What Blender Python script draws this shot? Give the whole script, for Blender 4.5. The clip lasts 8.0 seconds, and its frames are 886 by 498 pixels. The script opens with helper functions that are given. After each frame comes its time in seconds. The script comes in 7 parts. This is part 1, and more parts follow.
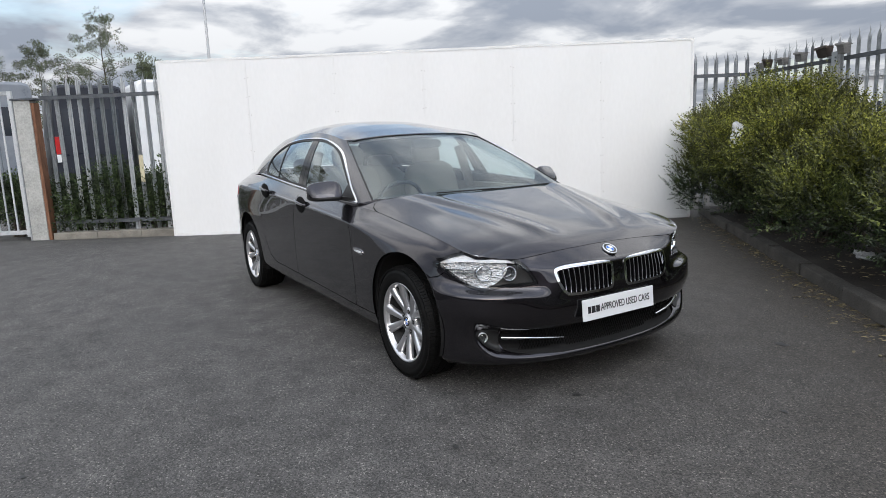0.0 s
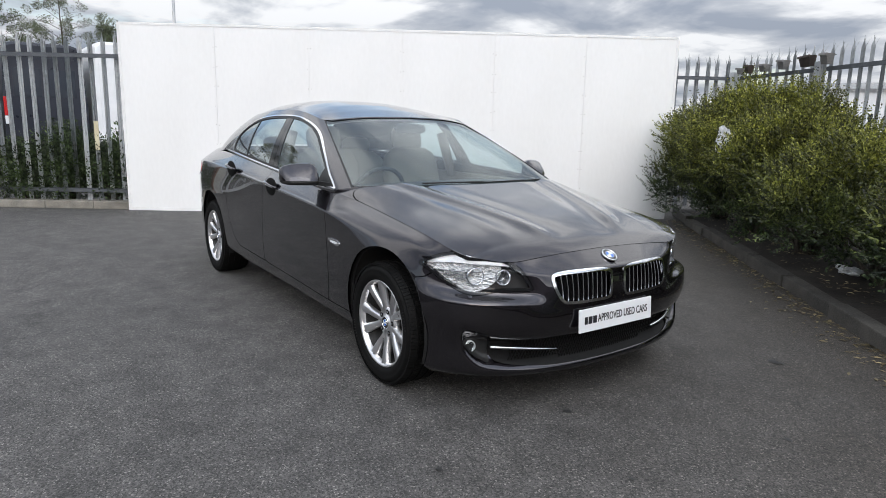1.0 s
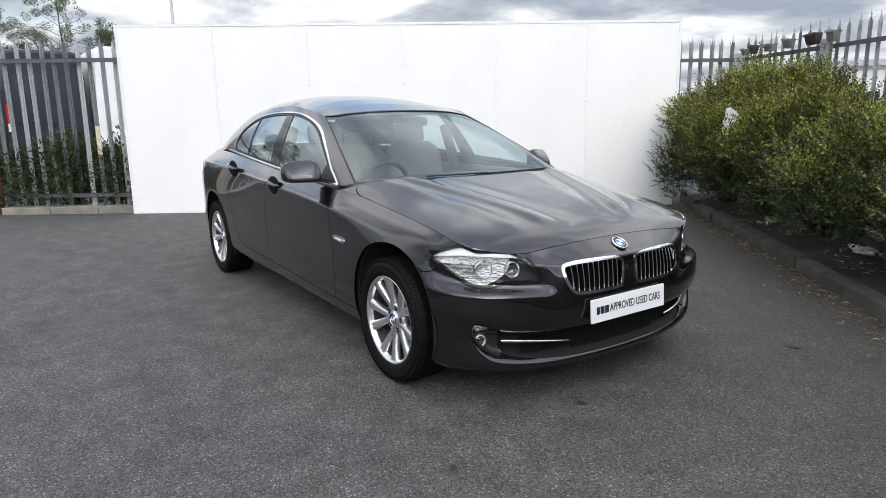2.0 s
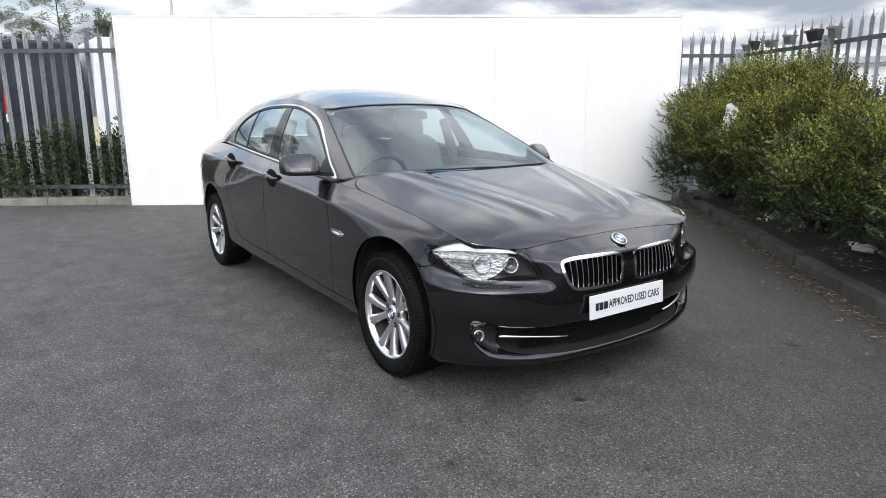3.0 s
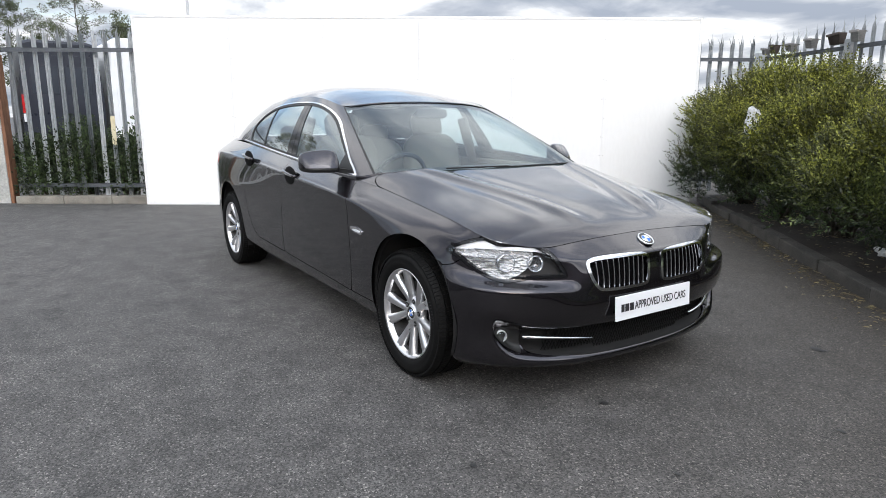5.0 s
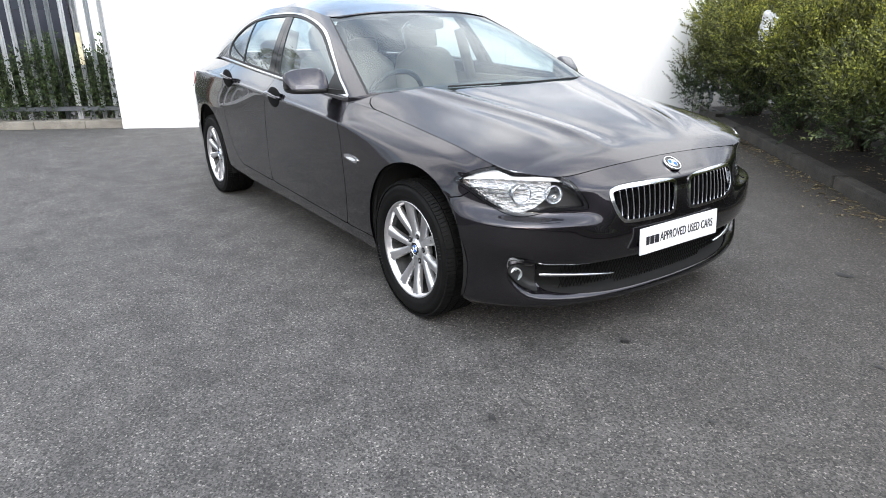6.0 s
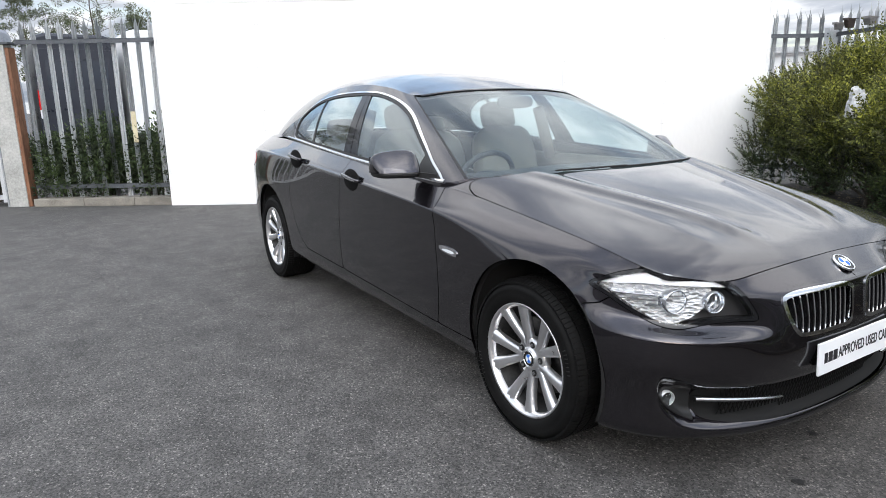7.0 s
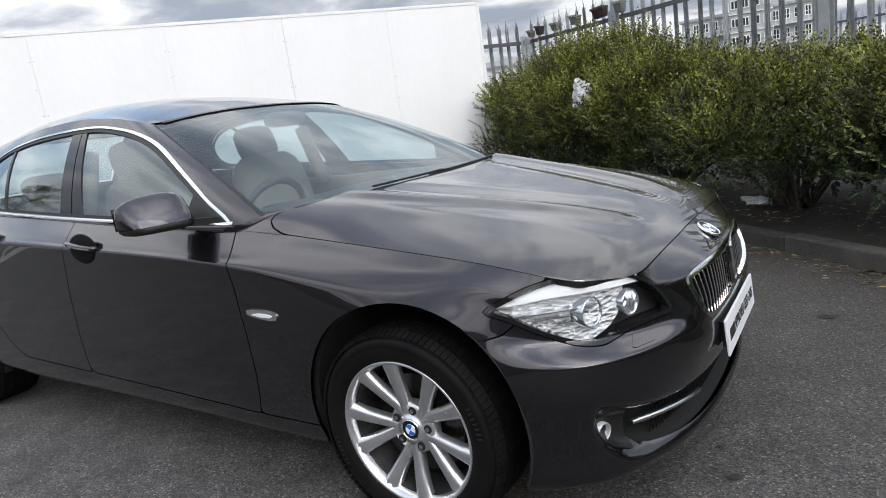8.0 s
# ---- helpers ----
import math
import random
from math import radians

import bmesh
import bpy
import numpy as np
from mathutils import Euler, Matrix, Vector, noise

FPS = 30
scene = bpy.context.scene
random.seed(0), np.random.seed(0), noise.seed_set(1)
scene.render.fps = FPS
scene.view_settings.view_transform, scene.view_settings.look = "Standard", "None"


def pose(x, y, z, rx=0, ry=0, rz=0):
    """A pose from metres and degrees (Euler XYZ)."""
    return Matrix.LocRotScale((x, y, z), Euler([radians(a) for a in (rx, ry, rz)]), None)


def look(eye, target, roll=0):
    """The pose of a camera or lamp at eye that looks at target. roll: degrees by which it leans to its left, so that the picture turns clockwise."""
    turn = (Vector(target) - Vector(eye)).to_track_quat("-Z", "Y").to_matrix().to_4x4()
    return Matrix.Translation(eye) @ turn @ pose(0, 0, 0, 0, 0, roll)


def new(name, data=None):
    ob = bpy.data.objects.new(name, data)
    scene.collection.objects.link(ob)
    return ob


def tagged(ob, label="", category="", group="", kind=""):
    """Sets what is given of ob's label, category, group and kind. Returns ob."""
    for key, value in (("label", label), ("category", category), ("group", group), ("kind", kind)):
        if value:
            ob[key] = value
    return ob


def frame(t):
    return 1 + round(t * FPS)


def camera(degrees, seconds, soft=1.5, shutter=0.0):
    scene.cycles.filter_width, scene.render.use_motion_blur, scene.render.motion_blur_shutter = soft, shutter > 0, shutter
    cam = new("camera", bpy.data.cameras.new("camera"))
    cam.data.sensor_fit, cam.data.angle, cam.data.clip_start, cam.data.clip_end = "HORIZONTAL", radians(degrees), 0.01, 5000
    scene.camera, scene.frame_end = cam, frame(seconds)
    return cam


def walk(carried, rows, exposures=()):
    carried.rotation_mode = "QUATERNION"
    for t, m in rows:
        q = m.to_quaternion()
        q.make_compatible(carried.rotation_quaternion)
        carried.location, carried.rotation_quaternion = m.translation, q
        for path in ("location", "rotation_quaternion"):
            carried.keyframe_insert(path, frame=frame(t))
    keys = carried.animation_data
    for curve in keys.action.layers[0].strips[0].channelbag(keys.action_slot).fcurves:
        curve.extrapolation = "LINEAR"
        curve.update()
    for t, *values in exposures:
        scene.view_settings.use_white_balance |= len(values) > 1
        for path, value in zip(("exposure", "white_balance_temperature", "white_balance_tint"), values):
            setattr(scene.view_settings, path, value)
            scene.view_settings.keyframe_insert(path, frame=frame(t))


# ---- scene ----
cam = camera(69.7, 8.0, soft=0.9)
PATH = [
    (0, (4.525, -2.488, 1.301), (2.846, -1.456, 0.966), -2.3),
    (0.5, (4.35, -2.45, 1.303), (2.718, -1.362, 0.915), -0.9),
    (1, (4.204, -2.432, 1.303), (2.596, -1.304, 0.926), 1.3),
    (1.2, (4.187, -2.414, 1.285), (2.564, -1.307, 0.913), -0.6),
    (2.5, (4.148, -2.396, 1.298), (2.535, -1.285, 0.892), -0.5),
    (3, (4.144, -2.391, 1.295), (2.533, -1.281, 0.878), -0.3),
    (3.5, (4.134, -2.383, 1.289), (2.524, -1.275, 0.862), -1.0),
    (4, (4.113, -2.373, 1.286), (2.463, -1.319, 0.875), -3.9),
    (4.2, (4.116, -2.421, 1.304), (2.463, -1.338, 0.996), 0.0),
    (5.3, (4.024, -2.39, 1.243), (2.398, -1.312, 0.802), -0.4),
    (5.5, (3.975, -2.37, 1.243), (2.351, -1.296, 0.786), -1.7),
    (6, (3.801, -2.318, 1.256), (2.245, -1.245, 0.601), -0.8),
    (6.5, (3.607, -2.296, 1.254), (1.986, -1.286, 0.659), -1.1),
    (7, (3.257, -2.373, 1.271), (1.606, -1.333, 0.832), -1.0),
    (7.5, (2.909, -2.346, 1.239), (1.386, -1.17, 0.691), -4.8),
    (8, (2.59, -2.199, 1.182), (1.487, -0.578, 0.784), -8.2),
]
EXPOSURES = tuple((t, e, 6340, 10) for t, e in ((0, -0.20), (0.5, -0.03), (1, -0.12), (2.5, 0.08), (3.5, 0.22), (4, 0.36), (4.2, 0.12), (5.3, 0.27), (5.5, 0.41), (6.5, 0.69), (7, 0.27), (7.5, 0.53), (8, -0.04)))
walk(cam, [(t, look(eye, target, roll)) for t, eye, target, roll in PATH], EXPOSURES)

# ---- light: bright broken cloud, soft high sun ----
SUN_ELEV, SUN_AZ = radians(38), radians(-30)   # azimuth from +x towards +y
world = bpy.data.worlds.new("sky")
scene.world = world
world.use_nodes = True
wn, wl = world.node_tree.nodes, world.node_tree.links
wn.clear()
out = wn.new("ShaderNodeOutputWorld")
bg = wn.new("ShaderNodeBackground")
sky = wn.new("ShaderNodeTexSky")
sky.sky_type, sky.sun_disc = "NISHITA", False
sky.sun_elevation, sky.sun_rotation = SUN_ELEV, radians(90) - SUN_AZ
sky.air_density, sky.dust_density = 1.0, 2.0
coord = wn.new("ShaderNodeTexCoord")
sep = wn.new("ShaderNodeSeparateXYZ")
wl.new(coord.outputs["Generated"], sep.inputs[0])
# clouds on a flat layer: direction divided by its height
lift = wn.new("ShaderNodeMath"); lift.operation = "MAXIMUM"; lift.inputs[1].default_value = 0.0
wl.new(sep.outputs[2], lift.inputs[0])
plus = wn.new("ShaderNodeMath"); plus.operation = "ADD"; plus.inputs[1].default_value = 0.16
wl.new(lift.outputs[0], plus.inputs[0])
flat = wn.new("ShaderNodeVectorMath"); flat.operation = "DIVIDE"
comb = wn.new("ShaderNodeCombineXYZ")
for k in range(3):
    wl.new(plus.outputs[0], comb.inputs[k])
wl.new(coord.outputs["Generated"], flat.inputs[0])
wl.new(comb.outputs[0], flat.inputs[1])
cl = wn.new("ShaderNodeTexNoise")
cl.inputs["Scale"].default_value, cl.inputs["Detail"].default_value = 1.5, 10.0
cl.inputs["Roughness"].default_value, cl.inputs["Distortion"].default_value = 0.52, 0.25
wl.new(flat.outputs[0], cl.inputs["Vector"])
shade = wn.new("ShaderNodeValToRGB")
shade.color_ramp.elements[0].position, shade.color_ramp.elements[0].color = 0.40, (0.57, 0.635, 0.75, 1)
shade.color_ramp.elements[1].position, shade.color_ramp.elements[1].color = 0.58, (1.48, 1.49, 1.50, 1)
e = shade.color_ramp.elements.new(0.49); e.color = (0.84, 0.885, 0.965, 1)
wl.new(cl.outputs["Fac"], shade.inputs[0])
gaps = wn.new("ShaderNodeTexNoise")
gaps.inputs["Scale"].default_value, gaps.inputs["Detail"].default_value = 0.8, 6.0
drift = wn.new("ShaderNodeVectorMath"); drift.operation = "ADD"; drift.inputs[1].default_value = (-3.1, 4.4, 0)
wl.new(flat.outputs[0], drift.inputs[0])
wl.new(drift.outputs[0], gaps.inputs["Vector"])
gapr = wn.new("ShaderNodeMapRange")
gapr.inputs[1].default_value, gapr.inputs[2].default_value = 0.59, 0.67
wl.new(gaps.outputs["Fac"], gapr.inputs[0])
# one wider blue break in the cloud stands over the boards, mirrored in the bonnet
brk = wn.new("ShaderNodeVectorMath"); brk.operation = "DOT_PRODUCT"; brk.inputs[1].default_value = (-0.795, 0.444, 0.412)
wl.new(coord.outputs["Generated"], brk.inputs[0])
brn = wn.new("ShaderNodeMath"); brn.operation = "MULTIPLY_ADD"; brn.inputs[1].default_value = 0.06
wl.new(gaps.outputs["Fac"], brn.inputs[0]); wl.new(brk.outputs["Value"], brn.inputs[2])
brr = wn.new("ShaderNodeMapRange"); brr.inputs[1].default_value, brr.inputs[2].default_value = 1.014, 1.025
wl.new(brn.outputs[0], brr.inputs[0])
anygap = wn.new("ShaderNodeMath"); anygap.operation = "MAXIMUM"
wl.new(gapr.outputs[0], anygap.inputs[0]); wl.new(brr.outputs[0], anygap.inputs[1])
skyx = wn.new("ShaderNodeMix"); skyx.data_type = "RGBA"; skyx.blend_type = "MULTIPLY"
skyx.inputs[0].default_value = 1.0
wl.new(sky.outputs[0], skyx.inputs[6]); skyx.inputs[7].default_value = (0.38, 0.33, 0.28, 1)
mixs = wn.new("ShaderNodeMix"); mixs.data_type = "RGBA"
wl.new(anygap.outputs[0], mixs.inputs[0])
wl.new(shade.outputs[0], mixs.inputs[6])
wl.new(skyx.outputs[2], mixs.inputs[7])
# an overcast sky is brighter overhead than at the horizon
grad = wn.new("ShaderNodeMapRange")
grad.inputs[1].default_value, grad.inputs[2].default_value, grad.inputs[3].default_value, grad.inputs[4].default_value = 0.0, 0.8, 0.60, 1.48
wl.new(lift.outputs[0], grad.inputs[0])
# the veiled sun brightens the cloud round it
toward = wn.new("ShaderNodeVectorMath"); toward.operation = "DOT_PRODUCT"
toward.inputs[1].default_value = (math.cos(SUN_ELEV) * math.cos(SUN_AZ), math.cos(SUN_ELEV) * math.sin(SUN_AZ), math.sin(SUN_ELEV))
wl.new(coord.outputs["Generated"], toward.inputs[0])
pos = wn.new("ShaderNodeMath"); pos.operation = "MAXIMUM"; pos.inputs[1].default_value = 0.0
wl.new(toward.outputs["Value"], pos.inputs[0])
veil = wn.new("ShaderNodeMath"); veil.operation = "POWER"; veil.inputs[1].default_value = 2.5
wl.new(pos.outputs[0], veil.inputs[0])
glow = wn.new("ShaderNodeMath"); glow.operation = "MULTIPLY_ADD"; glow.inputs[1].default_value, glow.inputs[2].default_value = 1.15, 0.92
wl.new(veil.outputs[0], glow.inputs[0])
lit = wn.new("ShaderNodeMath"); lit.operation = "MULTIPLY"
wl.new(grad.outputs[0], lit.inputs[0]); wl.new(glow.outputs[0], lit.inputs[1])
dome = wn.new("ShaderNodeVectorMath"); dome.operation = "SCALE"
wl.new(mixs.outputs[2], dome.inputs[0]); wl.new(lit.outputs[0], dome.inputs["Scale"])
wl.new(dome.outputs[0], bg.inputs[0])
bg.inputs[1].default_value = 1.0
wl.new(bg.outputs[0], out.inputs[0])

sun = new("sun", bpy.data.lights.new("sun", "SUN"))
sun.data.energy, sun.data.angle, sun.data.color = 0.85, radians(40), (1.0, 0.97, 0.94)
sun.matrix_world = look((0, 0, 0), (-math.cos(SUN_ELEV) * math.cos(SUN_AZ), -math.cos(SUN_ELEV) * math.sin(SUN_AZ), -math.sin(SUN_ELEV)))


# ---- materials ----
def mat_base(name, color=(0.5, 0.5, 0.5), rough=0.6, metal=0.0, **kw):
    m = bpy.data.materials.new(name)
    m.use_nodes = True
    b = m.node_tree.nodes["Principled BSDF"]
    b.inputs["Base Color"].default_value = (*color, 1)
    b.inputs["Roughness"].default_value = rough
    b.inputs["Metallic"].default_value = metal
    for k, v in kw.items():
        b.inputs[k.replace("_", " ")].default_value = v
    return m


def varied(m, a, b, scale=4.0, fine=60.0, fine_amount=0.3, rough=None, bump=0.0, bump_scale=None, coords="Object", stretch=(1, 1, 1), per_object=0.0, sharp=(0.35, 0.65)):
    """Two-scale colour variation from a to b, with fine grain, roughness change and bump."""
    nt, bs = m.node_tree, m.node_tree.nodes["Principled BSDF"]
    tc = nt.nodes.new("ShaderNodeTexCoord")
    mp = nt.nodes.new("ShaderNodeMapping")
    mp.inputs["Scale"].default_value = stretch
    nt.links.new(tc.outputs[coords], mp.inputs[0])
    n1 = nt.nodes.new("ShaderNodeTexNoise"); n1.inputs["Scale"].default_value = scale; n1.inputs["Detail"].default_value = 6
    n2 = nt.nodes.new("ShaderNodeTexNoise"); n2.inputs["Scale"].default_value = fine; n2.inputs["Detail"].default_value = 3
    nt.links.new(mp.outputs[0], n1.inputs["Vector"]); nt.links.new(mp.outputs[0], n2.inputs["Vector"])
    mx = nt.nodes.new("ShaderNodeMix"); mx.data_type = "FLOAT"; mx.inputs[0].default_value = fine_amount
    nt.links.new(n1.outputs["Fac"], mx.inputs[2]); nt.links.new(n2.outputs["Fac"], mx.inputs[3])
    last = mx.outputs[0]
    if per_object:
        oi = nt.nodes.new("ShaderNodeObjectInfo")
        ad = nt.nodes.new("ShaderNodeMath"); ad.operation = "MULTIPLY_ADD"
        ad.inputs[1].default_value = per_object
        sb = nt.nodes.new("ShaderNodeMath"); sb.operation = "SUBTRACT"; sb.inputs[1].default_value = 0.5
        nt.links.new(oi.outputs["Random"], sb.inputs[0]); nt.links.new(sb.outputs[0], ad.inputs[0]); nt.links.new(last, ad.inputs[2])
        last = ad.outputs[0]
    rp = nt.nodes.new("ShaderNodeValToRGB")
    rp.color_ramp.elements[0].position, rp.color_ramp.elements[0].color = sharp[0], (*a, 1)
    rp.color_ramp.elements[1].position, rp.color_ramp.elements[1].color = sharp[1], (*b, 1)
    nt.links.new(last, rp.inputs[0]); nt.links.new(rp.outputs[0], bs.inputs["Base Color"])
    if rough:
        mr = nt.nodes.new("ShaderNodeMapRange"); mr.inputs[3].default_value, mr.inputs[4].default_value = rough
        nt.links.new(n1.outputs["Fac"], mr.inputs[0]); nt.links.new(mr.outputs[0], bs.inputs["Roughness"])
    if bump:
        bp = nt.nodes.new("ShaderNodeBump"); bp.inputs["Strength"].default_value = bump; bp.inputs["Distance"].default_value = 0.004
        src = n2
        if bump_scale:
            src = nt.nodes.new("ShaderNodeTexNoise"); src.inputs["Scale"].default_value = bump_scale; src.inputs["Detail"].default_value = 4
            nt.links.new(mp.outputs[0], src.inputs["Vector"])
        nt.links.new(src.outputs["Fac"], bp.inputs["Height"]); nt.links.new(bp.outputs[0], bs.inputs["Normal"])
    return m


M = {}
KERB = pose(1.32, 3.24, 0, 0, 0, -43.0)        # x along the planting bed's kerb, y into the bed
M["board"] = varied(mat_base("white_board", rough=0.45), (0.77, 0.77, 0.755), (0.84, 0.84, 0.83), 0.9, 25, 0.25, rough=(0.4, 0.6), bump=0.05, stretch=(1, 1, 0.35))
M["batten"] = varied(mat_base("white_batten", rough=0.5), (0.70, 0.70, 0.68), (0.84, 0.84, 0.83), 3, 60, 0.4)
M["screw"] = mat_base("screw_head", (0.45, 0.43, 0.40), 0.5, 0.7)
M["galv"] = varied(mat_base("galvanised_steel", metal=0.15), (0.32, 0.335, 0.345), (0.55, 0.565, 0.575), 14, 120, 0.5, rough=(0.45, 0.7), per_object=0.35)
M["rail"] = varied(mat_base("dark_galvanised_rail", metal=0.2), (0.055, 0.06, 0.068), (0.11, 0.12, 0.13), 6, 70, 0.4, rough=(0.5, 0.7))
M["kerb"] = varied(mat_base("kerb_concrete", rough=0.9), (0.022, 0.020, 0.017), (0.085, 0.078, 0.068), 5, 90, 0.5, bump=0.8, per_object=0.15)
M["plinth"] = varied(mat_base("weathered_plinth_concrete", rough=0.9), (0.11, 0.10, 0.085), (0.28, 0.26, 0.22), 5, 90, 0.5, bump=0.5, per_object=0.1)
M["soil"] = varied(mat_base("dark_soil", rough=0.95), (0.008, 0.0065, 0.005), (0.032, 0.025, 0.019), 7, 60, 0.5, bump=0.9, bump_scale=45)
M["postwhite"] = varied(mat_base("white_post_paint", rough=0.55), (0.27, 0.27, 0.25), (0.52, 0.52, 0.49), 3, 40, 0.4, bump=0.1)
M["rustwood"] = varied(mat_base("weathered_brown_timber", rough=0.85), (0.10, 0.045, 0.025), (0.27, 0.13, 0.07), 14, 90, 0.4, bump=0.4, stretch=(1, 1, 0.12))
M["block"] = varied(mat_base("grey_blockwork", rough=0.9), (0.13, 0.13, 0.125), (0.21, 0.205, 0.20), 1.2, 40, 0.4, bump=0.3)
M["cream"] = varied(mat_base("old_cream_paint", rough=0.7), (0.50, 0.44, 0.28), (0.66, 0.60, 0.42), 12, 90, 0.4)
M["bark"] = varied(mat_base("bark", rough=0.9), (0.03, 0.024, 0.018), (0.085, 0.07, 0.055), 18, 80, 0.5, bump=0.5)
M["grass"] = varied(mat_base("verge_grass", rough=0.9), (0.05, 0.08, 0.02), (0.12, 0.14, 0.05), 3, 60, 0.5, bump=0.6)


def leaf_mat(name, dark, light, trans=0.25, grow=None):
    """Leaves that differ one from the next, with light and shade painted in; grow: the colours of the young growth
    higher up the plant.
    """
    m = mat_base(name, light, 0.5)
    nt, bs = m.node_tree, m.node_tree.nodes["Principled BSDF"]
    g = nt.nodes.new("ShaderNodeNewGeometry")
    rp = nt.nodes.new("ShaderNodeValToRGB")
    rp.color_ramp.elements[0].color, rp.color_ramp.elements[1].color = (*dark, 1), (*light, 1)
    e = rp.color_ramp.elements.new(0.6); e.color = (*(a + (b - a) * 0.3 for a, b in zip(dark, light)), 1)
    nt.links.new(g.outputs["Random Per Island"], rp.inputs[0])
    tc = nt.nodes.new("ShaderNodeTexCoord")
    leafcol = rp.outputs[0]
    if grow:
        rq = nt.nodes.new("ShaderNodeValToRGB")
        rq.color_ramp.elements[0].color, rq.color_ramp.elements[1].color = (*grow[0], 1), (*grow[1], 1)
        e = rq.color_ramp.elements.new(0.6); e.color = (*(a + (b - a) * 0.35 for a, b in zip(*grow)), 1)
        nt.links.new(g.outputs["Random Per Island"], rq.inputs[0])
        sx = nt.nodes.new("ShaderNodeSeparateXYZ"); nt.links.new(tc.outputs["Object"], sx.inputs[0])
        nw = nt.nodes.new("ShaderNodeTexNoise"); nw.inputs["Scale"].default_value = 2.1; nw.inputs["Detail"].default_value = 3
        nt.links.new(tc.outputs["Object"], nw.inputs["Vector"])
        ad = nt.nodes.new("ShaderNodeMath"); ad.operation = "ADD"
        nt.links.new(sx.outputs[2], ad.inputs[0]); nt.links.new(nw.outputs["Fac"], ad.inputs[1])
        # besides the yellower tint, low leaves stay darker, painting shade under the crown
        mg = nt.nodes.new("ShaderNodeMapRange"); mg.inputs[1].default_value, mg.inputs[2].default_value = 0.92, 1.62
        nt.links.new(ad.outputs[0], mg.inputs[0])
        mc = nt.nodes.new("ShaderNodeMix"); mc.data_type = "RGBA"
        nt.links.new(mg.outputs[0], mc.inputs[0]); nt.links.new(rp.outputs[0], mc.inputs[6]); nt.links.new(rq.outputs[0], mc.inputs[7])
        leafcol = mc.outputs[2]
    # noise as wide as a clump paints lit lobes and shaded gaps
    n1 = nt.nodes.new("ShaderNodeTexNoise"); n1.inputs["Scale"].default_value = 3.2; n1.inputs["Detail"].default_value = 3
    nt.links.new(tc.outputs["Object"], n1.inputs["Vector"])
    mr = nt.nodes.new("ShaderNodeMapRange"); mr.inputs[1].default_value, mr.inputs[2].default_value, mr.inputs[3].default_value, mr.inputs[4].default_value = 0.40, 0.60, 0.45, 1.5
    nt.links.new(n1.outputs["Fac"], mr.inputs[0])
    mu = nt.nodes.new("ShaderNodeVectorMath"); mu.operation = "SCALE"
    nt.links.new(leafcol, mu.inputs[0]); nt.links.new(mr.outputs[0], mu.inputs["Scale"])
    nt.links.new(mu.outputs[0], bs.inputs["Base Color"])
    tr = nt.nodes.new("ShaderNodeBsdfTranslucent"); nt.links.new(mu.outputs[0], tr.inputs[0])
    ms = nt.nodes.new("ShaderNodeMixShader"); ms.inputs[0].default_value = trans
    nt.links.new(bs.outputs[0], ms.inputs[1]); nt.links.new(tr.outputs[0], ms.inputs[2])
    nt.links.new(ms.outputs[0], nt.nodes["Material Output"].inputs[0])
    return m


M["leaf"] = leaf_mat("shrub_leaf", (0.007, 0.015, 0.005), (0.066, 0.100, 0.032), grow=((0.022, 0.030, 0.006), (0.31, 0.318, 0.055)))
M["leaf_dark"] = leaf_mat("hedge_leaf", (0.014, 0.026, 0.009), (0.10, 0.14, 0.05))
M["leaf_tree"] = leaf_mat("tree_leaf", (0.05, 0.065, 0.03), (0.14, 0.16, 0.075))


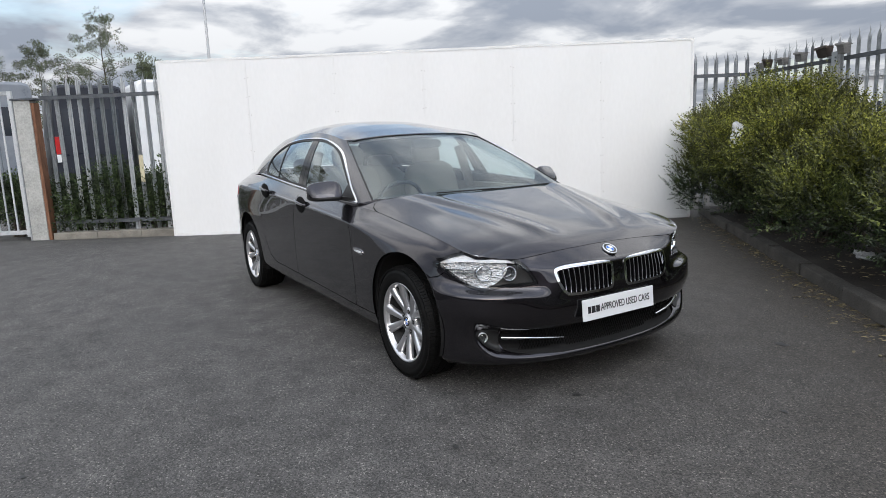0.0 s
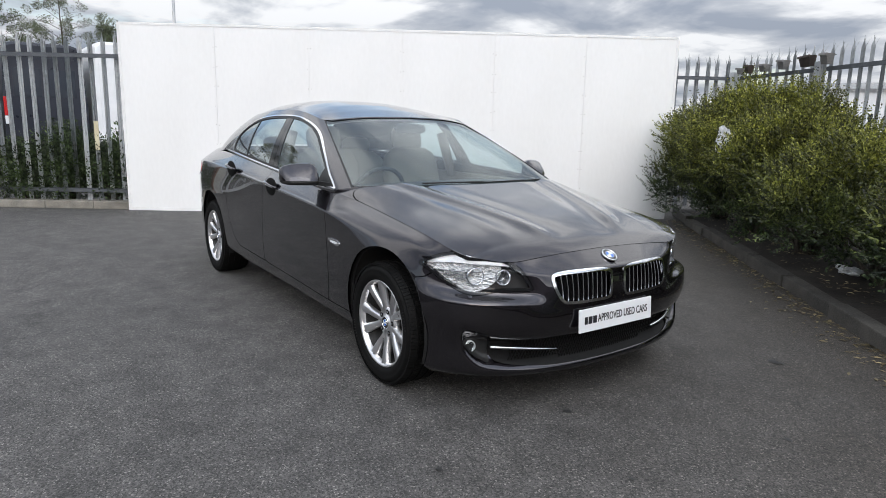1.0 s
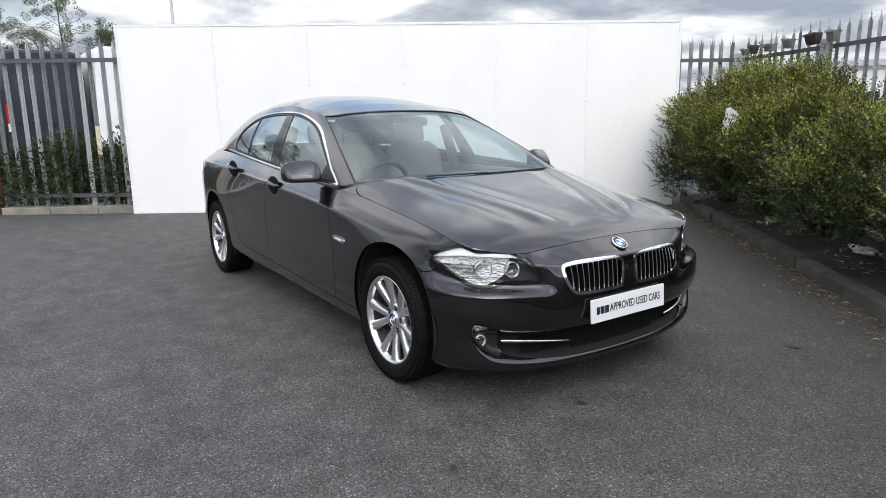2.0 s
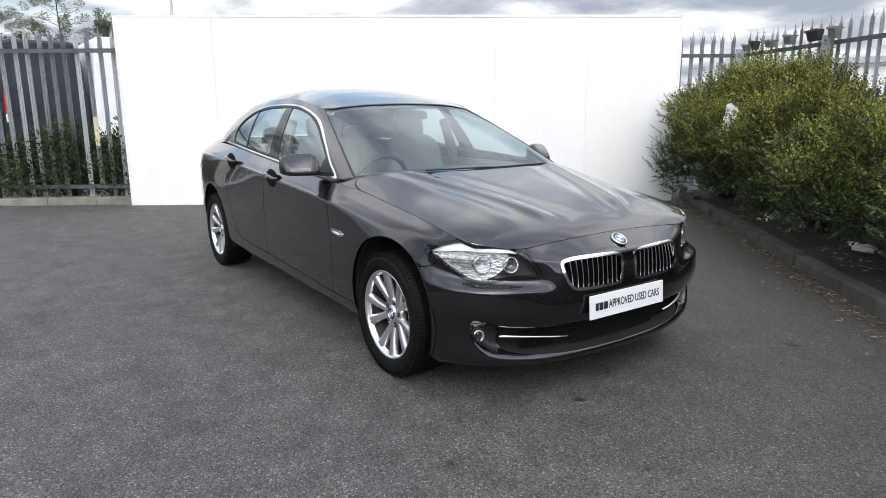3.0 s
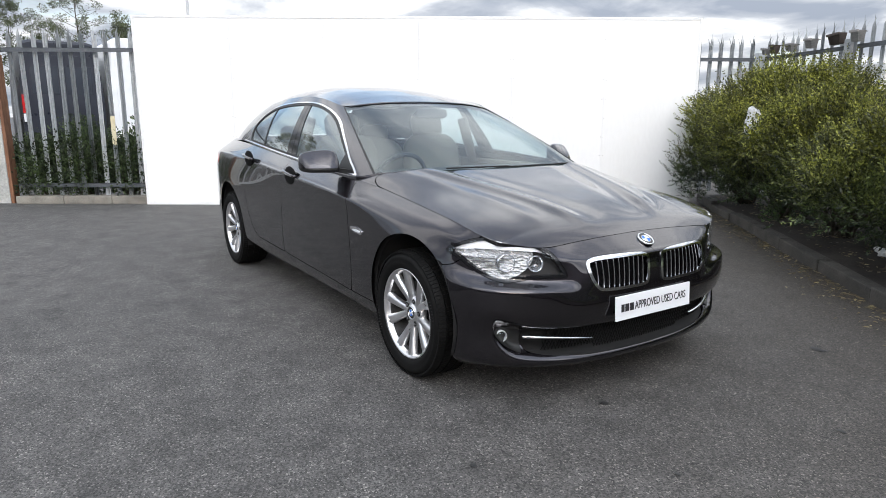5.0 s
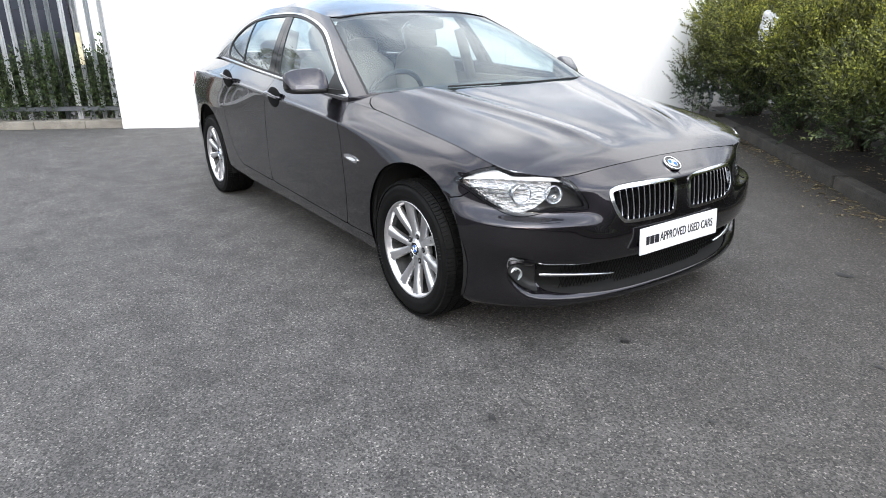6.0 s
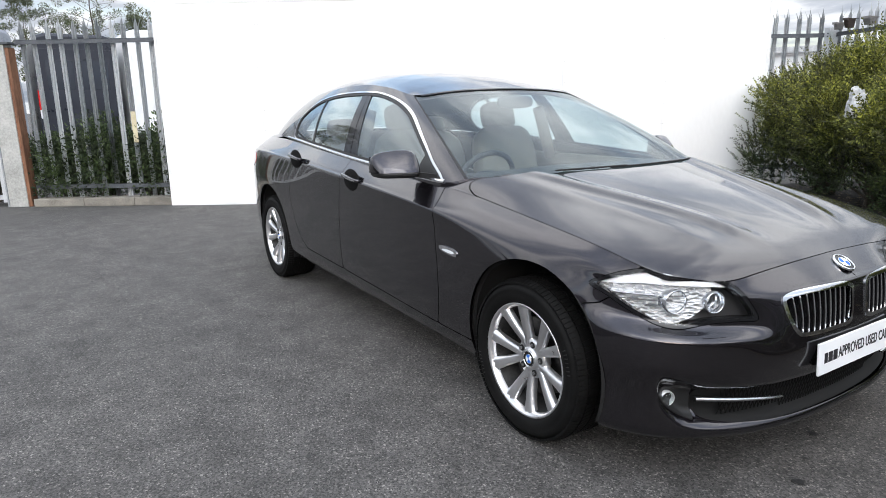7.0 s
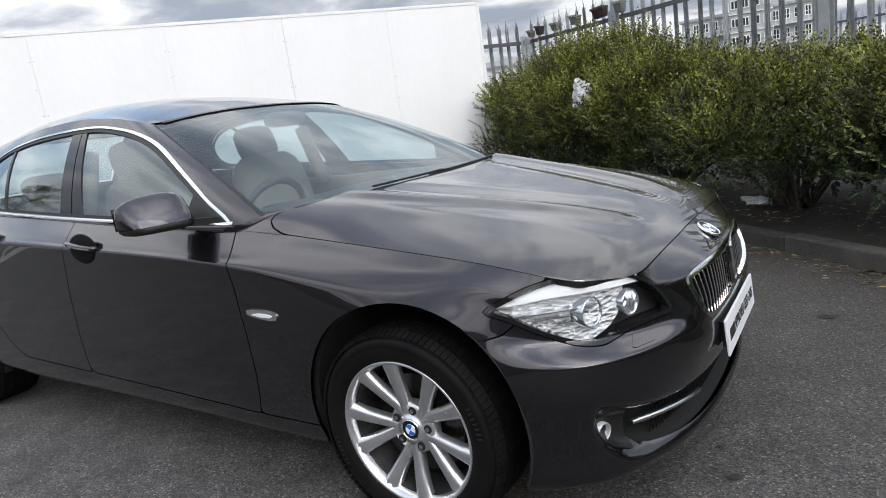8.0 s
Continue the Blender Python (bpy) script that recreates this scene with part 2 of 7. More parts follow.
def asphalt():
    m = mat_base("asphalt", (0.06, 0.06, 0.06), 0.85)
    nt, bs = m.node_tree, m.node_tree.nodes["Principled BSDF"]
    N, L = nt.nodes, nt.links
    tc = N.new("ShaderNodeTexCoord")
    big = N.new("ShaderNodeTexNoise"); big.inputs["Scale"].default_value = 0.45; big.inputs["Detail"].default_value = 7; big.inputs["Roughness"].default_value = 0.6
    mid = N.new("ShaderNodeTexNoise"); mid.inputs["Scale"].default_value = 5.0; mid.inputs["Detail"].default_value = 6
    fine = N.new("ShaderNodeTexNoise"); fine.inputs["Scale"].default_value = 140.0; fine.inputs["Detail"].default_value = 4
    vor = N.new("ShaderNodeTexVoronoi"); vor.inputs["Scale"].default_value = 165.0
    for n in (big, mid, fine, vor):
        L.new(tc.outputs["Object"], n.inputs["Vector"])
    r1 = N.new("ShaderNodeValToRGB")
    r1.color_ramp.elements[0].position, r1.color_ramp.elements[0].color = 0.35, (0.063, 0.0605, 0.058, 1)
    r1.color_ramp.elements[1].position, r1.color_ramp.elements[1].color = 0.68, (0.081, 0.077, 0.0735, 1)
    L.new(big.outputs["Fac"], r1.inputs[0])
    r2 = N.new("ShaderNodeMapRange"); r2.inputs[1].default_value, r2.inputs[2].default_value, r2.inputs[3].default_value, r2.inputs[4].default_value = 0.3, 0.7, 0.72, 1.28
    L.new(mid.outputs["Fac"], r2.inputs[0])
    # pale stones by cell
    r3 = N.new("ShaderNodeValToRGB")
    r3.color_ramp.elements[0].position, r3.color_ramp.elements[0].color = 0.0, (0.30, 0.30, 0.30, 1)
    r3.color_ramp.elements[1].position, r3.color_ramp.elements[1].color = 1.0, (1.75, 1.72, 1.68, 1)
    e = r3.color_ramp.elements.new(0.93); e.color = (1.5, 1.49, 1.47, 1)
    e = r3.color_ramp.elements.new(0.985); e.color = (3.4, 3.3, 3.2, 1)
    sp = N.new("ShaderNodeSeparateColor"); L.new(vor.outputs["Color"], sp.inputs[0]); L.new(sp.outputs[0], r3.inputs[0])
    # scattered dark spots of oil and gum
    v2 = N.new("ShaderNodeTexVoronoi"); v2.inputs["Scale"].default_value = 2.3
    nz = N.new("ShaderNodeMix"); nz.data_type = "VECTOR"; nz.inputs[0].default_value = 0.06
    L.new(tc.outputs["Object"], nz.inputs[4]); L.new(mid.outputs["Color"], nz.inputs[5]); L.new(nz.outputs[1], v2.inputs["Vector"])
    r4 = N.new("ShaderNodeMapRange"); r4.inputs[1].default_value, r4.inputs[2].default_value, r4.inputs[3].default_value, r4.inputs[4].default_value = 0.02, 0.045, 0.5, 1.0
    L.new(v2.outputs["Distance"], r4.inputs[0])
    a = N.new("ShaderNodeVectorMath"); a.operation = "SCALE"; L.new(r1.outputs[0], a.inputs[0]); L.new(r2.outputs[0], a.inputs["Scale"])
    b = N.new("ShaderNodeVectorMath"); b.operation = "MULTIPLY"; L.new(a.outputs[0], b.inputs[0]); L.new(r3.outputs[0], b.inputs[1])
    c = N.new("ShaderNodeVectorMath"); c.operation = "SCALE"; L.new(b.outputs[0], c.inputs[0]); L.new(r4.outputs[0], c.inputs["Scale"])
    # brown silt washed along the planting bed's kerb, ragged-edged, with painted shade beyond it
    k = KERB.inverted()
    dotv = N.new("ShaderNodeVectorMath"); dotv.operation = "DOT_PRODUCT"; dotv.inputs[1].default_value = (k[1][0], k[1][1], 0)
    L.new(tc.outputs["Object"], dotv.inputs[0])
    sh = N.new("ShaderNodeMath"); sh.operation = "ADD"; sh.inputs[1].default_value = k[1][3]
    L.new(dotv.outputs["Value"], sh.inputs[0])
    nm = N.new("ShaderNodeTexNoise"); nm.inputs["Scale"].default_value = 1.6; nm.inputs["Detail"].default_value = 8; nm.inputs["Roughness"].default_value = 0.65
    L.new(tc.outputs["Object"], nm.inputs["Vector"])
    ma = N.new("ShaderNodeMath"); ma.operation = "MULTIPLY_ADD"; ma.inputs[1].default_value = 1.7
    L.new(nm.outputs["Fac"], ma.inputs[0]); L.new(sh.outputs[0], ma.inputs[2])
    mk = N.new("ShaderNodeMapRange"); mk.inputs[1].default_value, mk.inputs[2].default_value, mk.inputs[3].default_value, mk.inputs[4].default_value = -1.9, 0.5, 0.0, 0.82
    L.new(ma.outputs[0], mk.inputs[0])
    dirt_shade = N.new("ShaderNodeMix"); dirt_shade.data_type = "RGBA"
    L.new(mk.outputs[0], dirt_shade.inputs[0]); L.new(c.outputs[0], dirt_shade.inputs[6]); silt_shade = N.new("ShaderNodeVectorMath"); silt_shade.operation = "MULTIPLY"; silt_shade.inputs[1].default_value = (0.042, 0.036, 0.029); L.new(r3.outputs[0], silt_shade.inputs[0]); L.new(silt_shade.outputs[0], dirt_shade.inputs[7])
    L.new(dirt_shade.outputs[2], bs.inputs["Base Color"])
    bp = N.new("ShaderNodeBump"); bp.inputs["Strength"].default_value = 0.9; bp.inputs["Distance"].default_value = 0.005
    L.new(fine.outputs["Fac"], bp.inputs["Height"]); L.new(bp.outputs[0], bs.inputs["Normal"])
    bs.inputs["Roughness"].default_value = 0.8
    return m


M["asphalt"] = asphalt()

# ---- mesh helpers ----
def mesh_ob(name, verts, faces, material, parent=None, label="", smooth=False):
    me = bpy.data.meshes.new(name)
    me.from_pydata([tuple(v) for v in verts], [], [tuple(f) for f in faces])
    me.update()
    if material:
        me.materials.append(material)
    if smooth:
        me.polygons.foreach_set("use_smooth", [True] * len(me.polygons))
    ob = new(name, me)
    if parent:
        ob.parent = parent
    if label:
        ob["label"] = label
    return ob


def part(name, bm, material, parent=None, label="", smooth=False):
    me = bpy.data.meshes.new(name)
    bm.normal_update()
    bm.to_mesh(me)
    bm.free()
    me.materials.append(material)
    if smooth:
        me.polygons.foreach_set("use_smooth", [True] * len(me.polygons))
    ob = new(name, me)
    if parent:
        ob.parent = parent
    if label:
        ob["label"] = label
    return ob


def shared(name, mesh, parent, m):
    ob = new(name, mesh)
    ob.parent = parent
    ob.matrix_basis = m
    return ob


def add_box(bm, x0, x1, y0, y1, z0, z1, bevel=0.0, m=None):
    r = bmesh.ops.create_cube(bm, size=1.0)
    vs = r["verts"]
    for v in vs:
        v.co = Vector(((x0 + x1) / 2 + v.co.x * (x1 - x0), (y0 + y1) / 2 + v.co.y * (y1 - y0), (z0 + z1) / 2 + v.co.z * (z1 - z0)))
    if m is not None:
        bmesh.ops.transform(bm, matrix=m, verts=vs)
    if bevel:
        es = list({e for v in vs for e in v.link_edges})
        bmesh.ops.bevel(bm, geom=es, offset=bevel, segments=2, affect="EDGES", profile=0.6)
    return bm


def box_bm(*a, **k):
    return add_box(bmesh.new(), *a, **k)


def add_cyl(bm, p, q, r0, r1=None, seg=12, caps=True):
    p, q = Vector(p), Vector(q)
    r1 = r0 if r1 is None else r1
    d = q - p
    m = Matrix.Translation((p + q) / 2) @ d.to_track_quat("Z", "Y").to_matrix().to_4x4()
    bmesh.ops.create_cone(bm, cap_ends=caps, segments=seg, radius1=r0, radius2=r1, depth=d.length, matrix=m)
    return bm


def empty(name, m=None):
    e = new(name)
    e.empty_display_size = 0.2
    if m is not None:
        e.matrix_basis = m
    return e


# ---- the yard ----
BOARD = pose(-6.051, -0.870, 0, 0, 0, 57.06)      # x along the white boards, y behind them


def build_ground():
    n, half = 60, 1500.0
    xs = [half * math.copysign(abs(u) ** 3.2, u) for u in np.linspace(-1, 1, n + 1)]
    vs = [(x, y, 0.0) for y in xs for x in xs]
    fs = [(j * (n + 1) + i, j * (n + 1) + i + 1, (j + 1) * (n + 1) + i + 1, (j + 1) * (n + 1) + i) for j in range(n) for i in range(n)]
    g = mesh_ob("ground", vs, fs, M["asphalt"])
    tagged(g, "worn grey asphalt yard with pale grit and dark spots", "asphalt ground", kind="structure")


build_ground()


def build_board():
    root = empty("wall_boards", BOARD)
    tagged(root, "tall white painted board screen of six screwed sheets", "board wall", kind="structure")
    w = 7.94 / 6
    bm = box_bm(0.001, w - 0.001, 0, 0.012, 0.02, 2.62, bevel=0.0015)
    first = part("panel", bm, M["board"], root)
    me = first.data
    for k in range(1, 6):
        shared("panel", me, root, pose(w * k, 0.0015 * (k % 2), 0))
    # edge battens
    part("batten", box_bm(-0.02, 0.018, -0.006, 0.05, 0.0, 2.642), M["batten"], root)
    part("batten", box_bm(7.922, 7.96, -0.006, 0.05, 0.0, 2.642), M["batten"], root)
    part("batten", box_bm(0.02, 7.92, -0.005, 0.05, 2.61, 2.645), M["batten"], root)
    part("batten", box_bm(0.02, 7.92, -0.004, 0.05, 0.0, 0.045), M["batten"], root)
    for k in range(7):
        part("stud", box_bm(max(0.0, w * k - 0.045), min(7.94, w * k + 0.045), 0.016, 0.105, 0.0, 2.6), M["batten"], root)
    for k in (1, 3, 5):
        bm = bmesh.new()
        add_cyl(bm, (w * k, 0.1, 2.0), (w * k, 1.1, 0.0), 0.03, seg=8)
        part("brace", bm, M["galv"], root)
    bm = bmesh.new()
    bmesh.ops.create_cone(bm, cap_ends=True, segments=8, radius1=0.006, radius2=0.004, depth=0.003, matrix=pose(0, -0.0015, 0, 90))
    s0 = part("screw", bm, M["screw"], root)
    rnd = random.Random(3)
    firstone = True
    for k in range(1, 6):
        for side in (-0.022, 0.022):
            for j in range(9):
                if rnd.random() < 0.15:
                    continue
                m = pose(w * k + side + rnd.uniform(-0.004, 0.004), 0, 0.18 + 0.27 * j + rnd.uniform(-0.01, 0.01))
                if firstone:
                    s0.matrix_basis, firstone = m, False
                else:
                    shared("screw", s0.data, root, m)


build_board()


def pale_mesh(h, w=0.070):
    """One W-section pale with a splayed triple-pointed head, standing at z 0."""
    bm = bmesh.new()
    prof = [(-w / 2, 0.012), (-w / 2 + 0.012, 0.0), (-0.012, -0.002), (0, 0.012), (0.012, -0.002), (w / 2 - 0.012, 0.0), (w / 2, 0.012)]
    z1 = h - 0.16
    rows = []
    for z in (0.0, z1):
        rows.append([bm.verts.new((x, y, z)) for x, y in prof])
    for i in range(len(prof) - 1):
        bm.faces.new((rows[0][i], rows[0][i + 1], rows[1][i + 1], rows[1][i]))
    top = rows[1]
    # three spikes: middle straight, outer pair bent forwards and out
    for idx, tip in (((0, 1, 2), (-w * 0.62, -0.05, h - 0.045)), ((2, 3, 4), (0, 0.018, h)), ((4, 5, 6), (w * 0.62, -0.05, h - 0.045))):
        a, b, c = (top[i] for i in idx)
        mids = [bm.verts.new(v.co.lerp(Vector(tip), 0.55) + Vector((0, 0.004, 0))) for v in (a, b, c)]
        t = bm.verts.new(tip)
        bm.faces.new((a, b, mids[1], mids[0])); bm.faces.new((b, c, mids[2], mids[1]))
        bm.faces.new((mids[0], mids[1], t)); bm.faces.new((mids[1], mids[2], t))
    r = bmesh.ops.solidify(bm, geom=list(bm.faces), thickness=0.003)
    me = bpy.data.meshes.new("pale")
    bm.normal_update(); bm.to_mesh(me); bm.free()
    me.materials.append(M["galv"])
    return me


def palisade(name, m, length, label, posts=(), start=0.08, h=2.53, step=0.172, z0=0.06):
    root = empty(name, m)
    tagged(root, label, "palisade fence", kind="structure")
    me = pale_mesh(h - z0)
    rnd = random.Random(len(name))
    x = start
    while x < length:
        shared("pale", me, root, pose(x, 0.066, z0, rnd.uniform(-0.5, 0.5), rnd.uniform(-0.4, 0.4), 180 + rnd.uniform(-4, 4)))
        x += step
    for z in (2.215, 0.285):
        bm = box_bm(0, length, 0.003, 0.05, z, z + 0.006)
        add_box(bm, 0, length, 0.003, 0.009, z - 0.052, z + 0.006)
        part("rail", bm, M["rail"], root)
    for p in posts:
        bm = box_bm(p - 0.055, p + 0.055, -0.008, 0.0, 0, 2.29)
        add_box(bm, p - 0.055, p + 0.055, -0.10, -0.092, 0, 2.29)
        add_box(bm, p - 0.004, p + 0.004, -0.092, -0.008, 0, 2.29)
        po = part("post", bm, M["galv"], root)
        bm = bmesh.new()
        for dz in (2.17, 2.21):
            add_cyl(bm, (p + 0.03, -0.088, dz), (p + 0.03, -0.112, dz), 0.010, seg=6)
        part("bolt", bm, M["rail"], po)
    return root


palisade("fence_left", BOARD @ pose(-1.97, 0.17, 0), 2.1, "grey galvanised steel palisade fence with splayed spiked tops", posts=())
part("painted_patch", box_bm(1.424, 1.488, 0.044, 0.050, 0.85, 1.27, bevel=0.001), M["cream"], bpy.data.objects["fence_left"], "patch of old cream paint")
palisade("fence_rear", BOARD @ pose(6.5, 1.28, 0), 3.0, "grey galvanised palisade fence behind the board screen", posts=(0.1, 2.95), h=2.59)
palisade("fence_right", BOARD @ pose(9.46, 1.3, 0, 0, 0, -82), 14.0, "grey galvanised palisade fence behind the shrubs with rubbish on its spikes", posts=(0.05, 1.95, 4.75, 7.55, 10.35), start=0.12, h=2.59)


def build_unseen_walls():
    """Plain low walls added on the yard's unseen sides to darken the car's reflections."""
    for name, m, length, top in (("wall_unseen_south", pose(-12, -15, 0), 24.2, 3.2), ("wall_unseen_east", pose(11.5, -15, 0, 0, 0, 90), 29.0, 3.2)):
        root = empty(name, m)
        tagged(root, "plain dull grey block wall, added out of view to darken reflections", "yard wall", kind="structure")
        part("wall_face", box_bm(0, length, 0, 0.22, 0, top), M["block"], root)
        part("coping", box_bm(-0.03, length + 0.03, -0.03, 0.25, top, top + 0.08, bevel=0.01), M["kerb"], root)


build_unseen_walls()


def build_left_kerb():
    root = empty("kerb_left", BOARD)
    tagged(root, "low weathered concrete plinth under the palisade fence", "kerb", kind="structure")
    rnd = random.Random(5)
    for k in range(3):
        bm = box_bm(-1.95 + 0.70 * k, -1.95 + 0.70 * k + 0.695, 0.03 + rnd.uniform(-0.008, 0.008), 0.3, 0, 0.105 + rnd.uniform(-0.008, 0.008), bevel=0.012)
        part("kerb_stone", bm, M["plinth"], root)


build_left_kerb()


def build_gate_post():
    root = empty("gate_post", BOARD @ pose(-2.19, 0.14, 0))
    tagged(root, "white painted square gate post with a brown weathered timber edge", "gate post")
    part("column", box_bm(-0.13, 0.13, -0.06, 0.10, 0, 2.16, bevel=0.006), M["postwhite"], root)
    part("timber_edge", box_bm(0.132, 0.18, -0.05, 0.09, 0, 2.12, bevel=0.006), M["rustwood"], root, "brown weathered timber strip")
    part("cap", box_bm(-0.16, 0.2, -0.08, 0.12, 2.162, 2.19, bevel=0.004), M["rail"], root)
    part("edge_plate", box_bm(-0.150, -0.132, -0.07, 0.11, 0, 2.16), M["galv"], root)


build_gate_post()


def build_gate():
    root = empty("steel_gate", BOARD @ pose(-2.36, 0.14, 0, 0, 0, 4))
    tagged(root, "closed galvanised steel gate with upright pales beside the post", "gate")
    L = 2.6
    bm = box_bm(-0.06, 0, -0.025, 0.025, 0.06, 2.31)
    part("stile", bm, M["galv"], root)
    part("stile", box_bm(-L, -L + 0.06, -0.025, 0.025, 0.06, 2.31), M["galv"], root)
    part("gate_rail", box_bm(-L + 0.06, -0.06, -0.025, 0.025, 2.25, 2.31), M["galv"], root)
    part("gate_rail", box_bm(-L + 0.06, -0.06, -0.025, 0.025, 0.10, 0.16), M["galv"], root)
    bm = box_bm(-0.012, 0.012, -0.008, 0.008, 0.16, 2.25)
    p = part("bar", bm, M["galv"], root)
    p.matrix_basis = pose(-0.2, 0, 0)
    for k in range(1, 17):
        shared("bar", p.data, root, pose(-0.2 - 0.14 * k, 0, 0))


build_gate()


def build_bed():
    # soil bed behind the kerb, gently mounded
    nx, ny = 70, 14
    vs, fs = [], []
    for j in range(ny + 1):
        for i in range(nx + 1):
            x, y = -4.6 + 13.5 * i / nx, 0.10 + 2.6 * j / ny
            z = 0.085 + 0.05 * min(1, j / 5) + 0.03 * noise.noise((x * 1.7, y * 1.7, 0)) + 0.015 * noise.noise((x * 7, y * 7, 3))
            vs.append((x, y, z))
    for j in range(ny):
        for i in range(nx):
            a = j * (nx + 1) + i
            fs.append((a, a + 1, a + nx + 2, a + nx + 1))
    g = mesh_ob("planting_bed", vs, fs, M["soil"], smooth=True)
    g.matrix_basis = KERB
    tagged(g, "dark bare soil bed with dead leaves under the shrubs", "soil bed", kind="structure")
    root = empty("kerb_right", KERB)
    tagged(root, "worn grey concrete kerb edging the planting bed", "kerb", kind="structure")
    rnd = random.Random(8)
    x = -4.35
    while x < 8.5:
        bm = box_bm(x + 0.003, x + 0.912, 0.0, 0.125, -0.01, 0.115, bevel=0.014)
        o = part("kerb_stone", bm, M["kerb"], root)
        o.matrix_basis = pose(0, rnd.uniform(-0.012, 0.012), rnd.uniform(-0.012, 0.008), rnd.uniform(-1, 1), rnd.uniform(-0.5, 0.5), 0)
        x += 0.915


build_bed()


# ---- planting ----
def leaf_cloud(rnd, centres, count, size, up=0.4):
    """Small folded leaves scattered through given blobs (centre, radii); returns vertex and face lists."""
    vs, fs = [], []
    weights = [c[1][0] * c[1][1] * c[1][2] for c in centres]
    tot = sum(weights)
    for (c, r), w in zip(centres, weights):
        n = int(count * w / tot)
        for _ in range(n):
            d = Vector((rnd.gauss(0, 1), rnd.gauss(0, 1), rnd.gauss(0, 1))).normalized()
            rad = rnd.random() ** 0.38
            p = Vector((c[0] + d.x * r[0] * rad, c[1] + d.y * r[1] * rad, c[2] + d.z * r[2] * rad))
            if p.z < 0.12:
                continue
            ax = (d + Vector((rnd.gauss(0, 0.6), rnd.gauss(0, 0.6), rnd.gauss(up, 0.6)))).normalized()
            sd = ax.cross(Vector((rnd.gauss(0, 1), rnd.gauss(0, 1), rnd.gauss(0, 1)))).normalized()
            L = size * rnd.uniform(0.6, 1.35)
            W = L * 0.26
            i = len(vs)
            nrm = ax.cross(sd) * (W * 0.35)
            vs += [p, p + ax * L * 0.5 + sd * W, p + ax * L, p + ax * L * 0.5 - sd * W, p + ax * L * 0.5 + nrm]
            fs += [(i, i + 1, i + 4), (i + 1, i + 2, i + 4), (i + 2, i + 3, i + 4), (i + 3, i, i + 4)]
    return vs, fs


def spray_cloud(rnd, centres, count, size):
    """Feathery shoots: each a bent line of narrow leaf pairs, growing out of the blobs; returns vertex and face lists."""
    g = np.random.default_rng(rnd.randrange(10 ** 6))
    w = np.array([r[0] * r[1] * r[2] for _, r in centres]) ** 0.8
    per = 16
    n = count // per
    pick = g.choice(len(centres), n, p=w / w.sum())
    C, R = np.array([c for c, _ in centres])[pick], np.array([r for _, r in centres])[pick]
    d = g.normal(size=(n, 3)); d /= np.linalg.norm(d, axis=1)[:, None]
    base = C + d * R * (g.random(n) ** 0.33)[:, None]
    out = C.copy(); out[:, 2] = 0
    out /= np.linalg.norm(out, axis=1)[:, None] + 0.25
    way = 0.60 * d + 0.5 * out + np.array([0, 0, 0.55]) + g.normal(size=(n, 3)) * 0.28
    way /= np.linalg.norm(way, axis=1)[:, None]
    reach = g.uniform(0.09, 0.24, n)
    side = np.cross(way, g.normal(size=(n, 3))); side /= np.linalg.norm(side, axis=1)[:, None]
    V, F = [], []
    for k in range(per):
        u = (k // 2 + 0.5) / (per / 2)
        s = 1 if k % 2 else -1
        p = base + way * (reach * u)[:, None] + np.array([0, 0, 0.03]) * u * u
        ax = way * 0.75 + side * s * (0.75 - 0.45 * u) + g.normal(size=(n, 3)) * 0.22
        ax /= np.linalg.norm(ax, axis=1)[:, None]
        up = np.cross(ax, g.normal(size=(n, 3)) * 0.6 + np.cross(way, side)); up /= np.linalg.norm(up, axis=1)[:, None]
        L = (size * g.uniform(0.65, 1.3, n) * (1.05 - 0.4 * u))[:, None]
        fold = np.cross(ax, up) * L * 0.09
        V.append(np.stack([p, p + ax * L * 0.5 + up * L * 0.24 + fold, p + ax * L, p + ax * L * 0.5 - up * L * 0.24 + fold], 1))
    V = np.concatenate(V).reshape(-1, 3)
    a = np.arange(0, len(V), 4)
    F = np.concatenate([np.stack([a, a + 1, a + 2], 1), np.stack([a, a + 2, a + 3], 1)])
    V[:, 2] = np.maximum(V[:, 2], 0.10)
    return V.tolist(), F.tolist()


def stems_bm(rnd, base, tips, r=0.018):
    bm = bmesh.new()
    for tip in tips:
        p, q = Vector(base) + Vector((rnd.uniform(-0.1, 0.1), rnd.uniform(-0.1, 0.1), 0)), Vector(tip)
        prev, n = p, 5
        for k in range(1, n + 1):
            u = k / n
            c = p.lerp(q, u) + Vector((rnd.uniform(-0.04, 0.04), rnd.uniform(-0.04, 0.04), 0.10 * math.sin(math.pi * u)))
            add_cyl(bm, prev, c, r * (1.05 - 0.8 * (k - 1) / n), r * (1.05 - 0.8 * u), seg=6, caps=False)
            prev = c
    return bm


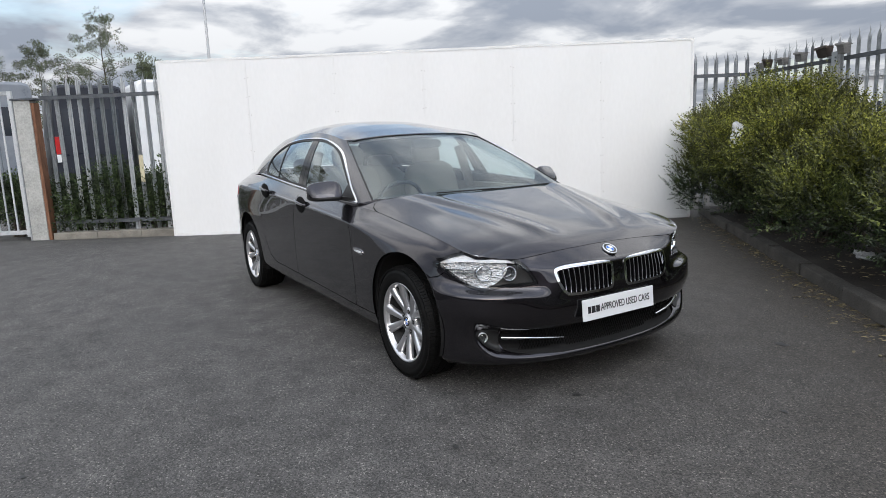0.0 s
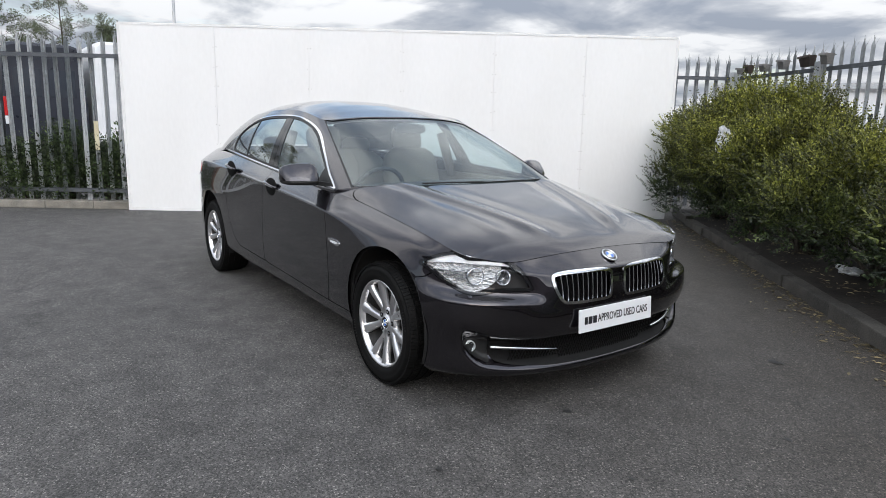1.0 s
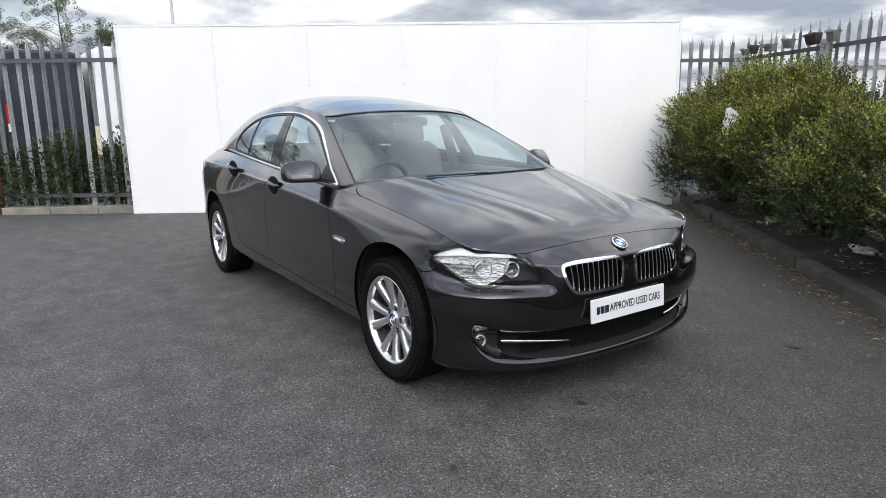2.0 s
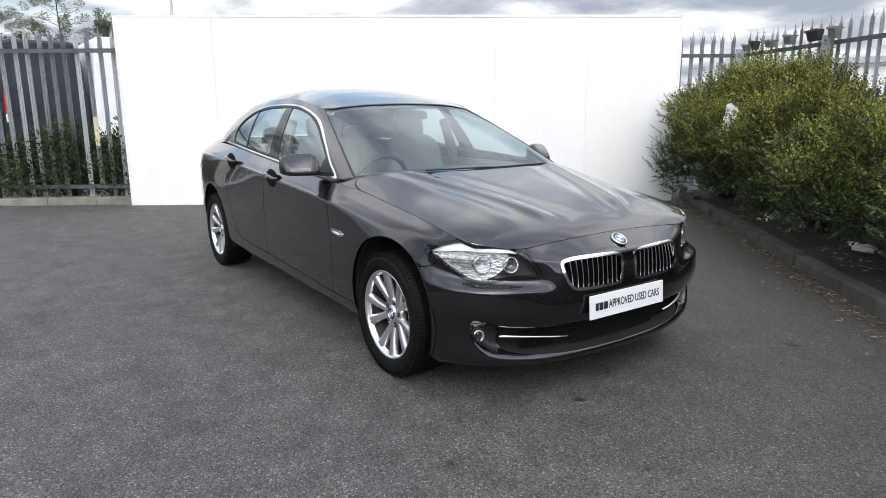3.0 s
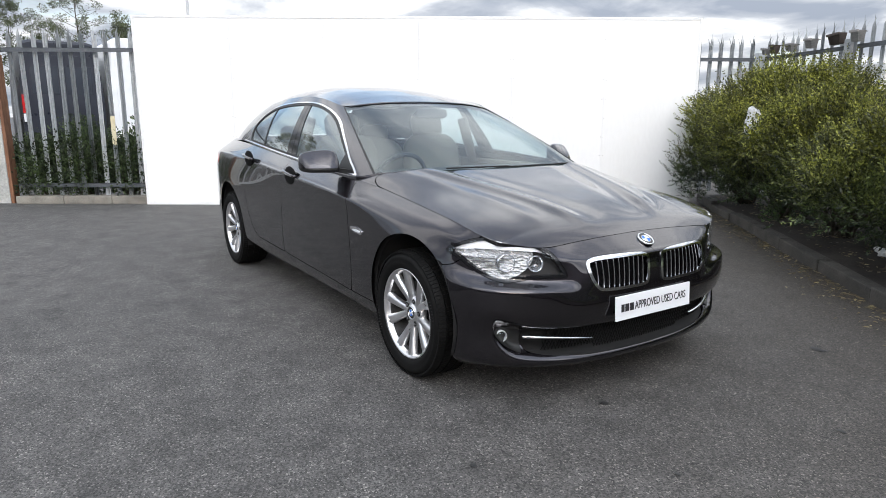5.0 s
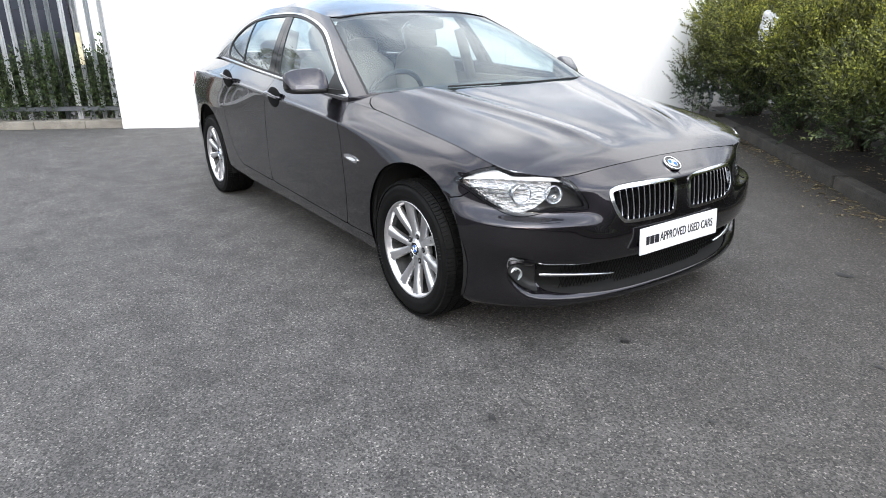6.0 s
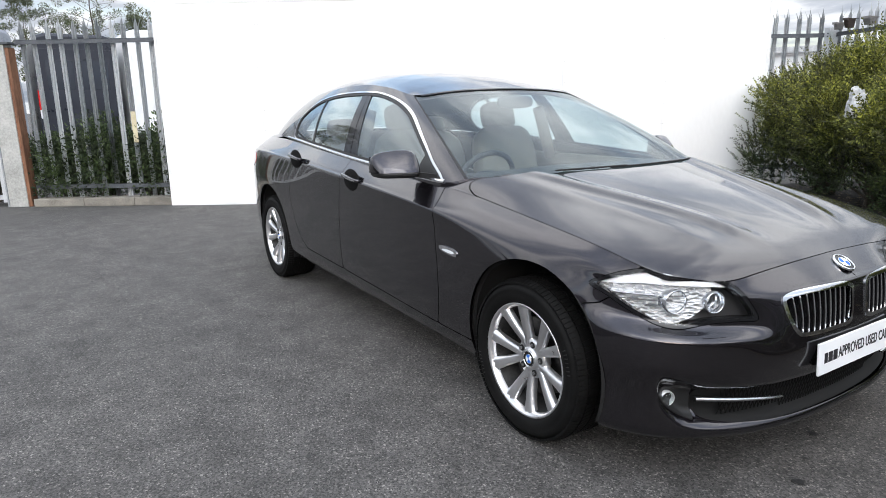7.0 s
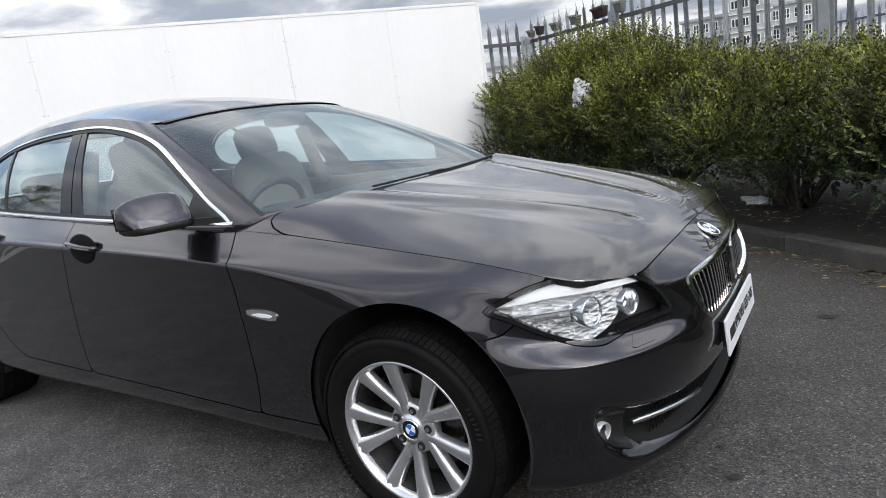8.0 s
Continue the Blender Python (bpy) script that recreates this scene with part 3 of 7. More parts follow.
def shrub(seed, base, radii, height, leaves, leafmat, size=0.027, name="shrub", label="", clumps=46, frame_m=KERB, low=0.20):
    rnd = random.Random(seed)
    root = empty(name, frame_m @ pose(*base))
    tagged(root, label or "dense evergreen shrub with fine yellow-green leaves", "shrub")
    cents, tips = [], []
    for _ in range(clumps):
        a, u = rnd.uniform(0, 2 * math.pi), rnd.uniform(0, 1)
        zz = low + (height - low) * (rnd.random() ** 0.7)
        k = math.sin(math.pi * (0.22 + 0.70 * (zz - low) / (height - low + 1e-6))) ** 0.6
        rr = math.sqrt(rnd.uniform(0.25, 1.0)) * k
        c = (math.cos(a) * radii[0] * rr, math.sin(a) * radii[1] * rr, zz)
        s = rnd.uniform(0.16, 0.31)
        cents.append((c, (s * 1.15, s * 1.05, s)))
        if rnd.random() < 0.4:
            tips.append(c)
        if rnd.random() < 0.5:   # outreaching sprays
            for _ in range(3):
                f = rnd.uniform(1.05, 1.22)
                cents.append(((c[0] * f, c[1] * f, c[2] + rnd.uniform(0, 0.16)), (0.07, 0.07, 0.11)))
    part("stem", stems_bm(rnd, (0, 0, 0.0), tips), M["bark"], root)
    vs, fs = spray_cloud(rnd, cents, leaves, size) if size < 0.04 else leaf_cloud(rnd, cents, leaves, size)
    cr = mesh_ob("foliage", vs, fs, leafmat, root)
    cr["kind"] = "stuff"
    return root


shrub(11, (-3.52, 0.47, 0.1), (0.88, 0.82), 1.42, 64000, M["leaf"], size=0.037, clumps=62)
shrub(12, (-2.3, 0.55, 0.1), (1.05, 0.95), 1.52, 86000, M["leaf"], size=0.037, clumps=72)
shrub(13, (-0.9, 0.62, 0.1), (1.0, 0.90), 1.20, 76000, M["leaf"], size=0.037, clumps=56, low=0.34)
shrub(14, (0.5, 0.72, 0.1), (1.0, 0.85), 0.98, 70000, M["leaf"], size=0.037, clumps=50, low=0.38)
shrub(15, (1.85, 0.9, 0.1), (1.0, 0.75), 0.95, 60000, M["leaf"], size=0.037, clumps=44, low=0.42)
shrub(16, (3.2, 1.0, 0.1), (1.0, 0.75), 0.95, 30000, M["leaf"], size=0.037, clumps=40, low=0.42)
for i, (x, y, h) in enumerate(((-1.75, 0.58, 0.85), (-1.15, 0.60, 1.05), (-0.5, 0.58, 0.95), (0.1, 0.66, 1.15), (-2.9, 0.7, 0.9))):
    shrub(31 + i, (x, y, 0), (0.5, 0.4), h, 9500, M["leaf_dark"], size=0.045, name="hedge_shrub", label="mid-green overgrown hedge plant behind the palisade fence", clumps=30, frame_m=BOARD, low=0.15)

# ---- the car: a smooth skin from a few long lines, cut into panels ----
def pchip(xs, ys, q):
    """Monotone cubic through (xs, ys) at q."""
    xs, ys, q = np.asarray(xs, float), np.asarray(ys, float), np.asarray(q, float)
    h, d = np.diff(xs), np.diff(ys) / np.diff(xs)
    s = np.zeros(len(xs))
    for k in range(1, len(xs) - 1):
        if d[k - 1] * d[k] > 0:
            w1, w2 = 2 * h[k] + h[k - 1], h[k] + 2 * h[k - 1]
            s[k] = (w1 + w2) / (w1 / d[k - 1] + w2 / d[k])
    s[0], s[-1] = d[0], d[-1]
    i = np.clip(np.searchsorted(xs, q) - 1, 0, len(xs) - 2)
    t = (q - xs[i]) / h[i]
    return ((2 * t**3 - 3 * t**2 + 1) * ys[i] + (t**3 - 2 * t**2 + t) * h[i] * s[i] + (-2 * t**3 + 3 * t**2) * ys[i + 1] + (t**3 - t**2) * h[i] * s[i + 1])


def soften(a, sigma, mirror_start=True):
    """Gaussian smoothing of samples a (n, k) along axis 0; the start is mirrored about y = 0."""
    r = int(3 * sigma) + 1
    w = np.exp(-0.5 * (np.arange(-r, r + 1) / sigma) ** 2); w /= w.sum()
    flip = np.array([1, -1, 1])
    head, tail = a[1:r + 1][::-1] * flip, a[-r - 1:-1][::-1] * flip
    b = np.vstack([head, a, tail])
    return np.stack([np.convolve(b[:, k], w, mode="valid") for k in range(a.shape[1])], 1)


def line(points, s, sigma=5.0):
    """points: (station, x, y, z)."""
    p = np.array(points, float)
    return soften(np.stack([pchip(p[:, 0], p[:, k], s) for k in (1, 2, 3)], 1), sigma)


# stations round the car: 0 nose centre ... 6 ahead of front wheel, 7 front wheel, 8 behind it, 9 door, 12 rear wheel, 16 tail centre
PER = 18
ST = np.linspace(0, 16, 16 * PER + 1)
UNDER = line([(0, 2.10, 0, .145), (2, 2.08, .36, .145), (3, 2.03, .53, .15), (4, 1.95, .68, .155), (5, 1.87, .79, .16), (6, 1.79, .85, .17), (7, 1.484, .85, .18), (8, 1.1, .82, .19), (10, 0, .80, .19), (12, -1.484, .82, .2), (13, -1.95, .80, .22), (14, -2.22, .70, .24), (15, -2.33, .4, .25), (16, -2.36, 0, .25)], ST)
LIP = line([(0, 2.215, 0, .190), (1, 2.209, .2, .190), (2, 2.180, .41, .191), (3, 2.125, .592, .195), (4, 2.045, .748, .204), (5, 1.930, .850, .215), (6, 1.80, .892, .225), (7, 1.484, .90, .23), (8, 1.08, .885, .225), (10, 0, .878, .24), (12, -1.484, .89, .26), (13, -1.95, .865, .28), (14, -2.32, .72, .3), (15, -2.43, .4, .31), (16, -2.46, 0, .31)], ST)
LOW = line([(0, 2.225, 0, .325), (1, 2.219, .2, .325), (2, 2.196, .4, .325), (3, 2.145, .588, .326), (4, 2.065, .738, .33), (5, 1.955, .842, .338), (6, 1.80, .900, .345), (7, 1.484, .918, .34), (8, 1.08, .912, .33), (10, 0, .908, .34), (12, -1.484, .918, .36), (13, -1.95, .885, .38), (14, -2.36, .73, .4), (15, -2.48, .4, .41), (16, -2.51, 0, .41)], ST)
MID = line([(0, 2.238, 0, .45), (1, 2.234, .2, .45), (2, 2.218, .41, .45), (3, 2.168, .600, .455), (4, 2.085, .754, .46), (5, 1.968, .855, .465), (6, 1.79, .907, .475), (7, 1.484, .926, .48), (8, 1.08, .924, .47), (10, 0, .921, .48), (12, -1.484, .929, .50), (13, -1.95, .895, .52), (14, -2.365, .73, .55), (15, -2.49, .4, .57), (16, -2.52, 0, .57)], ST)
BULGE = line([(0, 2.228, 0, .555), (1, 2.228, .2, .555), (2, 2.208, .4, .56), (3, 2.134, .569, .572), (4, 2.052, .708, .580), (5, 1.935, .816, .595), (6, 1.765, .89, .62), (7, 1.484, .936, .66), (8, 1.08, .934, .68), (10, 0, .932, .70), (12, -1.484, .940, .75), (13, -1.95, .90, .78), (14, -2.35, .71, .80), (15, -2.47, .4, .81), (16, -2.50, 0, .81)], ST)
CREASE = line([(0, 2.215, 0, .655), (1, 2.213, .2, .655), (2, 2.172, .4, .656), (3, 2.118, .562, .656), (4, 2.035, .708, .664), (5, 1.918, .804, .678), (6, 1.755, .866, .700), (7, 1.484, .916, .728), (8, 1.08, .931, .785), (9, .85, .938, .822), (10, 0, .938, .878), (11, -.8, .932, .922), (12, -1.484, .92, .945), (13, -1.95, .87, .955), (14, -2.31, .68, .955), (15, -2.43, .4, .955), (16, -2.46, 0, .955)], ST)
EDGE = line([(0, 2.110, 0, .733), (1, 2.112, .2, .730), (2, 2.105, .4, .720), (3, 2.098, .566, .709), (4, 2.045, .695, .727), (5, 1.945, .782, .753), (6, 1.78, .803, .793), (7, 1.484, .803, .834), (8, 1.10, .805, .884), (9, .86, .845, .921), (10, 0, .856, .974), (11, -.8, .832, 1.028), (12, -1.484, .79, 1.055), (13, -1.95, .735, 1.05), (14, -2.22, .65, 1.03), (15, -2.40, .4, 1.02), (16, -2.44, 0, 1.015)], ST)


def smoothstep(a, b, x):
    t = np.clip((x - a) / (b - a), 0, 1)
    return t * t * (3 - 2 * t)


def grid_faces(n, m):
    j, i = np.meshgrid(np.arange(n - 1), np.arange(m - 1), indexing="ij")
    a = (j * m + i).ravel()
    return np.stack([a, a + m, a + m + 1, a + 1], 1)


def poly_sd(poly, P):
    """Signed distance of the 2D points P to a closed outline, positive inside."""
    poly = np.asarray(poly, float)
    A, B = poly, np.roll(poly, -1, 0)
    best, inside = np.full(len(P), 1e9), np.zeros(len(P), bool)
    for a, b in zip(A, B):
        ab = b - a
        t = np.clip(((P - a) @ ab) / max(ab @ ab, 1e-12), 0, 1)
        best = np.minimum(best, np.linalg.norm(P - a - t[:, None] * ab, axis=1))
        c = (a[1] > P[:, 1]) != (b[1] > P[:, 1])
        with np.errstate(divide="ignore", invalid="ignore"):
            xi = a[0] + (P[:, 1] - a[1]) * (b[0] - a[0]) / (b[1] - a[1])
        inside ^= c & (P[:, 0] < xi)
    return np.where(inside, best, -best)


def curve2(points, n=10, closed=True):
    """A rounded outline through points (Catmull-Rom)."""
    p = np.array(points, float)
    k = len(p)
    out = []
    for i in range(k if closed else k - 1):
        if closed:
            a, b, c, d = p[(i - 1) % k], p[i], p[(i + 1) % k], p[(i + 2) % k]
        else:
            a, b, c, d = p[max(i - 1, 0)], p[i], p[i + 1], p[min(i + 2, k - 1)]
        for t in np.linspace(0, 1, n, endpoint=False):
            out.append(0.5 * (2 * b + (c - a) * t + (2 * a - 5 * b + 4 * c - d) * t**2 + (3 * b - a - 3 * c + d) * t**3))
    if not closed:
        out.append(p[-1])
    return np.array(out)


XZ = lambda P: P[:, [0, 2]]
YZ = lambda P: P[:, [1, 2]]
HZ = lambda P: np.stack([(P[:, 0] - P[:, 1]) * 0.70711, P[:, 2]], 1)   # seen along the corner


def inside(poly, proj, grow=0.0):
    return lambda P: poly_sd(poly, proj(P)) + grow


def outside(poly, proj, grow=0.0):
    return lambda P: -poly_sd(poly, proj(P)) - grow


def clip(V, F, f):
    """Keep the part of mesh (V, F) where f(V) >= 0, cutting faces along f = 0."""
    val = f(V)
    pos = val >= 0
    Vn, keep, cut = list(V), [], {}

    def mid(a, b):
        k = (a, b) if a < b else (b, a)
        if k not in cut:
            t = val[a] / (val[a] - val[b])
            cut[k] = len(Vn)
            Vn.append(V[a] + (V[b] - V[a]) * t)
        return cut[k]

    for fc in F:
        c = sum(1 for i in fc if pos[i])
        if c == len(fc):
            keep.append(fc)
        elif c:
            poly = []
            for a, b in zip(fc, tuple(fc[1:]) + (fc[0],)):
                if pos[a]:
                    poly.append(a)
                if pos[a] != pos[b]:
                    poly.append(mid(a, b))
            if len(poly) > 2:
                keep.append(tuple(poly))
    used = sorted({i for fc in keep for i in fc})
    ix = {o: n for n, o in enumerate(used)}
    return np.array([Vn[i] for i in used]).reshape(-1, 3), [tuple(ix[i] for i in fc) for fc in keep]


def panel(name, skins, fields, material, parent, side=1, label="", flange=0.012, offset=0.0):
    """side 1: the y > 0 half, -1: mirrored, 0: both halves joined. flange: how deep the panel's edge turns in."""
    bm = bmesh.new()
    for V, F in skins:
        F = [tuple(f) for f in F]
        for f in fields:
            V, F = clip(V, F, f)
        if not F:
            continue
        for sg in ((1, -1) if side == 0 else (side,)):
            vv = [bm.verts.new((p[0], p[1] * sg, p[2])) for p in V]
            for f in F:
                try:
                    bm.faces.new([vv[i] for i in (f if sg > 0 else f[::-1])])
                except ValueError:
                    pass
    bmesh.ops.remove_doubles(bm, verts=bm.verts, dist=2e-4)
    bm.normal_update()
    if offset:
        for v, n in [(v, v.normal.copy()) for v in bm.verts]:
            v.co += n * offset
    if flange:
        be = [e for e in bm.edges if e.is_boundary]
        nrm = {v: v.normal.copy() for e in be for v in e.verts}
        r = bmesh.ops.extrude_edge_only(bm, edges=be)
        new_v = [g for g in r["geom"] if isinstance(g, bmesh.types.BMVert)]
        old = {}
        for e in bm.edges:
            a, b = e.verts
            for p, q in ((a, b), (b, a)):
                if p in nrm and q not in nrm:
                    old.setdefault(q, p)
        for v in new_v:
            if v in old:
                v.co -= nrm[old[v]] * flange
        for e in be:
            e.smooth = False
    ob = part(name, bm, material, parent, label, smooth=True)
    return ob


# lower body skin, with the recess of the lower intake pressed in
# the bumper's shoulder under the lamps stands proud of them
bump = (smoothstep(1.8, 3.0, ST) * (1 - smoothstep(5.0, 6.4, ST)))[:, None]
tang = np.gradient(MID, axis=0)
outw = np.stack([-tang[:, 1], tang[:, 0], 0 * ST], 1)
outw *= np.sign(outw[:, 0:1] * MID[:, 0:1] + outw[:, 1:2] * MID[:, 1:2]) / (np.linalg.norm(outw, axis=1)[:, None] + 1e-9)
SHELF = 0.5 * (MID + BULGE) * (1 - bump) + (MID + np.array([0, 0, 0.076]) - 0.004 * outw) * bump
BULGE = BULGE - outw * 0.009 * bump
# the wing's shoulder is round; the doors' is tight under the waist
round_ = (smoothstep(5.2, 6.4, ST) * (1 - smoothstep(7.8, 9.2, ST)))[:, None]
SHOULDER = CREASE + (0.22 + 0.28 * round_) * (EDGE - CREASE) + np.array([0, 0.003, 0.002]) + round_ * np.array([0, 0.006, 0.007])
LINES = [UNDER, LIP, LOW, MID, SHELF, BULGE, CREASE, SHOULDER, EDGE]
VI = np.arange(len(LINES))
NV = 74
vq = np.linspace(0, len(LINES) - 1, NV)
stack = np.stack(LINES, 1)
TUB = np.stack([[pchip(VI, stack[k, :, c], vq) for c in range(3)] for k in range(len(ST))]).transpose(0, 2, 1)
INTAKE = curve2([(-.3, .362), (0, .362), (.3, .364), (.5, .370), (.67, .393), (.79, .440), (.808, .43), (.796, .35), (.76, .280), (.695, .232), (.55, .211), (.3, .205), (0, .203), (-.3, .203)], 6)
tubV = TUB.reshape(-1, 3).copy()
front = tubV[:, 0] > 1.6
sd = poly_sd(INTAKE, tubV[:, 1:])
press = np.where(front, smoothstep(-0.004, 0.050, sd), 0) * 0.062 * (0.35 + 0.65 * smoothstep(0.43, 0.365, tubV[:, 2]))
dirn = np.stack([np.ones(len(tubV)), 0.25 * tubV[:, 1], np.zeros(len(tubV))], 1)
tubV -= press[:, None] * dirn / np.linalg.norm(dirn, axis=1)[:, None]
tubF = grid_faces(len(ST), NV)
TUBSKIN = (tubV, tubF)

# greenhouse: stations 0 screen centre ... 3 screen corner, 4 mirror corner, 5-8 side glass, 9 rear corner, 11 rear glass centre
PG = 18
SG = np.linspace(0, 11, 11 * PG + 1)
BASE = line([(0, 1.165, 0, .968), (1, 1.145, .33, .969), (2, 1.072, .59, .966), (3, .955, .748, .956), (4, .845, .850, .930), (5, .3, .858, .958), (6, -.3, .846, .993), (7, -.8, .830, 1.028), (8, -1.38, .790, 1.062), (9, -1.86, .71, 1.075), (10, -2.02, .42, 1.08), (11, -2.06, 0, 1.083)], SG, 4)
RAIL = line([(0, .245, 0, 1.366), (1, .235, .25, 1.361), (2, .21, .44, 1.347), (3, .15, .572, 1.329), (4, .06, .612, 1.352), (5, -.08, .617, 1.379), (6, -.4, .610, 1.405), (7, -.7, .605, 1.402), (8, -1.12, .588, 1.374), (9, -1.42, .53, 1.362), (10, -1.50, .30, 1.395), (11, -1.52, 0, 1.405)], SG, 4)
NW = 40


# bonnet skin


def bonnet_skin():
    na, nb = 80, 64
    V = np.zeros((na, nb, 3))
    corner = int(4.6 * PER)
    fr = EDGE[:corner + 1]
    sdl = EDGE[corner:int(8.98 * PER) + 1]
    nb0 = int(4.0 * PG)
    L = np.linspace(0, 1, nb)
    fi = np.interp(L, np.linspace(0, 1, len(fr)), np.arange(len(fr)))
    rear_y = sdl[-1, 1]
    for b in range(nb):
        k = int(fi[b]); t = fi[b] - k
        f0 = fr[k] * (1 - t) + fr[min(k + 1, len(fr) - 1)] * t
        yb = f0[1] / fr[-1, 1]
        r0 = np.array([np.interp(yb * rear_y, BASE[:nb0, 1], BASE[:nb0, 0]) + 0.006, yb * rear_y, 0])
        for a in range(na):
            u = (a / (na - 1)) ** 1.15
            ks = u * (len(sdl) - 1)
            k2 = min(int(ks), len(sdl) - 2); t2 = ks - k2
            s0 = sdl[k2] * (1 - t2) + sdl[k2 + 1] * t2
            # transfinite blend of the front edge, side edge, rear edge and the centre line
            x = f0[0] + (r0[0] - f0[0]) * u + yb**6 * (s0[0] - (fr[-1, 0] + (sdl[-1, 0] - fr[-1, 0]) * u))
            y = f0[1] + (r0[1] - f0[1]) * u + yb**3 * (s0[1] - (fr[-1, 1] + (rear_y - fr[-1, 1]) * u))
            V[a, b] = (x, y, 0)
    X, Y = V[..., 0], V[..., 1]
    zc = pchip([1.0, 1.165, 1.3, 1.5, 1.7, 1.85, 1.95, 2.03, 2.08, 2.12], [.992, .972, .949, .913, .873, .838, .808, .777, .750, .726], X)
    se = np.interp(X, sdl[::-1, 0], sdl[::-1, 2])
    ye = np.interp(X, sdl[::-1, 0], sdl[::-1, 1])
    r = np.clip(Y / ye, 0, 1)
    Z = se + (zc - se) * (1 - r ** (4.0 + 3.0 * smoothstep(1.5, 0.95, X)))
    # raised ridges running back from the grille corners, with a dished centre and outer flank
    run = smoothstep(2.07, 1.85, X)
    y1 = 0.24 + 0.34 * (2.07 - X) / 1.1
    y2 = 0.46 + 0.20 * (2.07 - X) / 1.1
    d1, d2 = Y - y1, Y - y2
    Z += run * (0.014 * np.exp(-(d1 / 0.05) ** 2) - 0.007 * np.exp(-((d1 + 0.10) / 0.08) ** 2) + 0.004 * np.exp(-(d2 / 0.05) ** 2))
    V[..., 2] = Z
    # meet the front edge exactly
    for b in range(nb):
        k = int(fi[b]); t = fi[b] - k
        f0 = fr[k] * (1 - t) + fr[min(k + 1, len(fr) - 1)] * t
        dz = f0[2] - V[0, b, 2]
        V[:, b, 2] += dz * np.exp(-((V[0, b, 0] - V[:, b, 0]) / 0.05))
    return V.reshape(-1, 3), grid_faces(na, nb)[:, ::-1]


BONNET = bonnet_skin()
XY = lambda P: P[:, [0, 1]]
hood_side = [(float(p[0]), float(p[1])) for p in EDGE[:int(8.25 * PER):3]]
HOOD = [(2.3, -0.2), (EDGE[0, 0], -0.2)] + hood_side + [(1.035, .812), (.995, .804), (.966, .785), (.962, .758), (.982, .722)] + [(float(p[0]) + 0.016, float(p[1])) for p in BASE[int(2.6 * PG)::-4]] + [(1.18, -0.2)]

def green_skin():
    V = np.zeros((len(SG), NW, 3))
    tang = np.gradient(0.5 * (BASE + RAIL), axis=0)
    outn = np.stack([tang[:, 1], -tang[:, 0], 0 * tang[:, 0]], 1)
    outn /= np.linalg.norm(outn, axis=1)[:, None] + 1e-9
    mid0 = 0.5 * (BASE + RAIL)
    sgn = np.sign((outn[:, 0] * (mid0[:, 0] + 0.4) + outn[:, 1] * mid0[:, 1]))
    outn *= sgn[:, None]
    bul = pchip([0, 2, 3, 4, 7, 8, 9, 11], [.030, .028, .012, .016, .022, .022, .02, .035], SG)
    for j, w in enumerate(np.linspace(0, 1, NW)):
        V[:, j] = BASE * (1 - w) + RAIL * w + outn * (bul * 4 * w * (1 - w))[:, None] + np.array([0, 0, 1]) * (0.5 * bul * 4 * w * (1 - w))[:, None]
    return V.reshape(-1, 3), grid_faces(len(SG), NW)


GREEN = green_skin()


def roof_skin():
    na, nb = 60, 30
    V = np.zeros((na, nb, 3))
    c0, c1 = int(2.6 * PG), int(9.2 * PG)
    fr, sdl, rr = RAIL[:c0 + 1], RAIL[c0:c1 + 1], RAIL[c1:][::-1]
    for b in range(nb):
        t = b / (nb - 1)
        pick = lambda arr, u: np.array([np.interp(u * (len(arr) - 1), np.arange(len(arr)), arr[:, k]) for k in range(3)])
        f0, r0 = pick(fr, t), pick(rr, t)
        for a in range(na):
            u = a / (na - 1)
            s0 = pick(sdl, u)
            x = f0[0] + (r0[0] - f0[0]) * u
            xs = fr[-1, 0] + (rr[-1, 0] - fr[-1, 0]) * u
            x += t**4 * (s0[0] - xs)
            lin = f0[1] + (r0[1] - f0[1]) * u
            y = lin + t * (s0[1] - (fr[-1, 1] + (rr[-1, 1] - fr[-1, 1]) * u))
            zc = np.interp(u, np.linspace(0, 1, 9), pchip([0, .25, .5, .75, 1], [RAIL[0, 2], 1.452, 1.496, 1.484, RAIL[-1, 2]], np.linspace(0, 1, 9)))
            ze = s0[2]
            V[a, b] = (x, y, ze + (zc - ze) * (1 - t ** 2.3))
    for b in range(nb):      # meet the screen edges
        f0 = np.array([np.interp(b / (nb - 1) * (len(fr) - 1), np.arange(len(fr)), fr[:, k]) for k in range(3)])
        r0 = np.array([np.interp(b / (nb - 1) * (len(rr) - 1), np.arange(len(rr)), rr[:, k]) for k in range(3)])
        V[:, b, 2] += (f0[2] - V[0, b, 2]) * np.exp(-np.arange(na) / 3.0) + (r0[2] - V[-1, b, 2]) * np.exp(-np.arange(na)[::-1] / 3.0)
    return V.reshape(-1, 3), grid_faces(na, nb)[:, ::-1]


ROOF = roof_skin()


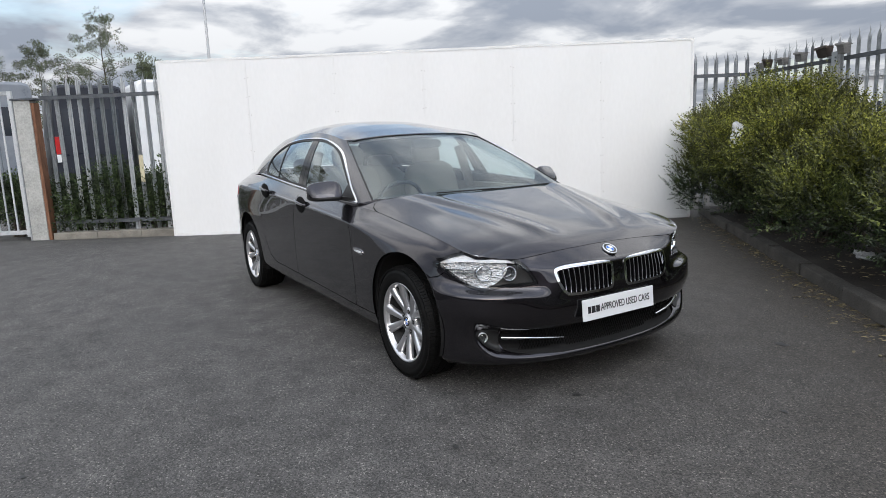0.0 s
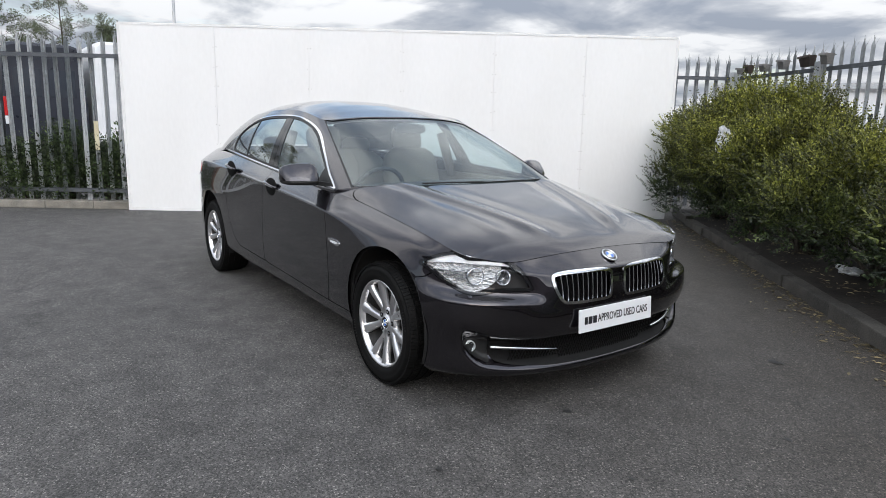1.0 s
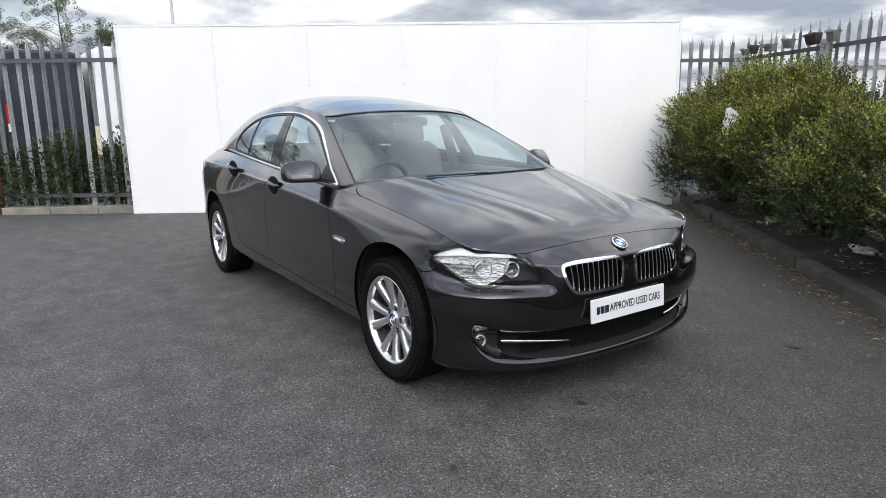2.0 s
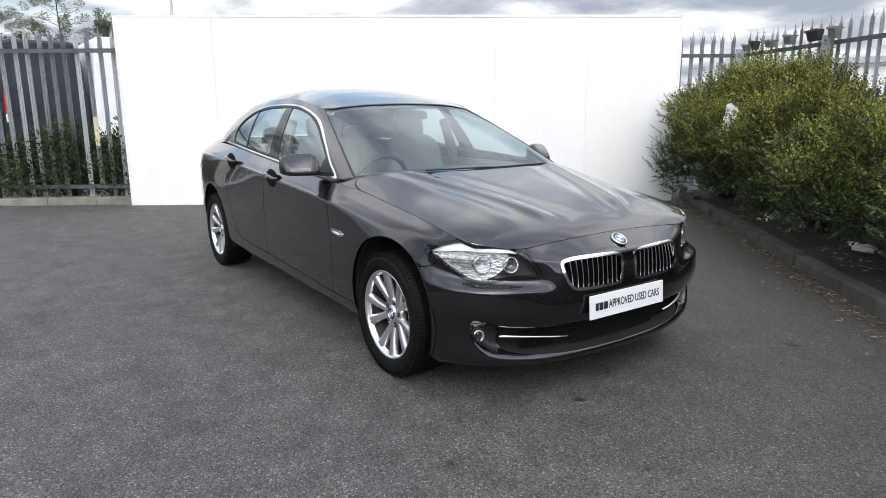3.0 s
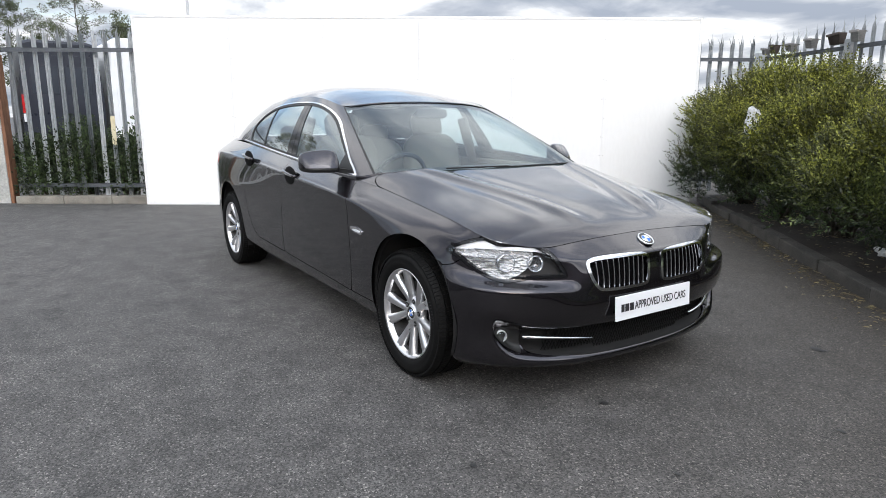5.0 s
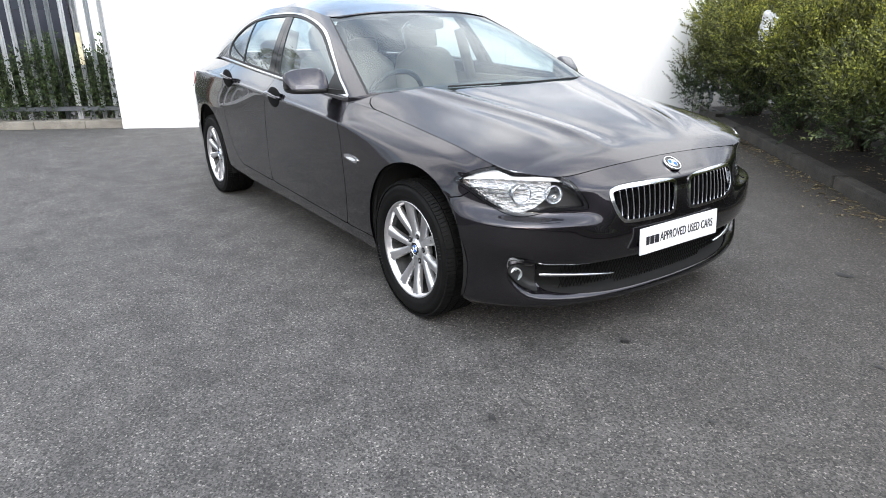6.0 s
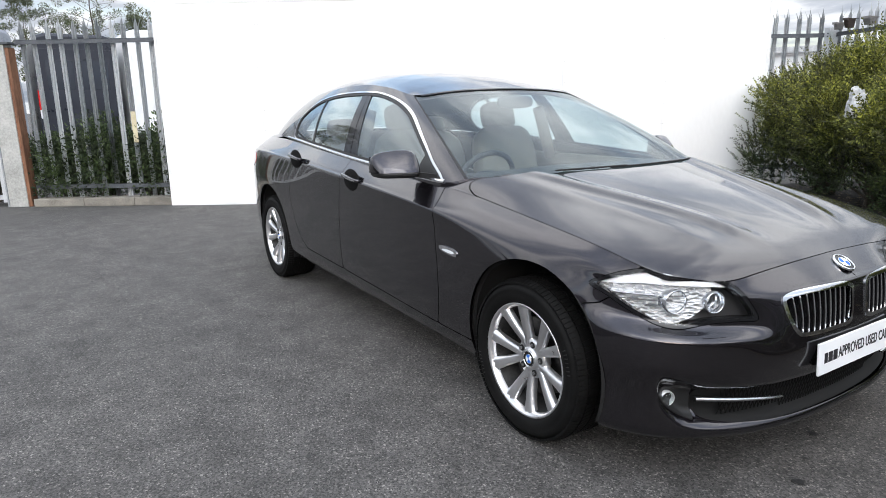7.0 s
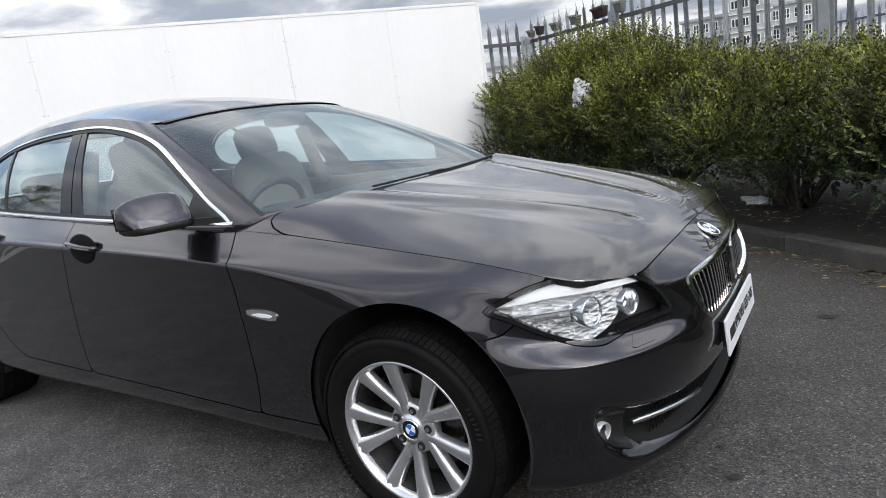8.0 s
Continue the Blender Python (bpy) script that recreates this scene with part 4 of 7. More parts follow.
def boot_skin():
    na, nb = 24, 30
    V = np.zeros((na, nb, 3))
    c1 = int(8.3 * PG)
    fr = BASE[c1:][::-1]
    e0 = int(12.35 * PER)
    rr = EDGE[e0:][::-1]
    for b in range(nb):
        t = b / (nb - 1)
        f0 = np.array([np.interp(t * (len(fr) - 1), np.arange(len(fr)), fr[:, k]) for k in range(3)])
        r0 = np.array([np.interp(t * (len(rr) - 1), np.arange(len(rr)), rr[:, k]) for k in range(3)])
        for a in range(na):
            u = a / (na - 1)
            V[a, b] = f0 * (1 - u) + r0 * u + np.array([0, 0, 0.012 * math.sin(math.pi * u) * (1 - t * t)])
    return V.reshape(-1, 3), grid_faces(na, nb)[:, ::-1]


BOOT = boot_skin()

# ---- car materials ----
def paint_mat():
    m = mat_base("dark_metallic_paint", (0.030, 0.026, 0.025), 0.2, 0.92)
    nt, bs = m.node_tree, m.node_tree.nodes["Principled BSDF"]
    bs.inputs["Coat Weight"].default_value, bs.inputs["Coat Roughness"].default_value = 1.0, 0.015
    bs.inputs["Coat IOR"].default_value = 1.62
    tc = nt.nodes.new("ShaderNodeTexCoord")
    v = nt.nodes.new("ShaderNodeTexVoronoi"); v.inputs["Scale"].default_value = 1800
    nt.links.new(tc.outputs["Object"], v.inputs["Vector"])
    rp = nt.nodes.new("ShaderNodeValToRGB")
    rp.color_ramp.elements[0].color, rp.color_ramp.elements[1].color = (0.0080, 0.0067, 0.0086, 1), (0.033, 0.0276, 0.0350, 1)
    sp = nt.nodes.new("ShaderNodeSeparateColor"); nt.links.new(v.outputs["Color"], sp.inputs[0])
    nt.links.new(sp.outputs[0], rp.inputs[0]); nt.links.new(rp.outputs[0], bs.inputs["Base Color"])
    n = nt.nodes.new("ShaderNodeTexNoise"); n.inputs["Scale"].default_value = 3.0
    nt.links.new(tc.outputs["Object"], n.inputs["Vector"])
    mr = nt.nodes.new("ShaderNodeMapRange"); mr.inputs[3].default_value, mr.inputs[4].default_value = 0.22, 0.28
    nt.links.new(n.outputs["Fac"], mr.inputs[0]); nt.links.new(mr.outputs[0], bs.inputs["Roughness"])
    return m


def glass_mat(name, tint, rough=0.0, gain=1.0):
    m = bpy.data.materials.new(name)
    m.use_nodes = True
    nt = m.node_tree
    nt.nodes.remove(nt.nodes["Principled BSDF"])
    tr = nt.nodes.new("ShaderNodeBsdfTransparent"); tr.inputs[0].default_value = (*tint, 1)
    gl = nt.nodes.new("ShaderNodeBsdfGlossy"); gl.inputs["Roughness"].default_value = rough
    gl.inputs[0].default_value = (0.90, 0.97, 1.0, 1)
    lw = nt.nodes.new("ShaderNodeLayerWeight"); lw.inputs[0].default_value = 0.5
    pw = nt.nodes.new("ShaderNodeMath"); pw.operation = "POWER"; pw.inputs[1].default_value = 4.0
    ma = nt.nodes.new("ShaderNodeMath"); ma.operation = "MULTIPLY_ADD"; ma.use_clamp = True
    ma.inputs[1].default_value, ma.inputs[2].default_value = 0.85 * gain, 0.11 * gain
    mx = nt.nodes.new("ShaderNodeMixShader")
    nt.links.new(lw.outputs["Facing"], pw.inputs[0]); nt.links.new(pw.outputs[0], ma.inputs[0]); nt.links.new(ma.outputs[0], mx.inputs[0])
    nt.links.new(tr.outputs[0], mx.inputs[1]); nt.links.new(gl.outputs[0], mx.inputs[2])
    nt.links.new(mx.outputs[0], nt.nodes["Material Output"].inputs[0])
    return m


M["paint"] = paint_mat()
M["glass"] = glass_mat("tinted_car_glass", (0.58, 0.68, 0.69), gain=1.3)
M["screen_glass"] = glass_mat("windscreen_glass", (0.70, 0.80, 0.80), gain=0.85)
M["lens"] = glass_mat("clear_lamp_lens", (0.98, 0.985, 0.99), gain=0.3)
M["chrome"] = mat_base("chrome", (0.80, 0.81, 0.82), 0.08, 1.0)
M["satin"] = mat_base("satin_chrome", (0.62, 0.63, 0.64), 0.25, 1.0)
M["black"] = mat_base("black_plastic", (0.012, 0.012, 0.012), 0.5)
M["gloss_black"] = mat_base("gloss_black", (0.008, 0.008, 0.009), 0.08)
M["dark"] = mat_base("dark_cavity", (0.006, 0.006, 0.006), 0.9)
M["rubber"] = varied(mat_base("tyre_rubber", rough=0.75), (0.003, 0.003, 0.003), (0.009, 0.0088, 0.0085), 12, 120, 0.4, rough=(0.5, 0.75))
M["rubber"].node_tree.nodes["Principled BSDF"].inputs["Specular IOR Level"].default_value = 0.12
M["alloy"] = varied(mat_base("silver_alloy", metal=0.9), (0.64, 0.64, 0.65), (0.74, 0.74, 0.75), 10, 120, 0.3, rough=(0.24, 0.34))
M["plate"] = mat_base("white_plate", (0.78, 0.79, 0.80), 0.35)
M["ink"] = mat_base("black_lettering", (0.015, 0.015, 0.018), 0.5)
M["blue"] = mat_base("emblem_blue", (0.012, 0.12, 0.52), 0.5)
M["white"] = mat_base("emblem_white", (0.8, 0.8, 0.8), 0.5)
M["red"] = mat_base("red_lamp", (0.45, 0.01, 0.01), 0.1, Coat_Weight=1.0)
M["leather"] = varied(mat_base("beige_leather", rough=0.5), (0.20, 0.18, 0.155), (0.27, 0.245, 0.21), 6, 90, 0.3, bump=0.1)
M["trim"] = mat_base("dark_cabin_plastic", (0.03, 0.03, 0.032), 0.6)
M["reflector"] = mat_base("lamp_reflector", (0.85, 0.86, 0.88), 0.12, 1.0)
M["lampwhite"] = mat_base("lamp_white_plastic", (0.75, 0.77, 0.78), 0.2)

# ---- the car, panel by panel ----
GAP = 0.0022
car = empty("car")
tagged(car, "dark brown-grey metallic four-door saloon car parked on the asphalt", "car")

ARCH_F = [(1.512 + 0.366 * math.cos(a), 0.345 + 0.372 * math.sin(a)) for a in np.linspace(0, 2 * math.pi, 48, endpoint=False)]
ARCH_R = [(-1.47 + 0.366 * math.cos(a), 0.35 + 0.372 * math.sin(a)) for a in np.linspace(0, 2 * math.pi, 48, endpoint=False)]
HEADLAMP = curve2([(.645, .684), (.70, .716), (.76, .739), (.8245, .754), (.90, .756), (.98, .746), (1.04, .724), (1.075, .707), (1.115, .682), (1.150, .640), (1.176, .588), (1.12, .585), (1.06, .583), (1.015, .580), (.975, .573), (.92, .568), (.85, .580), (.77, .616), (.70, .656)], 5)
KIDNEY = curve2([(.040, .628), (.052, .650), (.11, .661), (.27, .664), (.378, .657), (.406, .635), (.396, .576), (.366, .530), (.32, .513), (.16, .508), (.07, .510), (.044, .533)], 5)
SIDE_GLASS = curve2([(.838, .931), (.55, .946), (.13, .972), (-.25, .996), (-.64, 1.024), (-1.0, 1.049), (-1.15, 1.060), (-1.205, 1.082), (-1.240, 1.135), (-1.218, 1.212), (-1.125, 1.277), (-.958, 1.331), (-.70, 1.358), (-.42, 1.364), (-.19, 1.358), (-.03, 1.338), (.145, 1.298), (.315, 1.234), (.525, 1.122), (.69, 1.026)], 5)
FDOOR = [(.83, 1.2), (.85, .93), (.885, .86), (.905, .75), (.912, .6), (.91, .45), (.895, .36), (.87, .292), (-.195, .33), (-.185, .5), (-.155, .7), (-.11, .9), (-.13, 1.1), (-.20, 1.3), (-.23, 1.5), (.2, 1.5)]
RDOOR = [(-.195, .33), (-.76, .352), (-.86, .41), (-.935, .51), (-.985, .65), (-.985, .80), (-.965, .95), (-.93, 1.2), (-.93, 1.5), (-.23, 1.5), (-.20, 1.3), (-.13, 1.1), (-.11, .9), (-.155, .7), (-.185, .5)]
BUMP_F = [(3, 0), (3, .80), (1.90, .80), (1.865, .66), (1.82, .625), (1.76, .612), (1.70, .612), (1.66, .59), (1.66, 0)]
BUMP_R = [(-3, 0), (-3, .60), (-2.0, .60), (-1.90, .575), (-1.82, .52), (-1.78, 0)]
FWING = [(1.95, .80), (1.865, .66), (1.82, .625), (1.76, .612), (1.70, .612), (1.40, .292), (.87, .292), (.895, .36), (.91, .45), (.912, .6), (.905, .75), (.885, .86), (.85, .93), (.83, 1.2), (2.0, 1.2)]
# panels ------------------------------------------------------------------
panel("front_bumper", [TUBSKIN], [inside(BUMP_F, XZ, -GAP), outside(ARCH_F, XZ), outside(HEADLAMP, HZ, GAP), outside(KIDNEY, YZ, -0.002), outside(curve2([(.0, .358), (.3, .360), (.60, .362), (.655, .345), (.65, .275), (.60, .240), (.40, .218), (.0, .212), (-.3, .212), (-.3, .358)], 4), YZ), lambda P: 0.745 - P[:, 2]], M["paint"], car, side=0)
for sg in (1, -1):
    panel("front_wing", [TUBSKIN], [inside(FWING, XZ, -GAP), outside(ARCH_F, XZ), outside(HEADLAMP, HZ, GAP), lambda P: P[:, 0] - 0.5], M["paint"], car, side=sg)
    panel("front_door", [TUBSKIN], [inside(FDOOR, XZ, -GAP)], M["paint"], car, side=sg)
    panel("rear_door", [TUBSKIN], [inside(RDOOR, XZ, -GAP), outside(ARCH_R, XZ)], M["paint"], car, side=sg)
    panel("rear_quarter", [TUBSKIN], [outside(RDOOR, XZ, GAP), outside(FDOOR, XZ, GAP), outside(BUMP_R, XZ, GAP), outside(ARCH_R, XZ), lambda P: np.maximum(-1.2 - P[:, 0], np.minimum(P[:, 2] - 0.42, -0.76 - P[:, 0])), lambda P: np.maximum(P[:, 1] - 0.42 + 0.9 * np.clip(P[:, 2] - 1.0, -1, 0), P[:, 0] + 1.95)], M["paint"], car, side=sg)
    # sill under the doors
    panel("sill", [TUBSKIN], [outside(FDOOR, XZ, GAP), outside(RDOOR, XZ, GAP), outside(FWING, XZ, GAP), outside(ARCH_F, XZ), outside(ARCH_R, XZ), lambda P: 0.42 - P[:, 2], lambda P: P[:, 0] + 1.2, lambda P: 1.3 - P[:, 0]], M["paint"], car, side=sg)
panel("rear_bumper", [TUBSKIN], [inside(BUMP_R, XZ, -GAP), outside(ARCH_R, XZ)], M["paint"], car, side=0)
panel("tail_panel", [TUBSKIN], [lambda P: -1.9 - P[:, 0], outside(BUMP_R, XZ, GAP), lambda P: 0.418 - P[:, 1] - 0.9 * np.clip(P[:, 2] - 1.0, -1, 0)], M["paint"], car, side=0)
panel("bonnet", [BONNET], [inside(HOOD, XY, -0.0025)], M["paint"], car, side=0, flange=0.016)
for sg in (1, -1):
    panel("wing_corner", [BONNET], [outside(HOOD, XY, 0.0025), lambda P: 1.25 - P[:, 0], lambda P: P[:, 1] - 0.62], M["paint"], car, side=sg, flange=0.006)
panel("roof", [ROOF], [], M["paint"], car, side=0, flange=0.01)
panel("boot_lid", [BOOT], [], M["paint"], car, side=0)


# greenhouse: painted frame, with glass let in
G3 = GREEN[0].reshape(len(SG), NW, 3)


def green_part(name, s0, s1, w0, w1, material, parent, side, flange=0.008, offset=0.0, label="", extra=(), n=60, m=30):
    """A patch of the greenhouse between stations and heights; s0 and s1 may be functions of height."""
    V = np.zeros((n, m, 3))
    for j in range(m):
        w = w0 + (w1 - w0) * j / (m - 1)
        a = s0(w) if callable(s0) else s0
        b = s1(w) if callable(s1) else s1
        s = a + (b - a) * np.linspace(0, 1, n)
        fi = np.clip(s * PG, 0, len(SG) - 1.001)
        k = fi.astype(int); t = (fi - k)[:, None]
        fj = min(w * (NW - 1), NW - 1.001); kj = int(fj); tj = fj - kj
        col = lambda q: G3[k, q] * (1 - t) + G3[k + 1, q] * t
        V[:, j] = col(kj) * (1 - tj) + col(kj + 1) * tj
    return panel(name, [(V.reshape(-1, 3), grid_faces(n, m))], list(extra), material, parent, side=side, flange=flange, offset=offset, label=label)


def screen_edge(w):
    return 3.22 - 0.06 * w


BP_F = [(-.065, .9), (-.075, .994), (-.226, 1.351), (-.25, 1.42), (-.28, 1.42), (-.262, 1.351), (-.155, .994), (-.15, .9)]
BP_R = [(-.158, .9), (-.163, .994), (-.268, 1.351), (-.287, 1.42), (-.36, 1.42), (-.34, 1.351), (-.262, 1.018), (-.24, .9)]
QP = [(-.735, .9), (-.775, 1.04), (-.878, 1.328), (-.90, 1.42), (-.925, 1.42), (-.902, 1.328), (-.800, 1.04), (-.76, .9)]
o = green_part("windscreen", 0, screen_edge, 0.0, 0.985, M["screen_glass"], car, 0, flange=0.0, offset=-0.004)
o.visible_shadow = False
green_part("screen_header", 0, 2.83, 0.982, 1.0, M["gloss_black"], car, 0, flange=0.004, offset=0.001)
for sg in (1, -1):
    green_part("windscreen_seal", lambda w: screen_edge(w) - 0.03, lambda w: screen_edge(w) + 0.05, 0.0, 1.0, M["black"], car, sg, flange=0.006, offset=0.001)
    green_part("pillar_frame", lambda w: screen_edge(w) + 0.055, 10.0, 0.0, 1.0, M["paint"], car, sg, extra=[outside(SIDE_GLASS, XZ, 0.0)], flange=0.012, n=140)
    green_part("window_chrome", 3.2, 9.2, 0.0, 1.0, M["chrome"], car, sg, extra=[inside(SIDE_GLASS, XZ), outside(SIDE_GLASS, XZ, -0.0085)], offset=0.004, flange=0.01, n=120)
    green_part("window_rubber", 3.2, 9.2, 0.0, 1.0, M["black"], car, sg, extra=[inside(SIDE_GLASS, XZ, -0.0105), outside(SIDE_GLASS, XZ, -0.022)], offset=0.001, flange=0.01, n=120)
    gl = [inside(SIDE_GLASS, XZ, -0.014)]
    for nm, poly in (("pillar_cover", BP_F), ("pillar_cover", BP_R), ("window_divider", QP)):
        green_part(nm, 4.2, 8.6, 0.0, 1.0, M["gloss_black"], car, sg, extra=gl + [inside(poly, XZ)], offset=-0.001, flange=0.008, n=100)
    cut = [outside(BP_F, XZ), outside(BP_R, XZ), outside(QP, XZ)]
    lean = lambda x0: (lambda P: P[:, 0] - (x0 - 0.38 * (P[:, 2] - 1.15)))
    back = lambda x0: (lambda P: (x0 - 0.38 * (P[:, 2] - 1.15)) - P[:, 0])
    for nm, ex in (("front_window", [lean(-.18)]), ("rear_window", [back(-.18), lean(-.83)]), ("quarter_window", [back(-.83)])):
        o = green_part(nm, 3.2, 9.2, 0.0, 1.0, M["glass"], car, sg, extra=gl + cut + ex, offset=-0.005, flange=0.0, n=120)
        o.visible_shadow = False
o = green_part("rear_screen", 10.03, 11, 0.04, 0.97, M["glass"], car, 0, flange=0.0, offset=-0.004)
o.visible_shadow = False
panel("screen_frame", [GREEN], [lambda P: -1.3 - P[:, 0], lambda P: 0.40 - P[:, 1], lambda P: -0.0 + np.abs(P[:, 2] - 1.225) - 0.152], M["paint"], car, side=0)

# ---- inner shell, so that gaps and openings are dark ----
def inner_shell():
    V = TUB.reshape(-1, 3).copy()
    V[:, 1] *= 0.965
    V[:, 0] = np.where(V[:, 0] > 1.6, V[:, 0] - 0.10, np.where(V[:, 0] < -1.8, V[:, 0] + 0.05, V[:, 0]))
    panel("inner_shell", [(V, tubF)], [outside(ARCH_F, XZ, -0.005), outside(ARCH_R, XZ, -0.005), lambda P: 0.93 + 0.0 * P[:, 0] - P[:, 2] + 0.07 * (P[:, 0] < 0.9)], M["dark"], car, side=0, flange=0)
    # black copy of the bonnet skin, added beneath it to darken the gaps
    vb = BONNET[0] * np.array([1, 0.985, 1]) - np.array([0.012, 0, 0.022])
    panel("engine_cover", [(vb, BONNET[1])], [], M["dark"], car, side=0, flange=0)
    part("floor_pan", box_bm(-2.2, 1.85, -0.70, 0.70, 0.185, 0.20), M["dark"], car)
    n = int(2.25 * PG)
    rows = [BASE[:n] + np.array(d) for d in ((-0.02, 0, 0.002), (0.008, 0, -0.012), (0.03, 0, -0.04))]
    panel("cowl_panel", [(np.stack(rows, 1).reshape(-1, 3), grid_faces(n, 3))], [], M["black"], car, side=0, flange=0)
    a, b = int(2.7 * PG), int(4.6 * PG)
    rows = [BASE[a:b] + np.array(d) for d in ((0, 0, 0.003), (0.002, 0.002, -0.012), (0.004, 0.002, -0.045))]
    for sg in (1, -1):
        panel("pillar_foot", [(np.stack(rows, 1).reshape(-1, 3), grid_faces(b - a, 3)[:, ::-1])], [], M["paint"], car, side=sg, flange=0)


inner_shell()


def wheel_arch_liners():
    for x in (1.508, -1.475):
        for sg in (1, -1):
            bm = bmesh.new()
            n, r = 30, 0.372
            rows = []
            for y in (0.895, 0.62):
                rows.append([bm.verts.new((x + r * math.cos(a), y * sg, 0.345 + r * math.sin(a))) for a in np.linspace(-0.35, math.pi + 0.35, n)])
            for i in range(n - 1):
                bm.faces.new((rows[0][i], rows[0][i + 1], rows[1][i + 1], rows[1][i]))
            bm.faces.new(rows[1])
            part("wheel_arch_liner", bm, M["dark"], car, smooth=True)


wheel_arch_liners()


def lathe(bm, prof, seg=64, axis_m=None):
    """Revolve (radius, depth) about the y axis."""
    rings = []
    for r, y in prof:
        rings.append([bm.verts.new((r * math.cos(a), y, r * math.sin(a))) for a in np.linspace(0, 2 * math.pi, seg, endpoint=False)])
    for p, q in zip(rings, rings[1:]):
        for i in range(seg):
            bm.faces.new((p[i], p[(i + 1) % seg], q[(i + 1) % seg], q[i]))
    return rings


def build_emblem(name, parent, r, m):
    bm = bmesh.new()
    rings = lathe(bm, [(r, 0.004), (r, -0.002), (r * 0.93, -0.005), (r * 0.86, -0.004), (r * 0.86, 0.0)], 40)
    ob = part(name, bm, M["chrome"], parent, smooth=True)
    ob.matrix_basis = m
    bm = bmesh.new()
    lathe(bm, [(r * 0.86, -0.002), (r * 0.57, -0.0025)], 40)
    part("dark_band", bm, M["gloss_black"], ob, smooth=True)
    bm = bmesh.new()
    lathe(bm, [(r * 0.57, -0.0025), (r * 0.55, -0.0045), (r * 0.51, -0.0035)], 40)
    part("inner_ring", bm, M["chrome"], ob, smooth=True)
    for q in range(4):
        bm = bmesh.new()
        c = bm.verts.new((0, -0.004, 0))
        arc = [bm.verts.new((r * 0.51 * math.cos(a), -0.0032, r * 0.51 * math.sin(a))) for a in np.linspace(q * math.pi / 2, (q + 1) * math.pi / 2, 9)]
        for i in range(8):
            bm.faces.new((c, arc[i], arc[i + 1]))
        part("quarter", bm, M["blue"] if q % 2 else M["white"], ob)
    return ob


